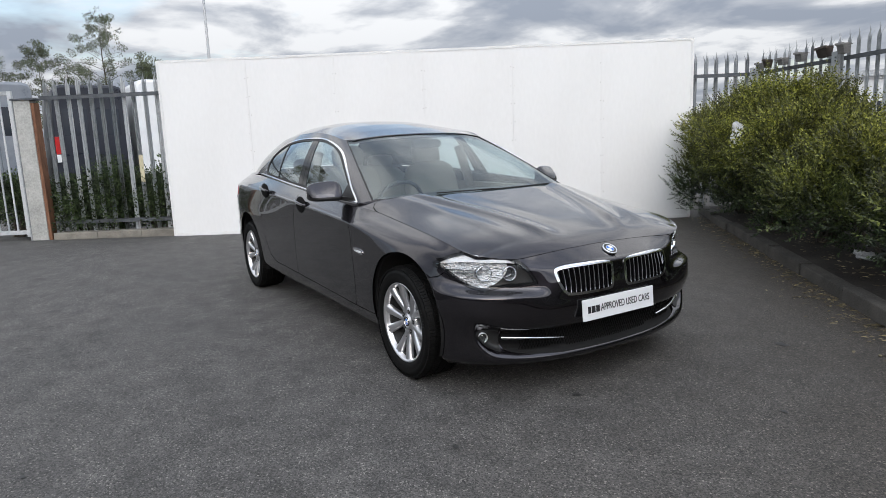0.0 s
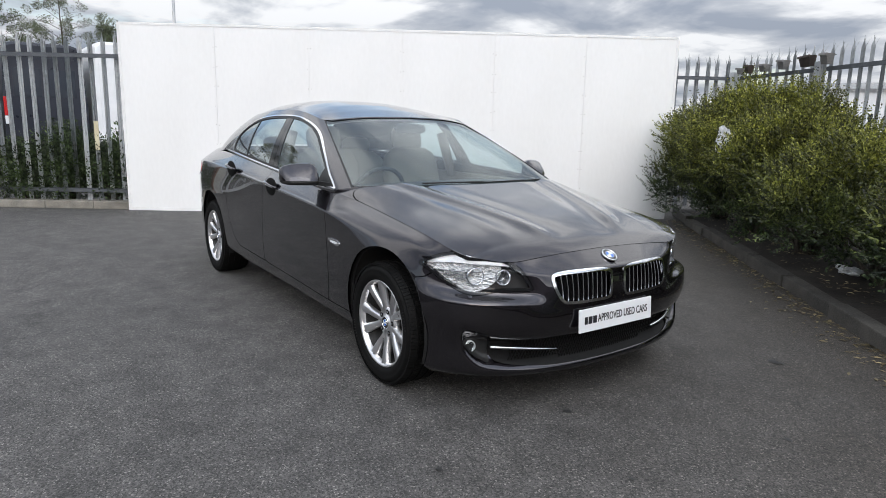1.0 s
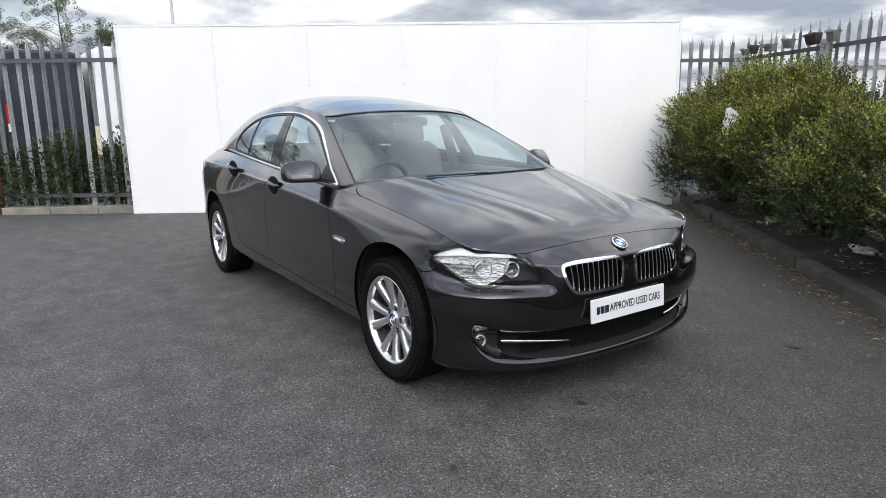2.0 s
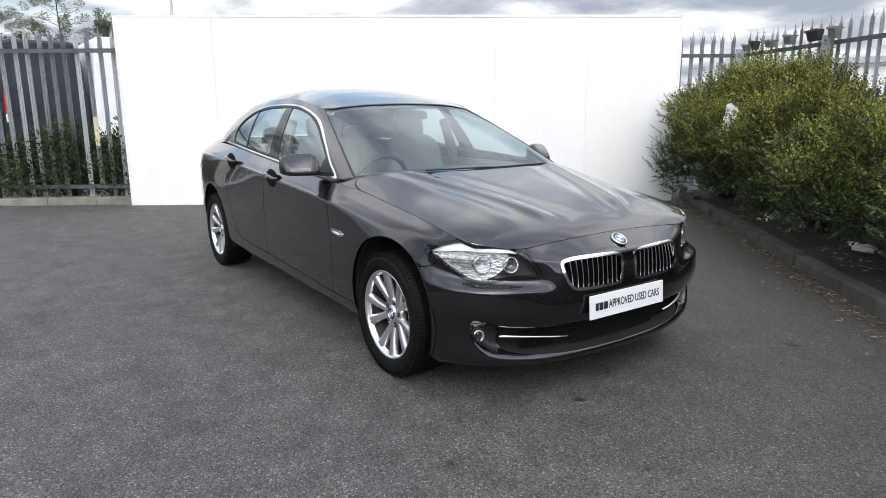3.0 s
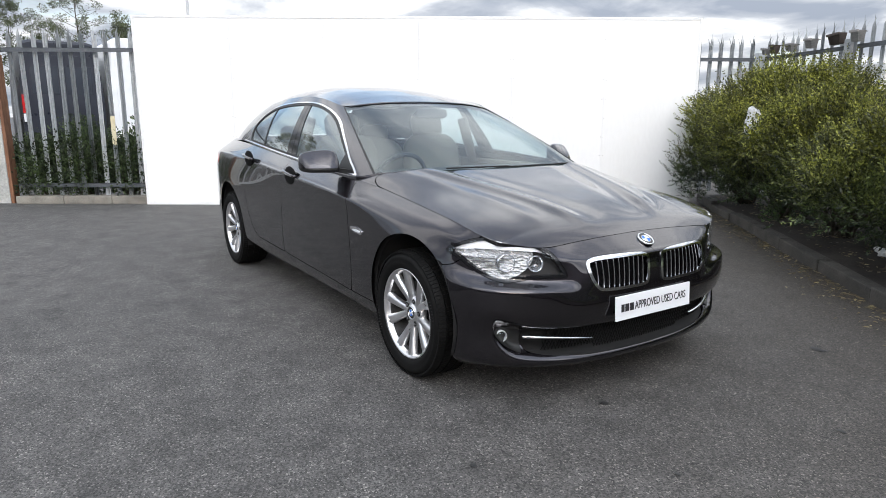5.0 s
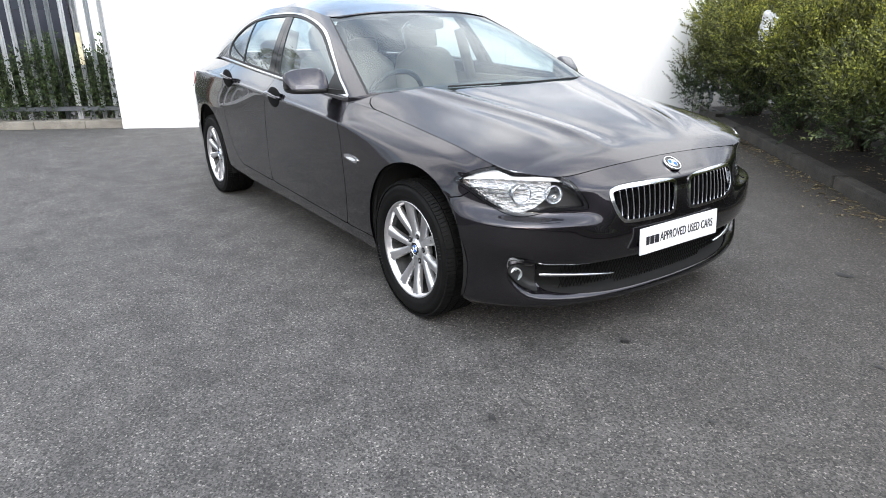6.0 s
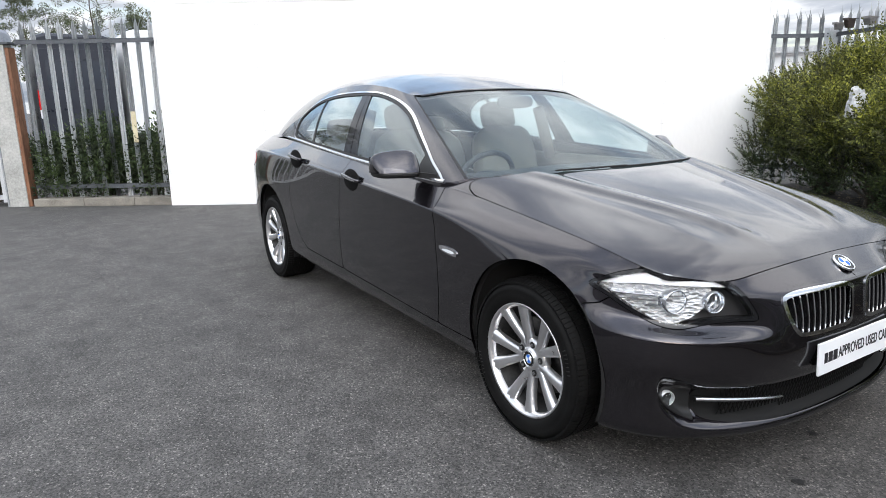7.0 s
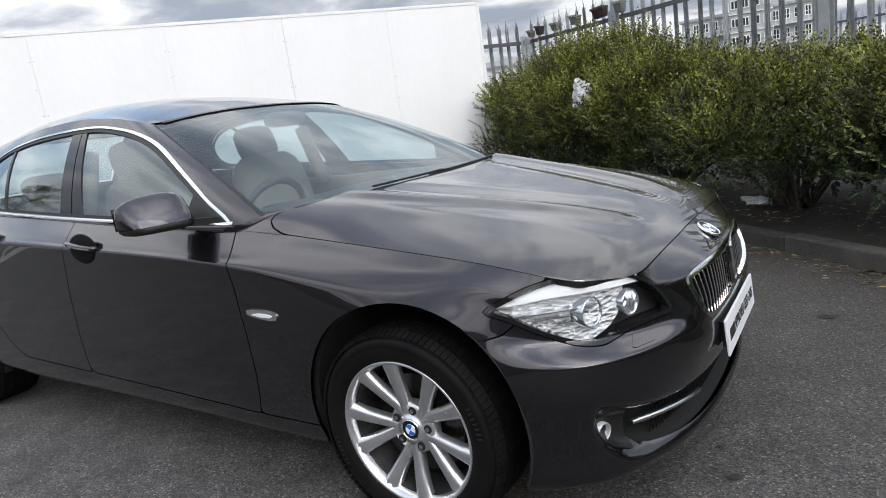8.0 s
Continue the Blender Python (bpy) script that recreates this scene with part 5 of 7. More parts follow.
def build_wheel(x, sg, spin, steer=0.0):
    """A road wheel: tyre with ribs, ten-spoke silver rim, disc, bolts and badge. Faces -y; mirrored by turning."""
    root = new("wheel")
    root.parent = car
    R = 0.327
    root.matrix_basis = pose(x, 0.80 * sg, 0.968 * R - 0.001, 0, 0, (180 if sg > 0 else 0) + steer) @ pose(0, 0, 0, 0, spin, 0) @ Matrix.Diagonal((0.968, 1, 0.968, 1))
    W = 0.1125
    bm = bmesh.new()
    lathe(bm, [(0.222, 0.09), (0.235, 0.112), (0.27, W + 0.006), (0.297, W), (0.312, W - 0.012), (0.319, W - 0.026), (0.321, W - 0.045), (0.321, -W + 0.045), (0.319, -W + 0.026), (0.311, -W + 0.012), (0.296, -W), (0.284, -W - 0.005), (0.281, -W - 0.0035), (0.266, -W - 0.006), (0.245, -W - 0.002), (0.230, -0.104), (0.222, -0.094)], 96)
    tyre = part("tyre", bm, M["rubber"], root, "black rubber tyre with grooved tread", smooth=True)
    # tread blocks: shoulder lugs and ribs standing proud
    bm = bmesh.new()
    n = 104
    for k in range(n):
        a = 2 * math.pi * k / n
        for y0, y1, skew in ((-W + 0.002, -W + 0.034, 0.25), (W - 0.034, W - 0.002, -0.25), (-0.07, -0.028, 0.4), (0.028, 0.07, -0.4), (-0.02, 0.02, 0.0)):
            da = 2 * math.pi / n * 0.86
            vs = []
            rr = [0.318, 0.327]
            edge = abs(y0) > 0.07 or abs(y1) > 0.09
            for r in rr:
                for yy in (y0, y1):
                    drop = 0.010 if (abs(yy) > 0.10) else 0.0
                    for s_ in (0, 1):
                        aa = a + s_ * da + skew * (yy - (y0 + y1) / 2)
                        vs.append(bm.verts.new(((r - drop) * math.cos(aa), yy, (r - drop) * math.sin(aa))))
            for f in ((0, 1, 3, 2), (4, 6, 7, 5), (0, 4, 5, 1), (2, 3, 7, 6), (0, 2, 6, 4), (1, 5, 7, 3)):
                bm.faces.new([vs[i] for i in f])
    tr = part("tread", bm, M["rubber"], tyre)
    tr["kind"] = "stuff"
    # raised sidewall markings as plain bars
    bm = bmesh.new()
    for a0 in (0.6, 3.7):
        for k in range(7):
            a = a0 + 0.055 * k
            add_box(bm, -0.002, 0.002, -W - 0.0066, -W - 0.004, 0.266, 0.280, m=pose(0, 0, 0, 0, math.degrees(a), 0))
    mk = part("sidewall_marking", bm, M["black"], tyre)
    mk["kind"] = "stuff"
    # rim barrel and lip
    bm = bmesh.new()
    lathe(bm, [(0.2315, -0.096), (0.2325, -0.104), (0.229, -0.108), (0.2225, -0.104), (0.216, -0.092), (0.213, -0.078)], 96)
    part("rim", bm, M["alloy"], root, smooth=True)
    bm = bmesh.new()
    lathe(bm, [(0.213, -0.078), (0.208, -0.05), (0.202, 0.02), (0.206, 0.09), (0.222, 0.10)], 96)
    part("barrel", bm, M["barrel"], root, "inner barrel in near-black that paints the shade behind the spokes", smooth=True)
    # spokes: ten tapered blades with a raised spine, gathered in pairs at the hub
    bm = bmesh.new()
    for k in range(5):
        for s_ in (-1, 1):
            ang = 2 * math.pi * k / 5 + s_ * 0.285
            prof = []
            for u, w, yf in ((0.052, 0.017, -0.066), (0.085, 0.0175, -0.070), (0.13, 0.0195, -0.080), (0.18, 0.023, -0.089), (0.218, 0.028, -0.094)):
                skew = s_ * (-0.010) * (1 - (u - 0.05) / 0.17)
                ca_, sa_ = math.cos(ang), math.sin(ang)
                row = []
                for dx, dy in ((-w, 0.028), (-w, 0.007), (-w * 0.42, -0.004), (0.0, 0.0015), (w * 0.42, -0.004), (w, 0.007), (w, 0.028)):
                    t = dx + skew
                    row.append(bm.verts.new((u * ca_ - t * sa_, yf + dy, u * sa_ + t * ca_)))
                prof.append(row)
            for p, q in zip(prof, prof[1:]):
                for i in range(6):
                    bm.faces.new((p[i], p[i + 1], q[i + 1], q[i]))
    sp_ = bm
    # split into single spokes
    part_bm = sp_
    me_all = bpy.data.meshes.new("spoke"); part_bm.normal_update(); part_bm.to_mesh(me_all); part_bm.free()
    nv = 35
    for k in range(10):
        me = bpy.data.meshes.new("spoke")
        vs = [me_all.vertices[k * nv + i].co[:] for i in range(nv)]
        fs = []
        for r in range(4):
            for i in range(6):
                fs.append((r * 7 + i, r * 7 + i + 1, (r + 1) * 7 + i + 1, (r + 1) * 7 + i))
        mesh_ob("spoke", vs, fs, M["alloy"], root, smooth=True)
    bpy.data.meshes.remove(me_all)
    # hub face; black discs paint the shade inside its bolt pockets
    bm = bmesh.new()
    lathe(bm, [(0.085, -0.035), (0.082, -0.060), (0.074, -0.068), (0.050, -0.066), (0.040, -0.070), (0.037, -0.076), (0.034, -0.076), (0.0335, -0.070), (0.0001, -0.070)], 48)
    part("hub", bm, M["alloy"], root, smooth=True)
    for k in range(5):
        a = 2 * math.pi * k / 5 + math.pi / 5
        bm = bmesh.new()
        bmesh.ops.create_cone(bm, cap_ends=True, segments=16, radius1=0.0135, radius2=0.0135, depth=0.006, matrix=pose(0.060 * math.cos(a), -0.0665, 0.060 * math.sin(a), 90))
        b = part("bolt_pocket_shade", bm, M["dark"], root)
        bm = bmesh.new()
        bmesh.ops.create_cone(bm, cap_ends=True, segments=6, radius1=0.008, radius2=0.0075, depth=0.006, matrix=pose(0.060 * math.cos(a), -0.070, 0.060 * math.sin(a), 90))
        part("bolt", bm, M["satin"], b)
    build_emblem("hub_badge", root, 0.034, pose(0, -0.074, 0))
    bm = bmesh.new()
    bmesh.ops.create_cone(bm, cap_ends=True, segments=48, radius1=0.158, radius2=0.158, depth=0.02, matrix=pose(0, -0.012, 0, 90))
    part("brake_disc", bm, M["disc"], root)
    bm = bmesh.new()
    bmesh.ops.create_cone(bm, cap_ends=True, segments=48, radius1=0.2, radius2=0.2, depth=0.01, matrix=pose(0, 0.03, 0, 90))
    part("backing_plate", bm, M["dark"], root)
    return root


# the silver rim's inner face, near black to paint shade behind the spokes
M["barrel"] = varied(mat_base("wheel_barrel_shaded", metal=0.5), (0.03, 0.03, 0.03), (0.08, 0.08, 0.08), 20, 100, 0.4, rough=(0.4, 0.6))
M["disc"] = varied(mat_base("brake_disc", metal=1.0), (0.05, 0.047, 0.045), (0.10, 0.095, 0.09), 30, 100, 0.4, rough=(0.3, 0.5))
for x, sg, spin in ((1.486, -1, 29), (-1.484, -1, 40), (1.486, 1, 20), (-1.484, 1, 60)):
    build_wheel(x, sg, spin)


# ---- front: grilles, intake, lamps, plate ----
def front_x(y, z):
    P = TUB.reshape(-1, 3)
    P = P[P[:, 0] > 1.3]
    d = (P[:, 1] - abs(y)) ** 2 + (P[:, 2] - z) ** 2
    k = np.argsort(d)[:6]
    w = 1 / (d[k] + 1e-6)
    return float((P[k, 0] * w).sum() / w.sum())


def build_kidney(sg):
    ring = panel("grille_surround", [TUBSKIN], [lambda P: P[:, 0] - 1.6, inside(KIDNEY, YZ), outside(KIDNEY, YZ, -0.014)], M["chrome"], car, side=sg, flange=0.03, offset=0.004, label="bright chrome kidney-shaped grille frame")
    # dark back and bright-edged upright bars
    y0, y1 = 0.052, 0.398
    inner = panel("grille_back", [(tubV - np.array([0.055, 0, 0]), tubF)], [lambda P: P[:, 0] - 1.5, inside(KIDNEY, YZ, 0.006)], M["dark"], ring, side=sg, flange=0)
    n = 11
    for k in range(n):
        y = y0 + (y1 - y0) * (k + 0.6) / (n + 0.2)
        zs = [z for z in np.linspace(0.50, 0.67, 60) if poly_sd(KIDNEY, np.array([[y, z]]))[0] > 0.010]
        if len(zs) < 5:
            continue
        z0, z1 = zs[0], zs[-1]
        bm = bmesh.new()
        m = 9
        sec = [(-0.004, 0.034), (-0.0022, 0.004), (0.0, 0.0), (0.0022, 0.004), (0.004, 0.034)]
        rows = []
        for j in range(m):
            z = z0 + (z1 - z0) * j / (m - 1)
            xx = front_x(y, z) - 0.010
            rows.append([bm.verts.new((xx - d, (y + w) * sg, z)) for w, d in sec])
        for p, q in zip(rows, rows[1:]):
            for i in range(len(sec) - 1):
                bm.faces.new((p[i], p[i + 1], q[i + 1], q[i]))
        bmesh.ops.recalc_face_normals(bm, faces=bm.faces)
        slat = part("slat", bm, M["gloss_black"], ring)
        bm = bmesh.new()
        rows = []
        for j in range(m):
            z = z0 + (z1 - z0) * j / (m - 1)
            xx = front_x(y, z) - 0.0085
            rows.append([bm.verts.new((xx - d, (y + w) * sg, z)) for w, d in ((-0.0018, 0.0028), (0.0, 0.0), (0.0018, 0.0028))])
        for p, q in zip(rows, rows[1:]):
            for i in range(2):
                bm.faces.new((p[i], p[i + 1], q[i + 1], q[i]))
        part("slat_edge", bm, M["slatedge"], ring)


M['slatedge'] = mat_base('dark_chrome_edge', (0.46, 0.46, 0.47), 0.2, 1.0)
for sg in (1, -1):
    build_kidney(sg)

M["lampbrow"] = mat_base("lamp_brow", (0.92, 0.93, 0.94), 0.30, 0.0)
M["meshblack"] = mat_base("matt_black_grille", (0.005, 0.005, 0.005), 0.85, Specular_IOR_Level=0.15)
M["fogbowl"] = mat_base("frosted_reflector", (0.88, 0.89, 0.9), 0.38, 0.6)
M["lampring"] = mat_base("lamp_ring", (0.75, 0.77, 0.8), 0.12, 0.9)
M["lampgrey"] = mat_base("lamp_bowl_grey", (0.075, 0.075, 0.078), 0.3, 0.3)
LOWGRILLE = curve2([(-.3, .352), (0, .352), (.3, .354), (.58, .358), (.640, .342), (.636, .280), (.59, .245), (.40, .224), (0, .218), (-.3, .218)], 4)


def build_intake():
    back = panel("lower_grille", [(tubV - np.array([0.03, 0, 0]), tubF)], [lambda P: P[:, 0] - 1.5, inside(LOWGRILLE, YZ, 0.02)], M["dark"], car, side=0, flange=0)
    # honeycomb mesh as slanting wires
    bm = bmesh.new()
    for k in range(-34, 35):
        for s_ in (-1, 1):
            y0 = k * 0.0165
            prev = None
            for j in range(7):
                z = 0.224 + 0.130 * j / 6
                y = y0 + s_ * 0.055 * (j / 6 - 0.5)
                if abs(y) > 0.57 or poly_sd(LOWGRILLE, np.array([[abs(y), z]]))[0] < 0.003:
                    prev = None
                    continue
                p = Vector((front_x(y, z) - 0.062, y, z))
                if prev is not None:
                    add_cyl(bm, prev, p, 0.0022, seg=4, caps=False)
                prev = p
    ms = part("mesh", bm, M["meshblack"], back)
    ms["kind"] = "stuff"
    for sg in (1, -1):
        # bright blade
        bm = bmesh.new()
        rows = []
        for j in range(14):
            u = j / 13
            y = 0.662 - 0.315 * u
            z = 0.322 - 0.030 * u + 0.004 * math.sin(math.pi * u)
            xx = 2.072 + 0.112 * math.sin(u * math.pi / 2) ** 0.9
            hh = 0.0095 * (1 - 0.65 * u)
            rows.append([bm.verts.new((xx - 0.018, y * sg, z - hh)), bm.verts.new((xx, y * sg, z - hh * 0.8)), bm.verts.new((xx + 0.002, y * sg, z + hh * 0.5)), bm.verts.new((xx - 0.018, y * sg, z + hh))])
        for p, q in zip(rows, rows[1:]):
            for i in range(3):
                bm.faces.new((p[i], p[i + 1], q[i + 1], q[i]))
        bmesh.ops.recalc_face_normals(bm, faces=bm.faces)
        part("intake_blade", bm, M["satin"], car, "silver trim blade in the lower intake", smooth=True)
        # fog lamp housing and lamp
        FOG = curve2([(.778, .348), (.735, .361), (.69, .364), (.668, .356), (.660, .30), (.656, .250), (.69, .258), (.738, .290)], 4)
        hs = panel("fog_lamp_housing", [TUBSKIN], [lambda P: P[:, 0] - 1.5, inside(FOG, YZ)], M["black"], car, side=sg, flange=0.02, offset=0.004)
        c = Vector((2.016, 0.735 * sg, 0.324))
        axis = Vector((0.93, 0.36 * sg, 0)).normalized()
        m = Matrix.Translation(c) @ (-axis).to_track_quat("Y", "Z").to_matrix().to_4x4()
        bm = bmesh.new()
        lathe(bm, [(0.026, 0.03), (0.026, -0.004), (0.023, -0.006), (0.023, -0.002), (0.021, 0.006), (0.015, 0.020), (0.0001, 0.028)], 28)
        lp = part("fog_lamp", bm, M["fogbowl"], hs, smooth=True)
        lp.matrix_basis = m
        bm = bmesh.new()
        bmesh.ops.create_uvsphere(bm, u_segments=20, v_segments=10, radius=0.023, matrix=Matrix.Diagonal((1, 0.35, 1, 1)) @ pose(0, 0, 0))
        ln = part("fog_lens", bm, M["lens"], hs, smooth=True)
        ln.matrix_basis = m @ pose(0, -0.004, 0)


build_intake()


def build_headlamp(sg):
    """Headlamp: clear cover, black rim, silver bowl with fluted indicator, two round projectors and a white brow."""
    root = panel("headlamp", [TUBSKIN], [lambda P: P[:, 0] - 1.4, inside(HEADLAMP, HZ), outside(HEADLAMP, HZ, -0.012)], M["gloss_black"], car, side=sg, flange=0.03, offset=0.0005, label="clear-covered headlamp with twin ringed projectors")
    cover = panel("lamp_cover", [TUBSKIN], [lambda P: P[:, 0] - 1.4, inside(HEADLAMP, HZ, -0.008)], M["lens"], root, side=sg, flange=0, offset=0.001)
    cover.visible_shadow = False
    depth = np.array([0.060, 0.045, 0.0])
    sunk = (tubV - depth * np.array([1, 1, 1]), tubF)
    panel("lamp_bowl", [sunk], [lambda P: P[:, 0] - 1.3, inside(HEADLAMP, lambda P: HZ(P + depth), 0.004)], M["lampgrey"], root, side=sg, flange=0)
    # white brow along the top
    brow = (tubV - depth * 0.12, tubF)
    BROW = curve2([(.672, .693), (.72, .718), (.78, .738), (.85, .750), (.92, .750), (1.0, .736), (1.06, .714), (1.10, .690), (1.04, .696), (.96, .702), (.88, .705), (.80, .704), (.73, .695)], 4)
    panel("light_brow", [brow], [lambda P: P[:, 0] - 1.3, inside(BROW, HZ)], M["lampbrow"], root, side=sg, flange=0.03)
    # outer reflector with flutes
    OUT = curve2([(.66, .686), (.74, .706), (.82, .713), (.93, .710), (1.02, .702), (1.03, .65), (.985, .596), (.92, .573), (.85, .586), (.77, .620), (.70, .659)], 4)
    refl = (tubV - depth * 0.5, tubF)
    panel("side_reflector", [refl], [lambda P: P[:, 0] - 1.3, inside(OUT, lambda P: HZ(P + depth * 0.5))], M["facet"], root, side=sg, flange=0.01)
    axis = Vector((0.95, 0.31 * sg, 0.0)).normalized()
    for (y, z, r) in ((0.703, 0.644, 0.041), (0.596, 0.640, 0.037)):
        xx = front_x(y, z) - 0.040
        m = Matrix.Translation((xx, y * sg, z)) @ (-axis).to_track_quat("Y", "Z").to_matrix().to_4x4()
        bm = bmesh.new()
        lathe(bm, [(r, 0.05), (r, -0.010), (r * 0.93, -0.013), (r * 0.86, -0.010), (r * 0.80, 0.01), (r * 0.62, 0.03), (r * 0.55, 0.03)], 40)
        ringo = part("projector_ring", bm, M["lampring"], root, smooth=True)
        ringo.matrix_basis = m
        bm = bmesh.new()
        bmesh.ops.create_uvsphere(bm, u_segments=28, v_segments=14, radius=r * 0.60, matrix=pose(0, 0.028, 0) @ Matrix.Diagonal((1, 0.6, 1, 1)))
        ln = part("projector_lens", bm, M["projector"], root, smooth=True)
        ln.matrix_basis = m
    for k, (z, y0, y1) in enumerate(((0.664, 0.83, 0.69), (0.648, 0.805, 0.715), (0.632, 0.775, 0.735))):   # thin bright ledges across the side reflector
        bm = bmesh.new()
        rows = []
        for u in np.linspace(0, 1, 8):
            y = y0 + (y1 - y0) * u
            xx = front_x(y, z) - 0.024
            rows.append([bm.verts.new((xx - d, (y - d * 0.8) * sg, z + e)) for d, e in ((0.0, -0.001), (0.0, 0.001), (0.02, 0.002))])
        for p, q in zip(rows, rows[1:]):
            for i in range(2):
                bm.faces.new((p[i], p[i + 1], q[i + 1], q[i]))
        part("reflector_ledge", bm, M["reflector"], root)


M["facet"] = mat_base("faceted_reflector", (0.94, 0.95, 0.96), 0.12, 0.1)
nt = M["facet"].node_tree
tc, vo, bp = nt.nodes.new("ShaderNodeTexCoord"), nt.nodes.new("ShaderNodeTexVoronoi"), nt.nodes.new("ShaderNodeBump")
mp = nt.nodes.new("ShaderNodeMapping"); mp.inputs["Scale"].default_value = (1, 1, 2.2)
vo.inputs["Scale"].default_value, bp.inputs["Strength"].default_value, bp.inputs["Distance"].default_value = 48, 1.0, 0.02
nt.links.new(tc.outputs["Object"], mp.inputs[0]); nt.links.new(mp.outputs[0], vo.inputs["Vector"]); nt.links.new(vo.outputs["Distance"], bp.inputs["Height"])
nt.links.new(bp.outputs[0], nt.nodes["Principled BSDF"].inputs["Normal"])
M["projector"] = mat_base("projector_glass", (0.05, 0.055, 0.06), 0.03, 0.0, Coat_Weight=1.0)
for sg in (1, -1):
    build_headlamp(sg)

build_emblem("bonnet_badge", car, 0.041, pose(front_x(0, 0.703) + 0.011, 0, 0.704, 0, 0, 90) @ pose(0, 0, 0, -58, 0, 0))


def text_mesh(body, size, material, parent, m, name="lettering", bold=0.0):
    cu = bpy.data.curves.new(name, "FONT")
    cu.body, cu.size, cu.align_x, cu.align_y, cu.extrude, cu.offset = body, size, "LEFT", "CENTER", 0.0006, bold
    tmp = bpy.data.objects.new(name, cu)
    scene.collection.objects.link(tmp)
    dg = bpy.context.evaluated_depsgraph_get()
    me = bpy.data.meshes.new_from_object(tmp.evaluated_get(dg))
    bpy.data.objects.remove(tmp)
    me.materials.clear(); me.materials.append(material)
    ob = new(name, me)
    ob.parent, ob.matrix_basis = parent, m
    return ob


def build_plate():
    bm = box_bm(-0.26, 0.26, -0.004, 0.004, -0.0555, 0.0555, bevel=0.003)
    p = part("number_plate", bm, M["plate"], car, "white show plate with black lettering")
    p.matrix_basis = pose(2.250, -0.022, 0.428, 0, 0, 90) @ pose(0, 0, 0, -4, 0, 0)
    # the maker's name is three plain bars
    for x0, x1 in ((-0.226, -0.206), (-0.201, -0.175), (-0.170, -0.144)):
        part("name_bar", box_bm(x0, x1, -0.0052, -0.0042, -0.0175, 0.0175), M["ink"], p)
    t = text_mesh("APPROVED USED CARS", 0.052, M["ink"], p, pose(-0.136, -0.0046, 0, 90, 0, 0), bold=0.0006)
    xs = [v.co.x for v in t.data.vertices]
    k = 0.362 / (max(xs) - min(xs))
    t.scale = (k, 1.0, 1)
    part("plate_bracket", box_bm(-0.22, 0.22, 0.004, 0.022, -0.04, 0.04), M["black"], p)


build_plate()


def build_washer_flap(sg):
    W = lambda P: np.stack([P[:, 0] - 0.5 * P[:, 1], P[:, 2]], 1)
    poly = [(1.768, .574), (1.810, .574), (1.826, .548), (1.752, .548)]
    panel("washer_flap", [TUBSKIN], [lambda P: P[:, 0] - 1.6, inside(poly, W)], M["paint"], car, side=sg, flange=0.004, offset=0.0016)


for sg in (1, -1):
    build_washer_flap(sg)


# ---- sides: handles, mirrors, side lamps ----
def build_handle(x, z, sg):
    y = 0.938
    bm = bmesh.new()
    # a matt-black bulge on the door paints the hollow cup's shade
    bmesh.ops.create_uvsphere(bm, u_segments=24, v_segments=12, radius=1.0, matrix=Matrix.Translation((x, (y - 0.004) * sg, z)) @ Matrix.Diagonal((0.098, 0.016, 0.060, 1)))
    cup = part("handle_cup_shade", bm, M["meshblack"], car, "raised black bulge painting the shaded cup behind the handle", smooth=True)
    bm = bmesh.new()
    n = 14
    rows = []
    for j in range(n):
        u = j / (n - 1)
        xx = x + 0.105 * (u - 0.5) * 2 * 0.98
        bow = 0.017 * math.sin(math.pi * u) ** 0.5 + 0.002
        zz = z + 0.012 - 0.012 * (u - 0.5) * 2
        h = 0.010 + 0.002 * math.sin(math.pi * u)
        rows.append([bm.verts.new((xx, (y + bow + d) * sg, zz + h * e)) for d, e in ((-0.012, -0.7), (0, -1), (0.009, -0.45), (0.009, 0.5), (0, 1), (-0.012, 0.7))])
    for p, q in zip(rows, rows[1:]):
        for i in range(6):
            bm.faces.new((p[i], p[(i + 1) % 6], q[(i + 1) % 6], q[i]))
    bm.faces.new(rows[0]); bm.faces.new(rows[-1])
    bmesh.ops.recalc_face_normals(bm, faces=bm.faces)
    h = part("door_handle", bm, M["paint"], car, "body-coloured pull handle with a bright strip", smooth=True)
    bm = bmesh.new()
    rows = []
    for j in range(n):
        u = j / (n - 1)
        xx = x + 0.100 * (u - 0.5) * 2 * 0.98
        bow = 0.017 * math.sin(math.pi * u) ** 0.5 + 0.002
        zz = z + 0.012 - 0.012 * (u - 0.5) * 2
        rows.append([bm.verts.new((xx, (y + bow + 0.0105) * sg, zz + e)) for e in (-0.003, 0.003)])
    for p, q in zip(rows, rows[1:]):
        bm.faces.new((p[0], p[1], q[1], q[0]))
    part("handle_strip", bm, M["chrome"], h)


for sg in (1, -1):
    build_handle(0.045, 0.884, sg)
    build_handle(-0.825, 0.948, sg)


def build_waist_strip(sg):
    a, b = int(3.9 * PG), int(8.05 * PG)
    rows = [BASE[a:b] + np.array(d) for d in ((0, 0.002, 0.016), (0, 0.009, 0.012), (0, 0.010, 0.001), (0, 0.003, -0.004))]
    panel("waist_strip", [(np.stack(rows, 1).reshape(-1, 3), grid_faces(b - a, 4))], [], M["chrome"], car, side=sg, flange=0, label="bright chrome strip under the side windows")


for sg in (1, -1):
    build_waist_strip(sg)


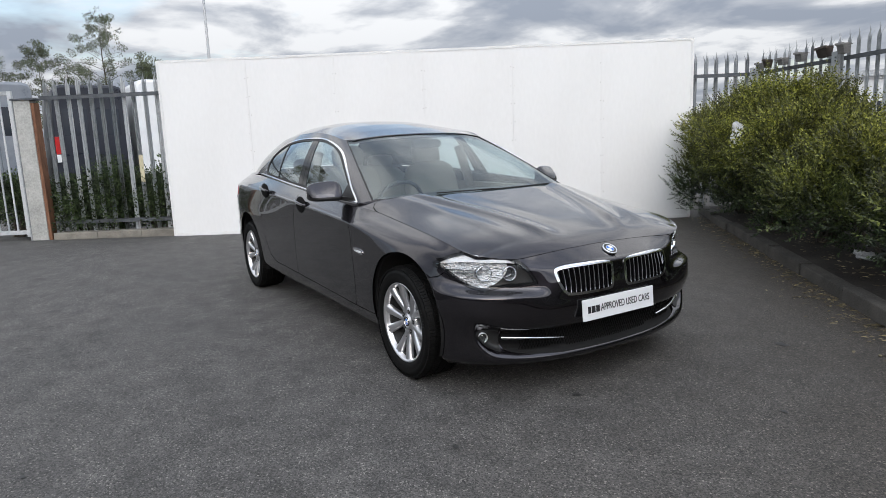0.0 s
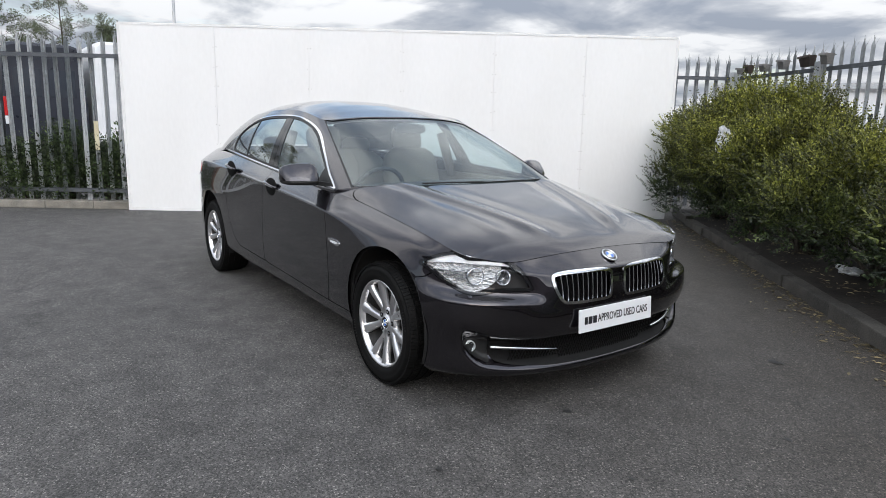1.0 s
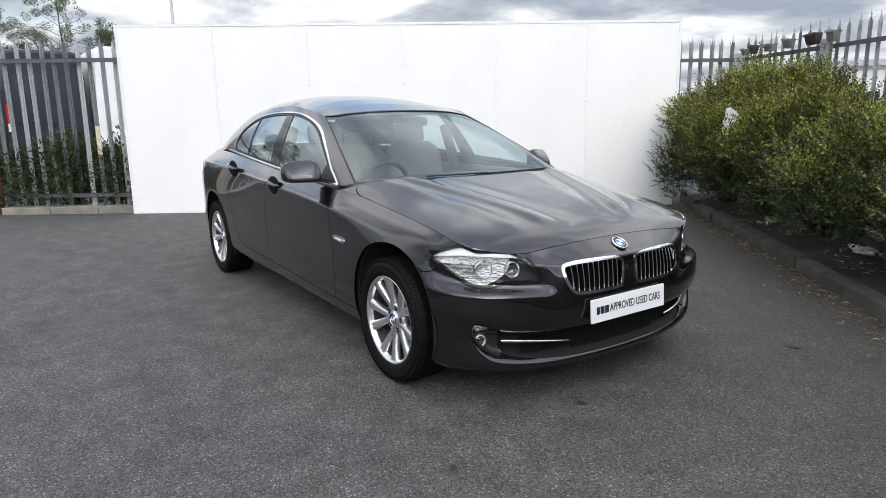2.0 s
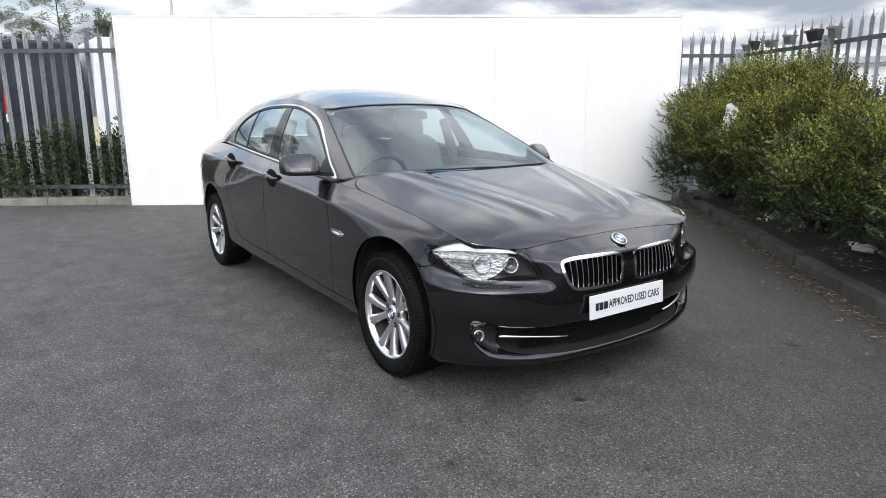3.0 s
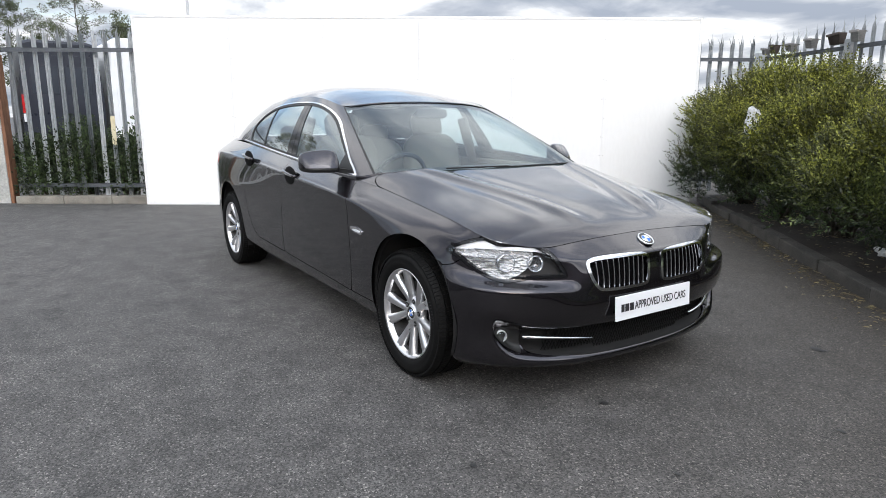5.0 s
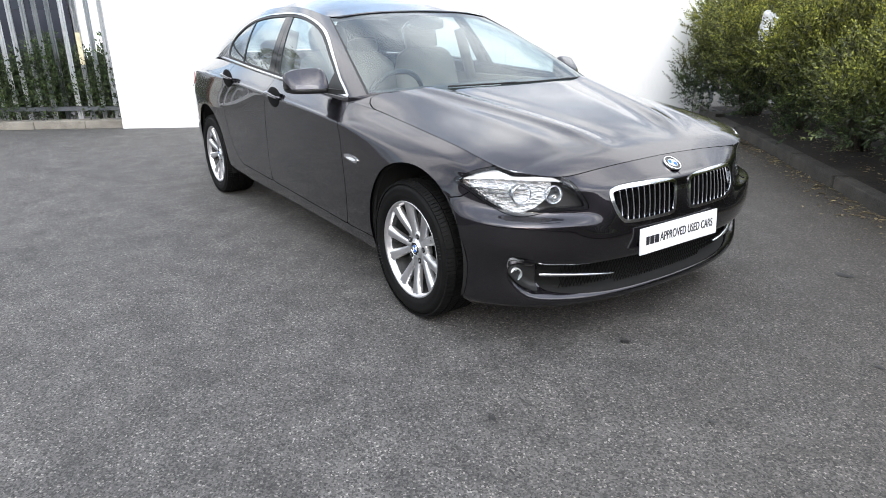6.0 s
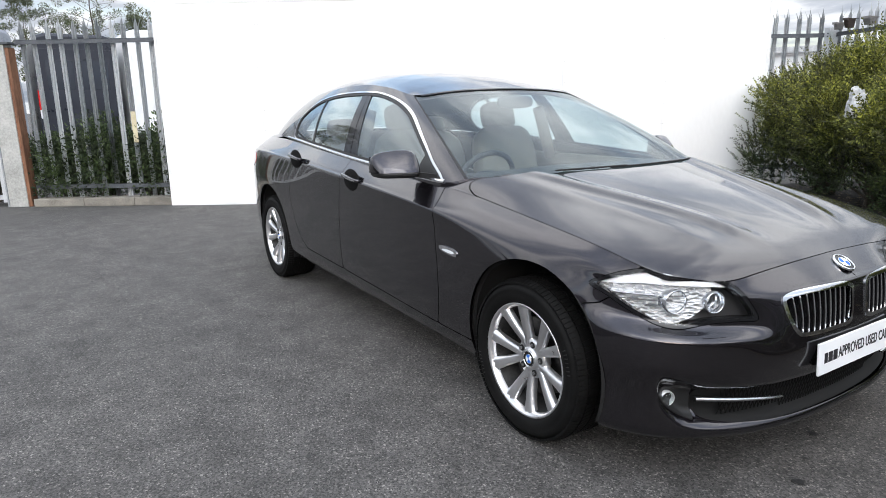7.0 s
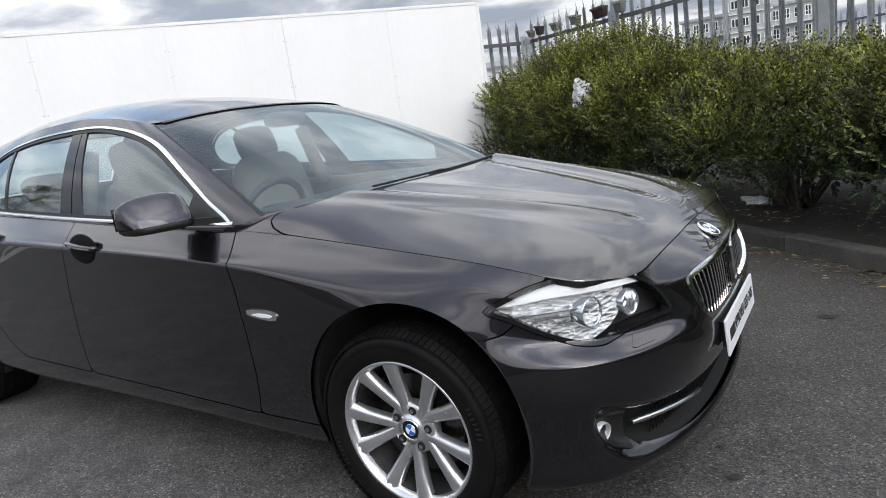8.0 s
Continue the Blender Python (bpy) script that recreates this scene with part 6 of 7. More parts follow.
def build_mirror(sg):
    """Door mirror: painted shell over a black base, arm and silvered glass."""
    inset = 0.06 if sg > 0 else 0.0     # the far one is part folded
    bm = bmesh.new()
    bmesh.ops.create_cube(bm, size=1.0)
    bmesh.ops.subdivide_edges(bm, edges=list(bm.edges), cuts=5, use_grid_fill=True)
    for v in bm.verts:
        p = v.co * 2
        q = p / max(abs(p.x), abs(p.y), abs(p.z), 1e-6)
        r = (abs(p.x) ** 4 + abs(p.y) ** 4 + abs(p.z) ** 4) ** 0.25
        s = p / max(r, 1e-6)
        u = (s.y + 1) / 2                    # 0 inner, 1 outer
        yy = 0.868 + 0.205 * u
        hz = 0.068 - 0.010 * u
        zc = 1.010 - 0.004 * u
        z = zc + s.z * hz - (0.012 * max(0, u - 0.6))
        x = 0.625 - 0.055 * u + (s.x * (0.085 if s.x > 0 else 0.025) * (1 - 0.25 * u)) * (1 - 0.25 * max(0, s.z))
        if s.x > 0:
            x -= 0.042 * s.z * s.x          # the shell leans back like the windscreen
        v.co = Vector((x, (yy - inset) * sg, z))
    bmesh.ops.recalc_face_normals(bm, faces=bm.faces)
    low = bm.copy()
    geom = lambda b: list(b.verts) + list(b.edges) + list(b.faces)
    bmesh.ops.bisect_plane(bm, geom=geom(bm), plane_co=(0, 0, 0.974), plane_no=(0, 0, -1), clear_outer=True)
    bmesh.ops.bisect_plane(low, geom=geom(low), plane_co=(0, 0, 0.972), plane_no=(0, 0, 1), clear_outer=True)
    root = part("door_mirror", bm, M["paint"], car, "body-coloured door mirror with a black lower shell", smooth=True)
    part("lower_shell", low, M["black"], root, smooth=True)
    bm = bmesh.new()
    rows = []
    for y, x0, x1, z0, z1 in ((0.90, 0.61, 0.67, 0.950, 0.978), (0.875, 0.64, 0.71, 0.946, 0.970), (0.845, 0.68, 0.79, 0.938, 0.968)):
        rows.append([bm.verts.new((a, y * sg, b)) for a, b in ((x0, z0), (x1, z0), (x1, z1), (x0, z1))])
    for p, q in zip(rows, rows[1:]):
        for i in range(4):
            bm.faces.new((p[i], p[(i + 1) % 4], q[(i + 1) % 4], q[i]))
    bm.faces.new(rows[0]); bm.faces.new(rows[-1])
    bmesh.ops.recalc_face_normals(bm, faces=bm.faces)
    part("mirror_arm", bm, M["black"], root)
    bm = bmesh.new()
    vs = [bm.verts.new((0.574 - 0.052 * u, (0.885 - inset + 0.17 * u) * sg, 1.006 + s * 0.042)) for u, s in ((0, -1), (1, -0.9), (1, 0.85), (0, 1))]
    bm.faces.new(vs)
    part("mirror_glass", bm, M["chrome"], root)
    # black sail at the window's front corner
    SAIL = [(.60, .93), (.62, 1.06), (.70, 1.03), (.85, .93)]
    green_part("mirror_sail", 3.4, 5.2, 0.0, 1.0, M["black"], car, sg, extra=[inside(SIDE_GLASS, XZ, -0.012), inside(SAIL, XZ)], offset=0.0, flange=0.004, n=60)


for sg in (1, -1):
    build_mirror(sg)


def build_side_lamp(sg):
    poly = curve2([(.945, .676), (.99, .681), (1.072, .673), (1.084, .652), (1.045, .647), (.957, .658)], 4)
    b = panel("side_repeater", [TUBSKIN], [inside(poly, XZ)], M["reflector"], car, side=sg, flange=0.01, offset=0.005, label="slim chrome-edged side indicator on the wing")
    poly2 = curve2([(.970, .667), (1.0, .670), (1.062, .665), (1.072, .658), (1.05, .655), (.98, .660)], 4)
    panel("repeater_lens", [TUBSKIN], [inside(poly2, XZ)], M["lampwhite"], b, side=sg, flange=0.003, offset=0.0065)


for sg in (1, -1):
    build_side_lamp(sg)


# ---- rear ----
def build_tail(sg):
    T = curve2([(-1.83, .885), (-1.90, .935), (-2.1, .955), (-2.6, .955), (-2.6, .80), (-2.2, .80), (-1.95, .83)], 4)
    panel("tail_lamp", [TUBSKIN], [inside(T, XZ), lambda P: P[:, 1] - 0.30, lambda P: -1.6 - P[:, 0]], M["red"], car, side=sg, flange=0.01, offset=0.003)


for sg in (1, -1):
    build_tail(sg)
bm = bmesh.new()
add_box(bm, -2.532, -2.520, -0.26, 0.26, 0.66, 0.77, bevel=0.003)
part("number_plate", bm, M["plate"], car, "blank white rear plate")
for sg in (1, -1):
    bm = bmesh.new()
    add_cyl(bm, (-2.40, 0.52 * sg, 0.30), (-2.53, 0.52 * sg, 0.30), 0.035, seg=20)
    part("exhaust_pipe", bm, M["satin"], car)
build_emblem("boot_badge", car, 0.038, pose(-2.475, 0, 0.90, 0, 0, -90))
bm = bmesh.new()      # roof aerial fin
rows = []
for u in np.linspace(0, 1, 7):
    x, w, h = -1.07 - 0.16 * u, 0.026 * (0.35 + 0.65 * u), 0.045 * (u ** 0.8)
    rows.append([bm.verts.new((x, -w, 1.425 - 0.02 * u)), bm.verts.new((x - 0.012, -w * 0.3, 1.434 + h - 0.02 * u)), bm.verts.new((x - 0.012, w * 0.3, 1.434 + h - 0.02 * u)), bm.verts.new((x, w, 1.425 - 0.02 * u))])
for p, q in zip(rows, rows[1:]):
    for i in range(3):
        bm.faces.new((p[i], p[i + 1], q[i + 1], q[i]))
bm.faces.new(rows[-1])
bmesh.ops.recalc_face_normals(bm, faces=bm.faces)
part("aerial_fin", bm, M["paint"], car, smooth=True)


# ---- wipers ----
def build_wiper(pts, name="wiper"):
    bm = bmesh.new()
    for p, q in zip(pts, pts[1:]):
        add_cyl(bm, p, q, 0.0045, 0.004, seg=6)
    part(name, bm, M["black"], car)


def screen_foot(y, up=0.016):
    n = int(2.9 * PG)
    return (float(np.interp(abs(y), BASE[:n, 1], BASE[:n, 0])) - 0.012, y, float(np.interp(abs(y), BASE[:n, 1], BASE[:n, 2])) + up)


build_wiper([screen_foot(y, 0.008) for y in (0.62, 0.48, 0.34, 0.2, 0.05, -0.1)])
build_wiper([screen_foot(y, 0.012) for y in (0.0, -0.15, -0.3, -0.42)])


# ---- cabin ----
def cushion(bm, c, size, r=0.35, m=None, sub=4):
    bmesh.ops.create_cube(bm, size=1.0)
    bmesh.ops.subdivide_edges(bm, edges=list(bm.edges), cuts=sub, use_grid_fill=True)
    for v in bm.verts:
        p = v.co * 2
        rr = (abs(p.x) ** 4 + abs(p.y) ** 4 + abs(p.z) ** 4) ** 0.25
        s = p / max(rr, 1e-6)
        v.co = Vector((s.x * size[0] / 2, s.y * size[1] / 2, s.z * size[2] / 2))
    bmesh.ops.transform(bm, matrix=Matrix.Translation(c) @ (m or Matrix()), verts=list(bm.verts))
    return bm


def build_seat(x, y, back_tilt=-14):
    s = part("seat", cushion(bmesh.new(), (x, y, 0.52), (0.54, 0.52, 0.20)), M["leather"], car, "beige leather seat", smooth=True)
    tilt = pose(0, 0, 0, 0, back_tilt, 0)
    part("backrest", cushion(bmesh.new(), (x - 0.30, y, 0.83), (0.16, 0.50, 0.62), m=tilt), M["leather"], s, smooth=True)
    part("headrest", cushion(bmesh.new(), (x - 0.405, y, 1.195), (0.10, 0.26, 0.19), m=tilt), M["leather"], s, smooth=True)
    bm = bmesh.new()
    for d in (-0.06, 0.06):
        add_cyl(bm, (x - 0.365, y + d, 1.06), (x - 0.395, y + d, 1.16), 0.006, seg=8)
    part("headrest_posts", bm, M["satin"], s)


build_seat(0.05, -0.37)
build_seat(0.05, 0.37)
s = part("rear_bench", cushion(bmesh.new(), (-0.85, 0, 0.52), (0.52, 1.30, 0.22)), M["leather"], car, "beige leather rear bench", smooth=True)
part("bench_back", cushion(bmesh.new(), (-1.17, 0, 0.82), (0.18, 1.28, 0.56), m=pose(0, 0, 0, 0, -18, 0)), M["leather"], s, smooth=True)
for y in (-0.38, 0.38):
    part("headrest", cushion(bmesh.new(), (-1.28, y, 1.12), (0.10, 0.26, 0.13), m=pose(0, 0, 0, 0, -18, 0)), M["leather"], s, smooth=True)
part("parcel_shelf", box_bm(-1.93, -1.27, -0.62, 0.62, 1.00, 1.02), M["trim"], car)
# dashboard, console, door linings
bm = bmesh.new()
rows = []
for x, z in ((1.06, .928), (0.98, .952), (0.80, .958), (0.68, .945), (0.60, .88), (0.58, .78), (0.66, .60)):
    rows.append([bm.verts.new((x - 0.05 * abs(v) ** 2, 0.67 * v, z + 0.006 * math.cos(v * 3))) for v in np.linspace(-1, 1, 21)])
for p, q in zip(rows, rows[1:]):
    for i in range(20):
        bm.faces.new((p[i], p[i + 1], q[i + 1], q[i]))
bmesh.ops.recalc_face_normals(bm, faces=bm.faces)
part("dashboard", bm, M["trim"], car, smooth=True)
part("centre_console", box_bm(-0.45, 0.66, -0.10, 0.10, 0.40, 0.70, bevel=0.02), M["trim"], car)
for sg in (1, -1):
    part("door_lining", box_bm(-1.0, 0.85, 0.80 * sg - 0.02, 0.80 * sg + 0.02, 0.30, 0.93, bevel=0.01), M["leather"], car)
    bm = bmesh.new()
    add_cyl(bm, (-0.24, 0.76 * sg, 0.9), (-0.26, 0.655 * sg, 1.25), 0.04, seg=10)
    part("pillar_lining", bm, M["leather"], car, smooth=True)
part("cabin_floor", box_bm(-1.3, 1.0, -0.82, 0.82, 0.28, 0.30), M["trim"], car)
part("bulkhead", box_bm(0.96, 1.0, -0.66, 0.66, 0.28, 0.90), M["trim"], car)
# headlining just under the roof
vb = ROOF[0] * np.array([0.97, 0.96, 1]) - np.array([0, 0, 0.028])
M["lining"] = varied(mat_base("headlining_cloth", rough=0.9), (0.40, 0.38, 0.35), (0.48, 0.46, 0.43), 20, 200, 0.5)
panel("headlining", [(vb, ROOF[1])], [], M["lining"], car, side=0, flange=0)
# steering wheel, right-hand drive
bm = bmesh.new()
SWM = pose(0.50, -0.37, 0.86, 0, -66, 0)
ring = []
for a in np.linspace(0, 2 * math.pi, 40, endpoint=False):
    c = Vector((0.185 * math.cos(a), 0.185 * math.sin(a), 0))
    d = c.normalized()
    ring.append([bm.verts.new(c + d * 0.015 * math.cos(b) + Vector((0, 0, 0.015 * math.sin(b)))) for b in np.linspace(0, 2 * math.pi, 8, endpoint=False)])
for p, q in zip(ring, ring[1:] + ring[:1]):
    for i in range(8):
        bm.faces.new((p[i], p[(i + 1) % 8], q[(i + 1) % 8], q[i]))
sw = part("steering_wheel", bm, M["trim"], car, "black three-spoke steering wheel", smooth=True)
sw.matrix_basis = SWM
part("hub_pad", cushion(bmesh.new(), (0, 0, 0), (0.15, 0.17, 0.05)), M["trim"], sw, smooth=True)
part("spoke", box_bm(-0.02, 0.02, -0.18, 0.18, -0.01, 0.01, bevel=0.004), M["trim"], sw)
part("spoke", box_bm(-0.18, -0.02, -0.02, 0.02, -0.01, 0.01, bevel=0.004), M["trim"], sw)
part("rear_view_mirror", cushion(bmesh.new(), (0.30, 0.0, 1.285), (0.035, 0.25, 0.07)), M["trim"], car, smooth=True)

# ---- beyond the fences ----
M["navy"] = varied(mat_base("navy_van_paint", rough=0.3), (0.012, 0.014, 0.022), (0.022, 0.025, 0.036), 2, 40, 0.2, rough=(0.2, 0.4))
M["vanwhite"] = varied(mat_base("white_van_paint", rough=0.3), (0.72, 0.73, 0.74), (0.82, 0.83, 0.84), 2, 40, 0.2, rough=(0.25, 0.4))
M["vangrey"] = varied(mat_base("grey_van_paint", rough=0.3), (0.16, 0.18, 0.21), (0.24, 0.26, 0.29), 2, 40, 0.2, rough=(0.2, 0.4))
M["stucco"] = varied(mat_base("pale_stucco", rough=0.8), (0.34, 0.35, 0.34), (0.46, 0.47, 0.46), 0.4, 6, 0.3)
M["cladding"] = varied(mat_base("white_cladding", rough=0.5), (0.66, 0.67, 0.68), (0.78, 0.79, 0.80), 0.5, 8, 0.3)
M["winglass"] = mat_base("building_glass", (0.03, 0.035, 0.045), 0.06)


def build_van(m, body, label, height=3.3, width=2.02, length=5.6, window=True, lamps=(-1, 1)):
    """High-roofed panel van, rear face at x 0 towards +x, lengthwise along -x."""
    root = empty("van", m)
    tagged(root, label, "van")
    bm = bmesh.new()
    secs = []
    for x, k in ((0.0, 0.965), (-0.06, 0.99), (-0.3, 1.0), (-length + 1.6, 1.0), (-length + 1.2, 0.99), (-length + 0.55, 0.72), (-length + 0.1, 0.42), (-length, 0.36)):
        h = 0.42 + (height - 0.42) * (k if x < -1 else k)
        w = width / 2 * (1.0 if x > -length + 0.6 else 0.94)
        top = w * 0.90 if k > 0.6 else w
        prof = [(-w * 0.97, 0.42), (-w, 0.75), (-w, h * 0.52), (-top - (w - top) * 0.5, h * 0.80), (-top, h - 0.16), (-top + 0.07, h - 0.05), (-top + 0.22, h), (top - 0.22, h), (top - 0.07, h - 0.05), (top, h - 0.16), (top + (w - top) * 0.5, h * 0.80), (w, h * 0.52), (w, 0.75), (w * 0.97, 0.42)]
        secs.append([bm.verts.new((x, y, z)) for y, z in prof])
    for p, q in zip(secs, secs[1:]):
        for i in range(len(p)):
            bm.faces.new((p[i], p[(i + 1) % len(p)], q[(i + 1) % len(p)], q[i]))
    bm.faces.new(secs[0]); bm.faces.new(secs[-1])
    bmesh.ops.recalc_face_normals(bm, faces=bm.faces)
    part("body", bm, body, root)
    part("rear_bumper", box_bm(0.0, 0.10, -width / 2 * 0.96, width / 2 * 0.96, 0.42, 0.66, bevel=0.03), M["black"], root)
    for s_ in (-1, 1):
        d = part("rear_door", box_bm(0.012, 0.03, min(0.01 * s_, 0.86 * s_), max(0.01 * s_, 0.86 * s_), 0.72, height - 0.42, bevel=0.008), body, root)
        if window:
            part("door_window", box_bm(0.032, 0.038, min(0.10 * s_, 0.74 * s_), max(0.10 * s_, 0.74 * s_), height * 0.56, height - 0.72, bevel=0.002), M["winglass"], d)
        if s_ in lamps:
            part("tail_lamp", box_bm(0.012, 0.05, s_ * 0.945 - 0.06, s_ * 0.945 + 0.06, 1.35, 1.85, bevel=0.01), M["red"], root)
            part("reverse_lamp", box_bm(0.012, 0.048, s_ * 0.945 - 0.055, s_ * 0.945 + 0.055, 1.12, 1.34, bevel=0.01), M["lampwhite"], root)
        for x in (-0.95, -length + 1.0):
            bm = bmesh.new()
            add_cyl(bm, (x, s_ * (width / 2 - 0.24), 0.34), (x, s_ * (width / 2 - 0.01), 0.34), 0.34, seg=24)
            w_ = part("wheel", bm, M["rubber"], root)
            bm = bmesh.new()
            add_cyl(bm, (x, s_ * (width / 2 - 0.02), 0.34), (x, s_ * (width / 2 + 0.004), 0.34), 0.20, seg=20)
            part("hubcap", bm, M["alloy"], w_)
    return root


build_van(pose(-17.0, -1.13, 0, 0, 0, 3), M["navy"], "navy blue high-roofed panel van parked beyond the fence", height=3.33, lamps=(-1,))
build_van(pose(-16.9, 1.06, 0, 0, 0, 3), M["vanwhite"], "white high-roofed panel van parked beyond the fence", height=3.50, window=False, lamps=())
build_van(pose(-17.2, -3.45, 0, 0, 0, 3), M["vangrey"], "grey-blue panel van parked beyond the fence", height=3.42, lamps=())


def build_tree(seed, pos, h, r, leaves=9000, low=0.35, size=0.085, label="slender young tree with a thin airy crown"):
    rnd = random.Random(seed)
    root = empty("tree", pose(*pos))
    tagged(root, label, "tree")
    bm = bmesh.new()
    prev, tips = Vector((0, 0, 0)), []
    n = 9
    for k in range(1, n + 1):
        c = Vector((rnd.uniform(-0.08, 0.08), rnd.uniform(-0.08, 0.08), h * 0.96 * k / n))
        add_cyl(bm, prev, c, 0.012 * h * (1.03 - (k - 1) / n), 0.012 * h * (1.03 - k / n), seg=8, caps=False)
        prev = c
    part("trunk", bm, M["bark"], root)
    bm = bmesh.new()
    cents = []
    for k in range(34):
        z = h * (low + (0.98 - low) * (k / 33) ** 0.9)
        a = k * 2.4 + rnd.uniform(-0.4, 0.4)
        reach = r * (math.sin(math.pi * (0.20 + 0.78 * (z / h - low) / (1 - low))) ** 0.8) * rnd.uniform(0.6, 1.1)
        tip = Vector((math.cos(a) * reach, math.sin(a) * reach, z + 0.35 * reach))
        b0 = Vector((0, 0, z))
        mid_ = b0.lerp(tip, 0.5) + Vector((0, 0, 0.08 * reach))
        add_cyl(bm, b0, mid_, 0.0045 * h * (1.1 - z / h), 0.003 * h * (1.1 - z / h), seg=5, caps=False)
        add_cyl(bm, mid_, tip, 0.003 * h * (1.1 - z / h), 0.001 * h * (1.2 - z / h), seg=5, caps=False)
        for u in (0.45, 0.7, 0.9, 1.05):
            c = b0.lerp(tip, u) + Vector((rnd.gauss(0, 0.22), rnd.gauss(0, 0.22), rnd.gauss(0.05, 0.26)))
            s = rnd.uniform(0.10, 0.30) * (0.6 + 0.25 * r)
            cents.append((tuple(c), (s, s, s * 0.8)))
    part("limb", bm, M["bark"], root)["kind"] = "stuff"
    vs, fs = leaf_cloud(rnd, cents, leaves, size, up=0.0)
    part_ = mesh_ob("crown", vs, fs, M["leaf_tree"], root)
    part_["kind"] = "stuff"


build_tree(51, (-40.3, 1.35, 0), 9.6, 1.9)
build_tree(52, (-40.5, -1.95, 0), 7.6, 1.6, leaves=10500)
build_tree(53, (-42.0, -4.4, 0), 6.9, 1.5, leaves=8500)
build_tree(54, (-37.0, 3.3, 0), 6.5, 1.3, leaves=7500)
build_tree(55, (-41.0, 3.9, 0), 6.6, 1.5, leaves=8500)
build_tree(56, (-43.0, 0.0, 0), 6.7, 1.6, leaves=8500)
build_tree(57, (-46.0, -8.5, 0), 7.5, 2.0, leaves=9500)
build_tree(59, (-24.0, -8.2, 0), 9.5, 2.4, leaves=12000)
build_tree(58, (-44.0, 8.0, 0), 6.0, 1.8, leaves=8500)


def build_lamp_post():
    root = empty("lamp_post", pose(-34.5, 6.3, 0))
    tagged(root, "tall thin grey steel lamp post beyond the yard", "lamp post")
    bm = bmesh.new()
    add_cyl(bm, (0, 0, 0), (0, 0, 12.5), 0.11, 0.055, seg=12)
    part("pole", bm, M["galv"], root)
    bm = bmesh.new()
    add_cyl(bm, (0, 0, 12.4), (0, 1.3, 12.9), 0.04, 0.035, seg=8)
    part("arm", bm, M["galv"], root)
    part("lamp_head", box_bm(-0.14, 0.14, 1.2, 1.9, 12.85, 13.0, bevel=0.04), M["galv"], root)


build_lamp_post()


def build_block(m, w, h, floors, bays, label, wall, depth=9.0, name="apartment_building", win=(0.62, 0.55), rail_every=0):
    """A building with its front at y 0 facing -y, x from 0 to w; each window a frame and a pane let into the wall."""
    root = empty(name, m)
    tagged(root, label, "building")
    part("wall", box_bm(0, w, 0.12, depth, 0, h), wall, root)
    fh, bw = h / floors, w / bays
    for f in range(floors):
        z0 = f * fh + fh * (1 - win[1]) * 0.55
        z1 = z0 + fh * win[1]
        for b in range(bays):
            x0 = b * bw + bw * (1 - win[0]) / 2
            x1 = x0 + bw * win[0]
            bm = bmesh.new()
            t = 0.09
            for a in ((x0, x1, z0, z0 + t), (x0, x1, z1 - t, z1), (x0, x0 + t, z0 + t, z1 - t), (x1 - t, x1, z0 + t, z1 - t), ((x0 + x1) / 2 - t / 2, (x0 + x1) / 2 + t / 2, z0 + t, z1 - t)):
                add_box(bm, a[0], a[1], 0.03, 0.12, a[2], a[3])
            wn_ = part("window", bm, M["vanwhite"], root)
            part("pane", box_bm(x0 + t, x1 - t, 0.085, 0.115, z0 + t, z1 - t), M["winglass"], wn_)
        part("floor_band", box_bm(-0.05, w + 0.05, -0.04, 0.125, f * fh + fh * 0.97, f * fh + fh * 1.02), M["cladding"], root)
        if rail_every and f:
            bm = box_bm(0, w, -0.9, -0.86, f * fh + 0.95, f * fh + 1.0)
            add_box(bm, 0, w, -0.9, 0.12, f * fh - 0.1, f * fh)
            for b in range(bays * 2 + 1):
                add_box(bm, b * bw / 2 - 0.02, b * bw / 2 + 0.02, -0.9, -0.86, f * fh, f * fh + 0.95)
            part("balcony", bm, M["cladding"], root)
    part("roof", box_bm(-0.25, w + 0.25, -0.2, depth + 0.2, h, h + 0.3), M["galv"], root)
    return root


build_block(pose(-16.5, 86.5, 0, 0, 0, 4), 14.5, 8.6, 4, 13, "pale multi-storey block of flats with white windows", M["stucco"], rail_every=1)
build_block(pose(-10.6, 84.5, 0, 0, 0, 4), 4.6, 12.5, 6, 4, "taller pale stair tower with banded windows", M["stucco"], depth=6, name="stair_tower", win=(0.7, 0.5))
build_block(pose(-17.5, 31.6, 0, 0, 0, 25), 12.0, 3.7, 1, 9, "white single-storey cabin with a row of windows", M["cladding"], depth=5, name="site_cabin", win=(0.5, 0.3))

# verge beyond the right fence and a far fence across the road
g = mesh_ob("grass_verge", [(0, 0, 0.006), (16, 0, 0.006), (16, -6, 0.006), (0, -6, 0.006)], [(0, 3, 2, 1)], M["grass"])
g.matrix_basis = KERB @ pose(-4, 3.4, 0) @ Matrix.Diagonal((1, -1, 1, 1))
tagged(g, "strip of rough grass beyond the palisade fence", "grass verge", kind="structure")
palisade("fence_far", pose(1.5, 18.5, 0, 0, 0, -6), 13.0, "far grey palisade fence across the road", posts=(0.1, 3.0, 5.9, 8.8, 11.7), start=0.1)


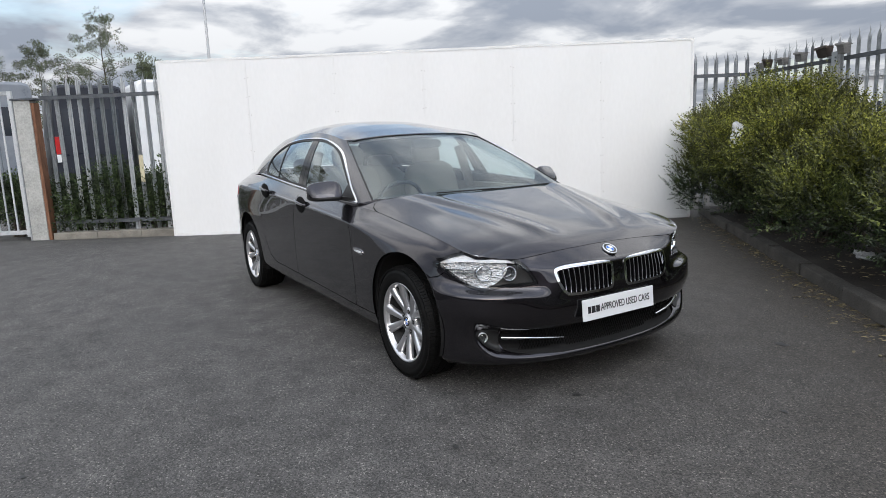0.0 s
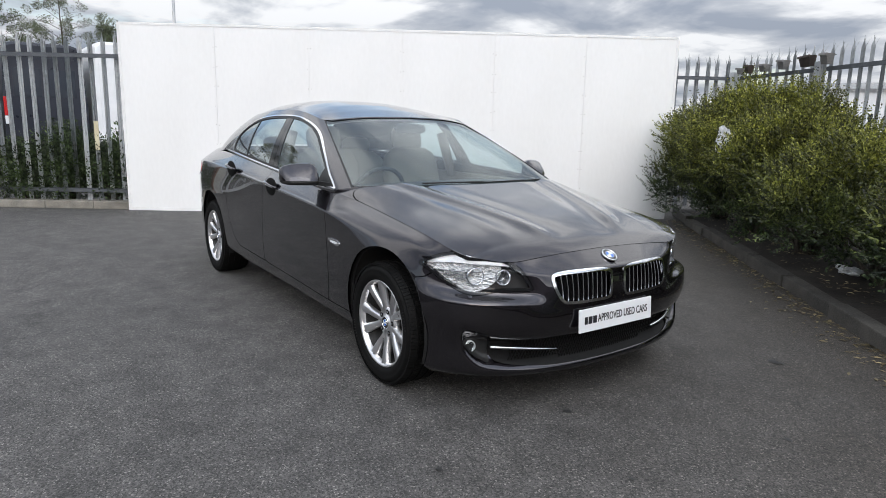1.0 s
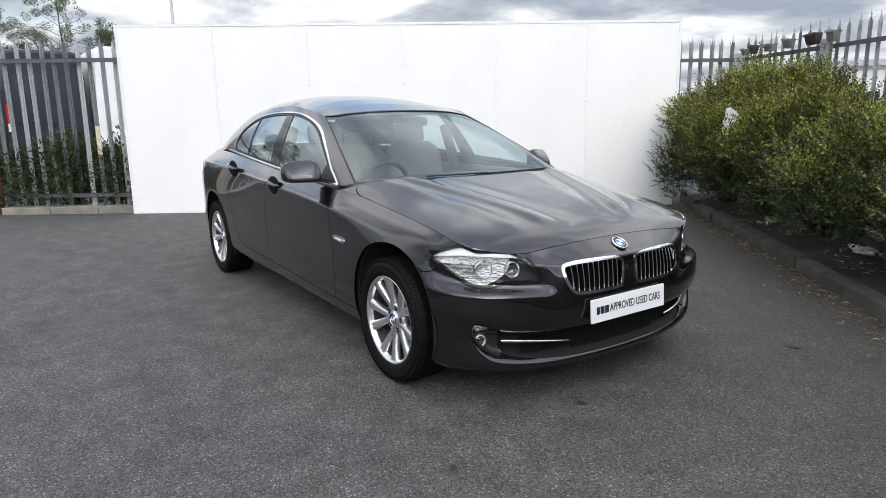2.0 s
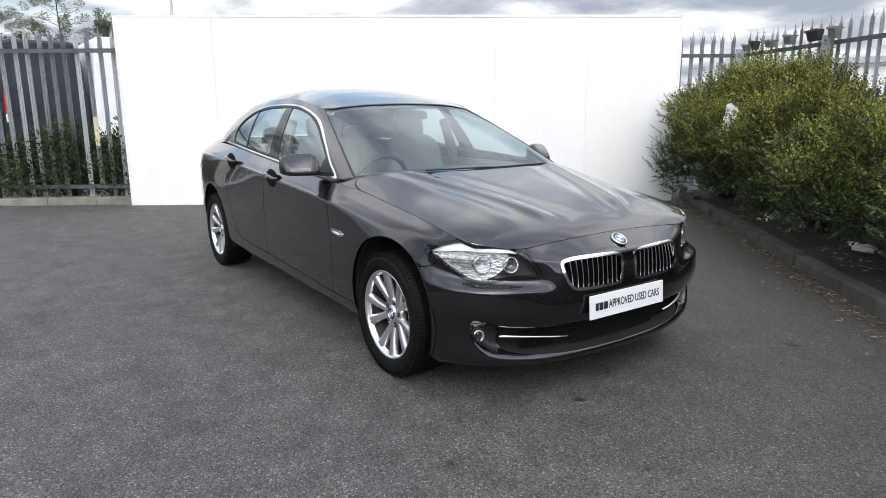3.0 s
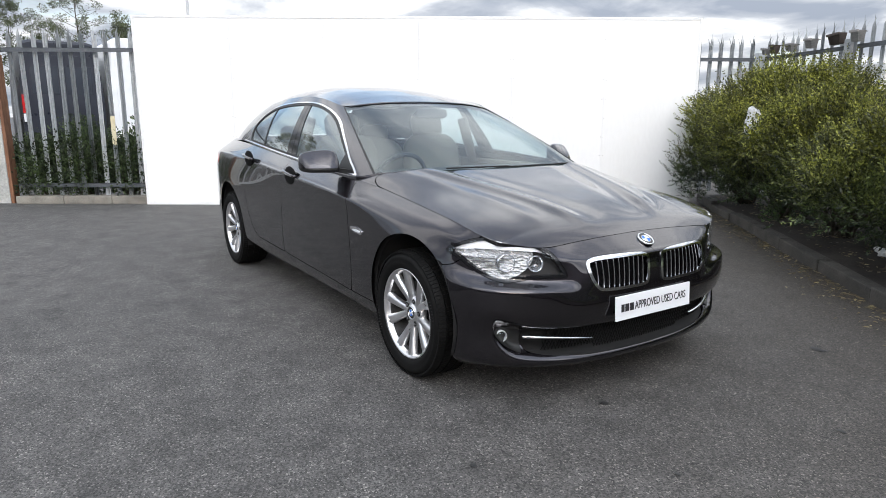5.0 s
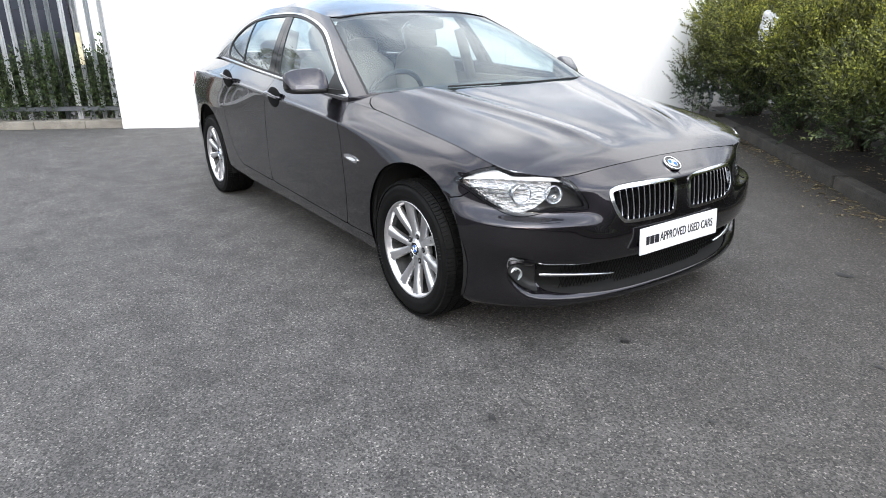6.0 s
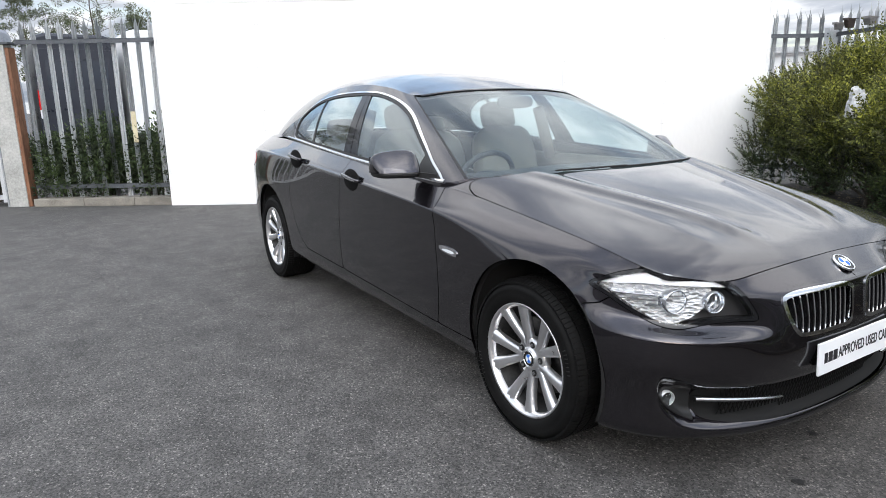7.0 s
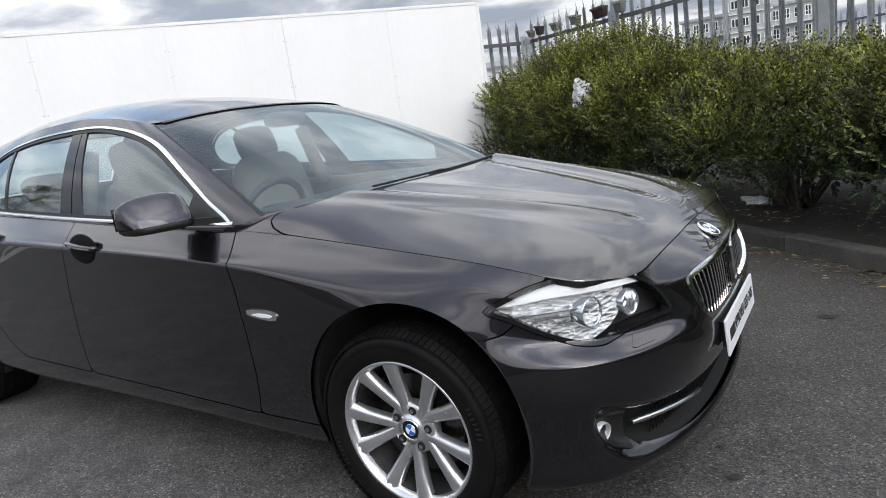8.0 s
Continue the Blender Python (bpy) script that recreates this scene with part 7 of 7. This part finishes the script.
# ---- rubbish ----
M["bag"] = varied(mat_base("white_plastic_bag", rough=0.35), (0.48, 0.49, 0.50), (0.72, 0.72, 0.72), 8, 60, 0.4)
M["bag"].node_tree.nodes["Principled BSDF"].inputs["Transmission Weight"].default_value = 0.15
M["tray_dark"] = varied(mat_base("dark_brown_plastic", rough=0.6), (0.045, 0.034, 0.028), (0.085, 0.065, 0.055), 8, 60, 0.4)
M["tray_grey"] = varied(mat_base("grey_weathered_board", rough=0.8), (0.20, 0.195, 0.19), (0.32, 0.31, 0.30), 14, 90, 0.5, stretch=(1, 1, 4))


def crumple(name, c, size, seed, label, sub=4, parent=None):
    rnd = random.Random(seed)
    bm = bmesh.new()
    bmesh.ops.create_icosphere(bm, subdivisions=sub, radius=1.0)
    off = Vector((rnd.uniform(0, 9), rnd.uniform(0, 9), rnd.uniform(0, 9)))
    for v in bm.verts:
        p = v.co.copy()
        k = 1 + 0.75 * noise.noise(p * 1.3 + off) + 0.55 * abs(noise.noise(p * 2.9 + off)) - 0.22 * abs(noise.noise(p * 6.0 + off))
        v.co = Vector((p.x * size[0] * k, p.y * size[1] * k, p.z * size[2] * k))
    ob = part(name, bm, M["bag"], parent)
    ob.matrix_basis = pose(*c)
    tagged(ob, label, "plastic bag")
    return ob


crumple("plastic_bag", (0.34, 3.88, 1.20), (0.085, 0.085, 0.145), 2, "crumpled white plastic bag caught in the shrub")
crumple("plastic_sheet", (1.86, 3.40, 0.19), (0.085, 0.065, 0.032), 5, "crumpled pale plastic sheet lying on the soil")


def build_tray(y, w, h, material, label):
    """A small tapered tray hooked over the fence spikes."""
    x = 9.46 + 0.14 * (1.3 - y)
    root = empty("hanging_tray", BOARD @ pose(x, y, 2.24, 0, random.Random(int(w * 997)).uniform(-4, 4), -82))
    tagged(root, label, "tray")
    bm = bmesh.new()
    a = [bm.verts.new((s * w * 0.40, d, 0.0)) for s, d in ((-1, -0.06), (1, -0.06), (1, -0.14), (-1, -0.14))]
    b = [bm.verts.new((s * w * 0.5, d, h)) for s, d in ((-1, -0.05), (1, -0.05), (1, -0.17), (-1, -0.17))]
    bm.faces.new(a[::-1])
    for i in range(4):
        bm.faces.new((a[i], a[(i + 1) % 4], b[(i + 1) % 4], b[i]))
    bmesh.ops.solidify(bm, geom=list(bm.faces), thickness=0.006)
    part("body", bm, material, root)
    part("rim", box_bm(-w * 0.53, w * 0.53, -0.185, -0.165, h - 0.025, h + 0.005, bevel=0.003), material, root)
    part("hook", box_bm(-0.015, 0.015, -0.05, 0.02, h - 0.012, h - 0.004), M["rail"], root)


for y, w, h, mm, lab in ((-0.45, 0.30, 0.17, "tray_dark", "dark brown plastic tray hooked on the fence spikes"), (0.04, 0.20, 0.16, "tray_grey", "grey weathered tray hooked on the fence spikes"), (0.45, 0.19, 0.13, "tray_grey", "grey weathered tray hooked on the fence spikes"), (0.82, 0.13, 0.16, "tray_dark", "dark brown plastic tray hooked on the fence spikes"), (1.02, 0.11, 0.12, "tray_grey", "grey weathered tray hooked on the fence spikes"), (-0.80, 0.19, 0.17, "tray_grey", "grey weathered tray hooked on the fence spikes")):
    build_tray(y, w * 0.72, h * 0.8, M[mm], lab)


def scatter_litter():
    rnd = random.Random(21)
    vs, fs = [], []
    for _ in range(2400):
        x = rnd.uniform(-4, 5)
        y = -abs(rnd.gauss(0, 0.13)) - 0.005 if rnd.random() < 0.45 else rnd.uniform(0.14, 1.2)
        z = 0.004 if y < 0 else 0.125 + 0.03 * noise.noise((x * 1.7, y * 1.7, 0)) + 0.02
        a, L = rnd.uniform(0, 6.3), rnd.uniform(0.010, 0.032)
        p = KERB @ Vector((x, y, z))
        d, e_ = Vector((math.cos(a), math.sin(a), 0)) * L, Vector((-math.sin(a), math.cos(a), 0)) * L * 0.4
        i = len(vs)
        vs += [p - d, p + e_ + Vector((0, 0, 0.006)), p + d + Vector((0, 0, 0.003)), p - e_ + Vector((0, 0, 0.004))]
        fs.append((i, i + 1, i + 2, i + 3))
    ob = mesh_ob("fallen_leaf", vs, fs, M["deadleaf"])
    tagged(ob, "scattered dry yellow-brown fallen leaves along the kerb", "fallen leaves", kind="stuff")


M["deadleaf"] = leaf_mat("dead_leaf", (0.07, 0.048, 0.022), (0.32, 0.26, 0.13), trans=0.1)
scatter_litter()


def spots():
    rnd = random.Random(9)
    for x, y, r in ((2.440, 1.180, 0.045), (2.018, 0.063, 0.014), (2.108, 0.036, 0.020), (2.258, -0.331, 0.024), (2.363, -1.135, 0.017), (2.978, 0.282, 0.018), (2.812, -0.552, 0.014), (2.190, -0.166, 0.011), (1.165, -1.663, 0.013), (1.513, -2.719, 0.016)):
        bm = bmesh.new()
        n, off = 30, rnd.uniform(0, 50)
        ring = []
        for i in range(n):
            a = 2 * math.pi * i / n
            k = r * 0.8 * (1 + 0.55 * noise.noise((math.cos(a) * 1.3 + off, math.sin(a) * 1.3, off)) + 0.25 * noise.noise((math.cos(a) * 4 + off, math.sin(a) * 4, 3)))
            ring.append(bm.verts.new((x + k * 1.25 * math.cos(a), y + k * 0.85 * math.sin(a), 0.0035)))
        bm.faces.new(ring)
        ob = part("oil_spot", bm, M["oil"])
        tagged(ob, "small dark oily stain on the asphalt", "stain", group="stains on the asphalt", kind="structure")


M["oil"] = varied(mat_base("oil_stain", rough=0.55), (0.012, 0.012, 0.012), (0.03, 0.029, 0.028), 40, 160, 0.5)
spots()


def cracks():
    """Hairline cracks in the asphalt: thin ragged dark strips."""
    rnd = random.Random(17)
    for p, q in (((2.02, -0.60), (2.29, -0.92)), ((2.20, 0.34), (2.56, 0.13)), ((2.66, 1.16), (3.12, 0.85)), ((2.0, -1.40), (2.30, -1.65))):
        p, q = Vector((*p, 0.0032)), Vector((*q, 0.0032))
        d = (q - p).normalized()
        s_ = Vector((-d.y, d.x, 0))
        bm = bmesh.new()
        rows = []
        for k in range(25):
            u = k / 24
            c = p.lerp(q, u) + s_ * (0.05 * noise.noise((u * 4, p.x * 7, 0)) + 0.012 * noise.noise((u * 22, p.y * 5, 1)))
            w = 0.0016 * math.sin(math.pi * min(1, max(0, 0.04 + 0.92 * u))) * rnd.uniform(0.6, 1.3)
            rows.append((bm.verts.new(c - s_ * w), bm.verts.new(c + s_ * w)))
        for a, b in zip(rows, rows[1:]):
            bm.faces.new((a[0], b[0], b[1], a[1]))
        ob = part("crack", bm, M["oil"])
        tagged(ob, "thin ragged dark crack in the asphalt", "crack", group="cracks in the asphalt", kind="structure")


cracks()
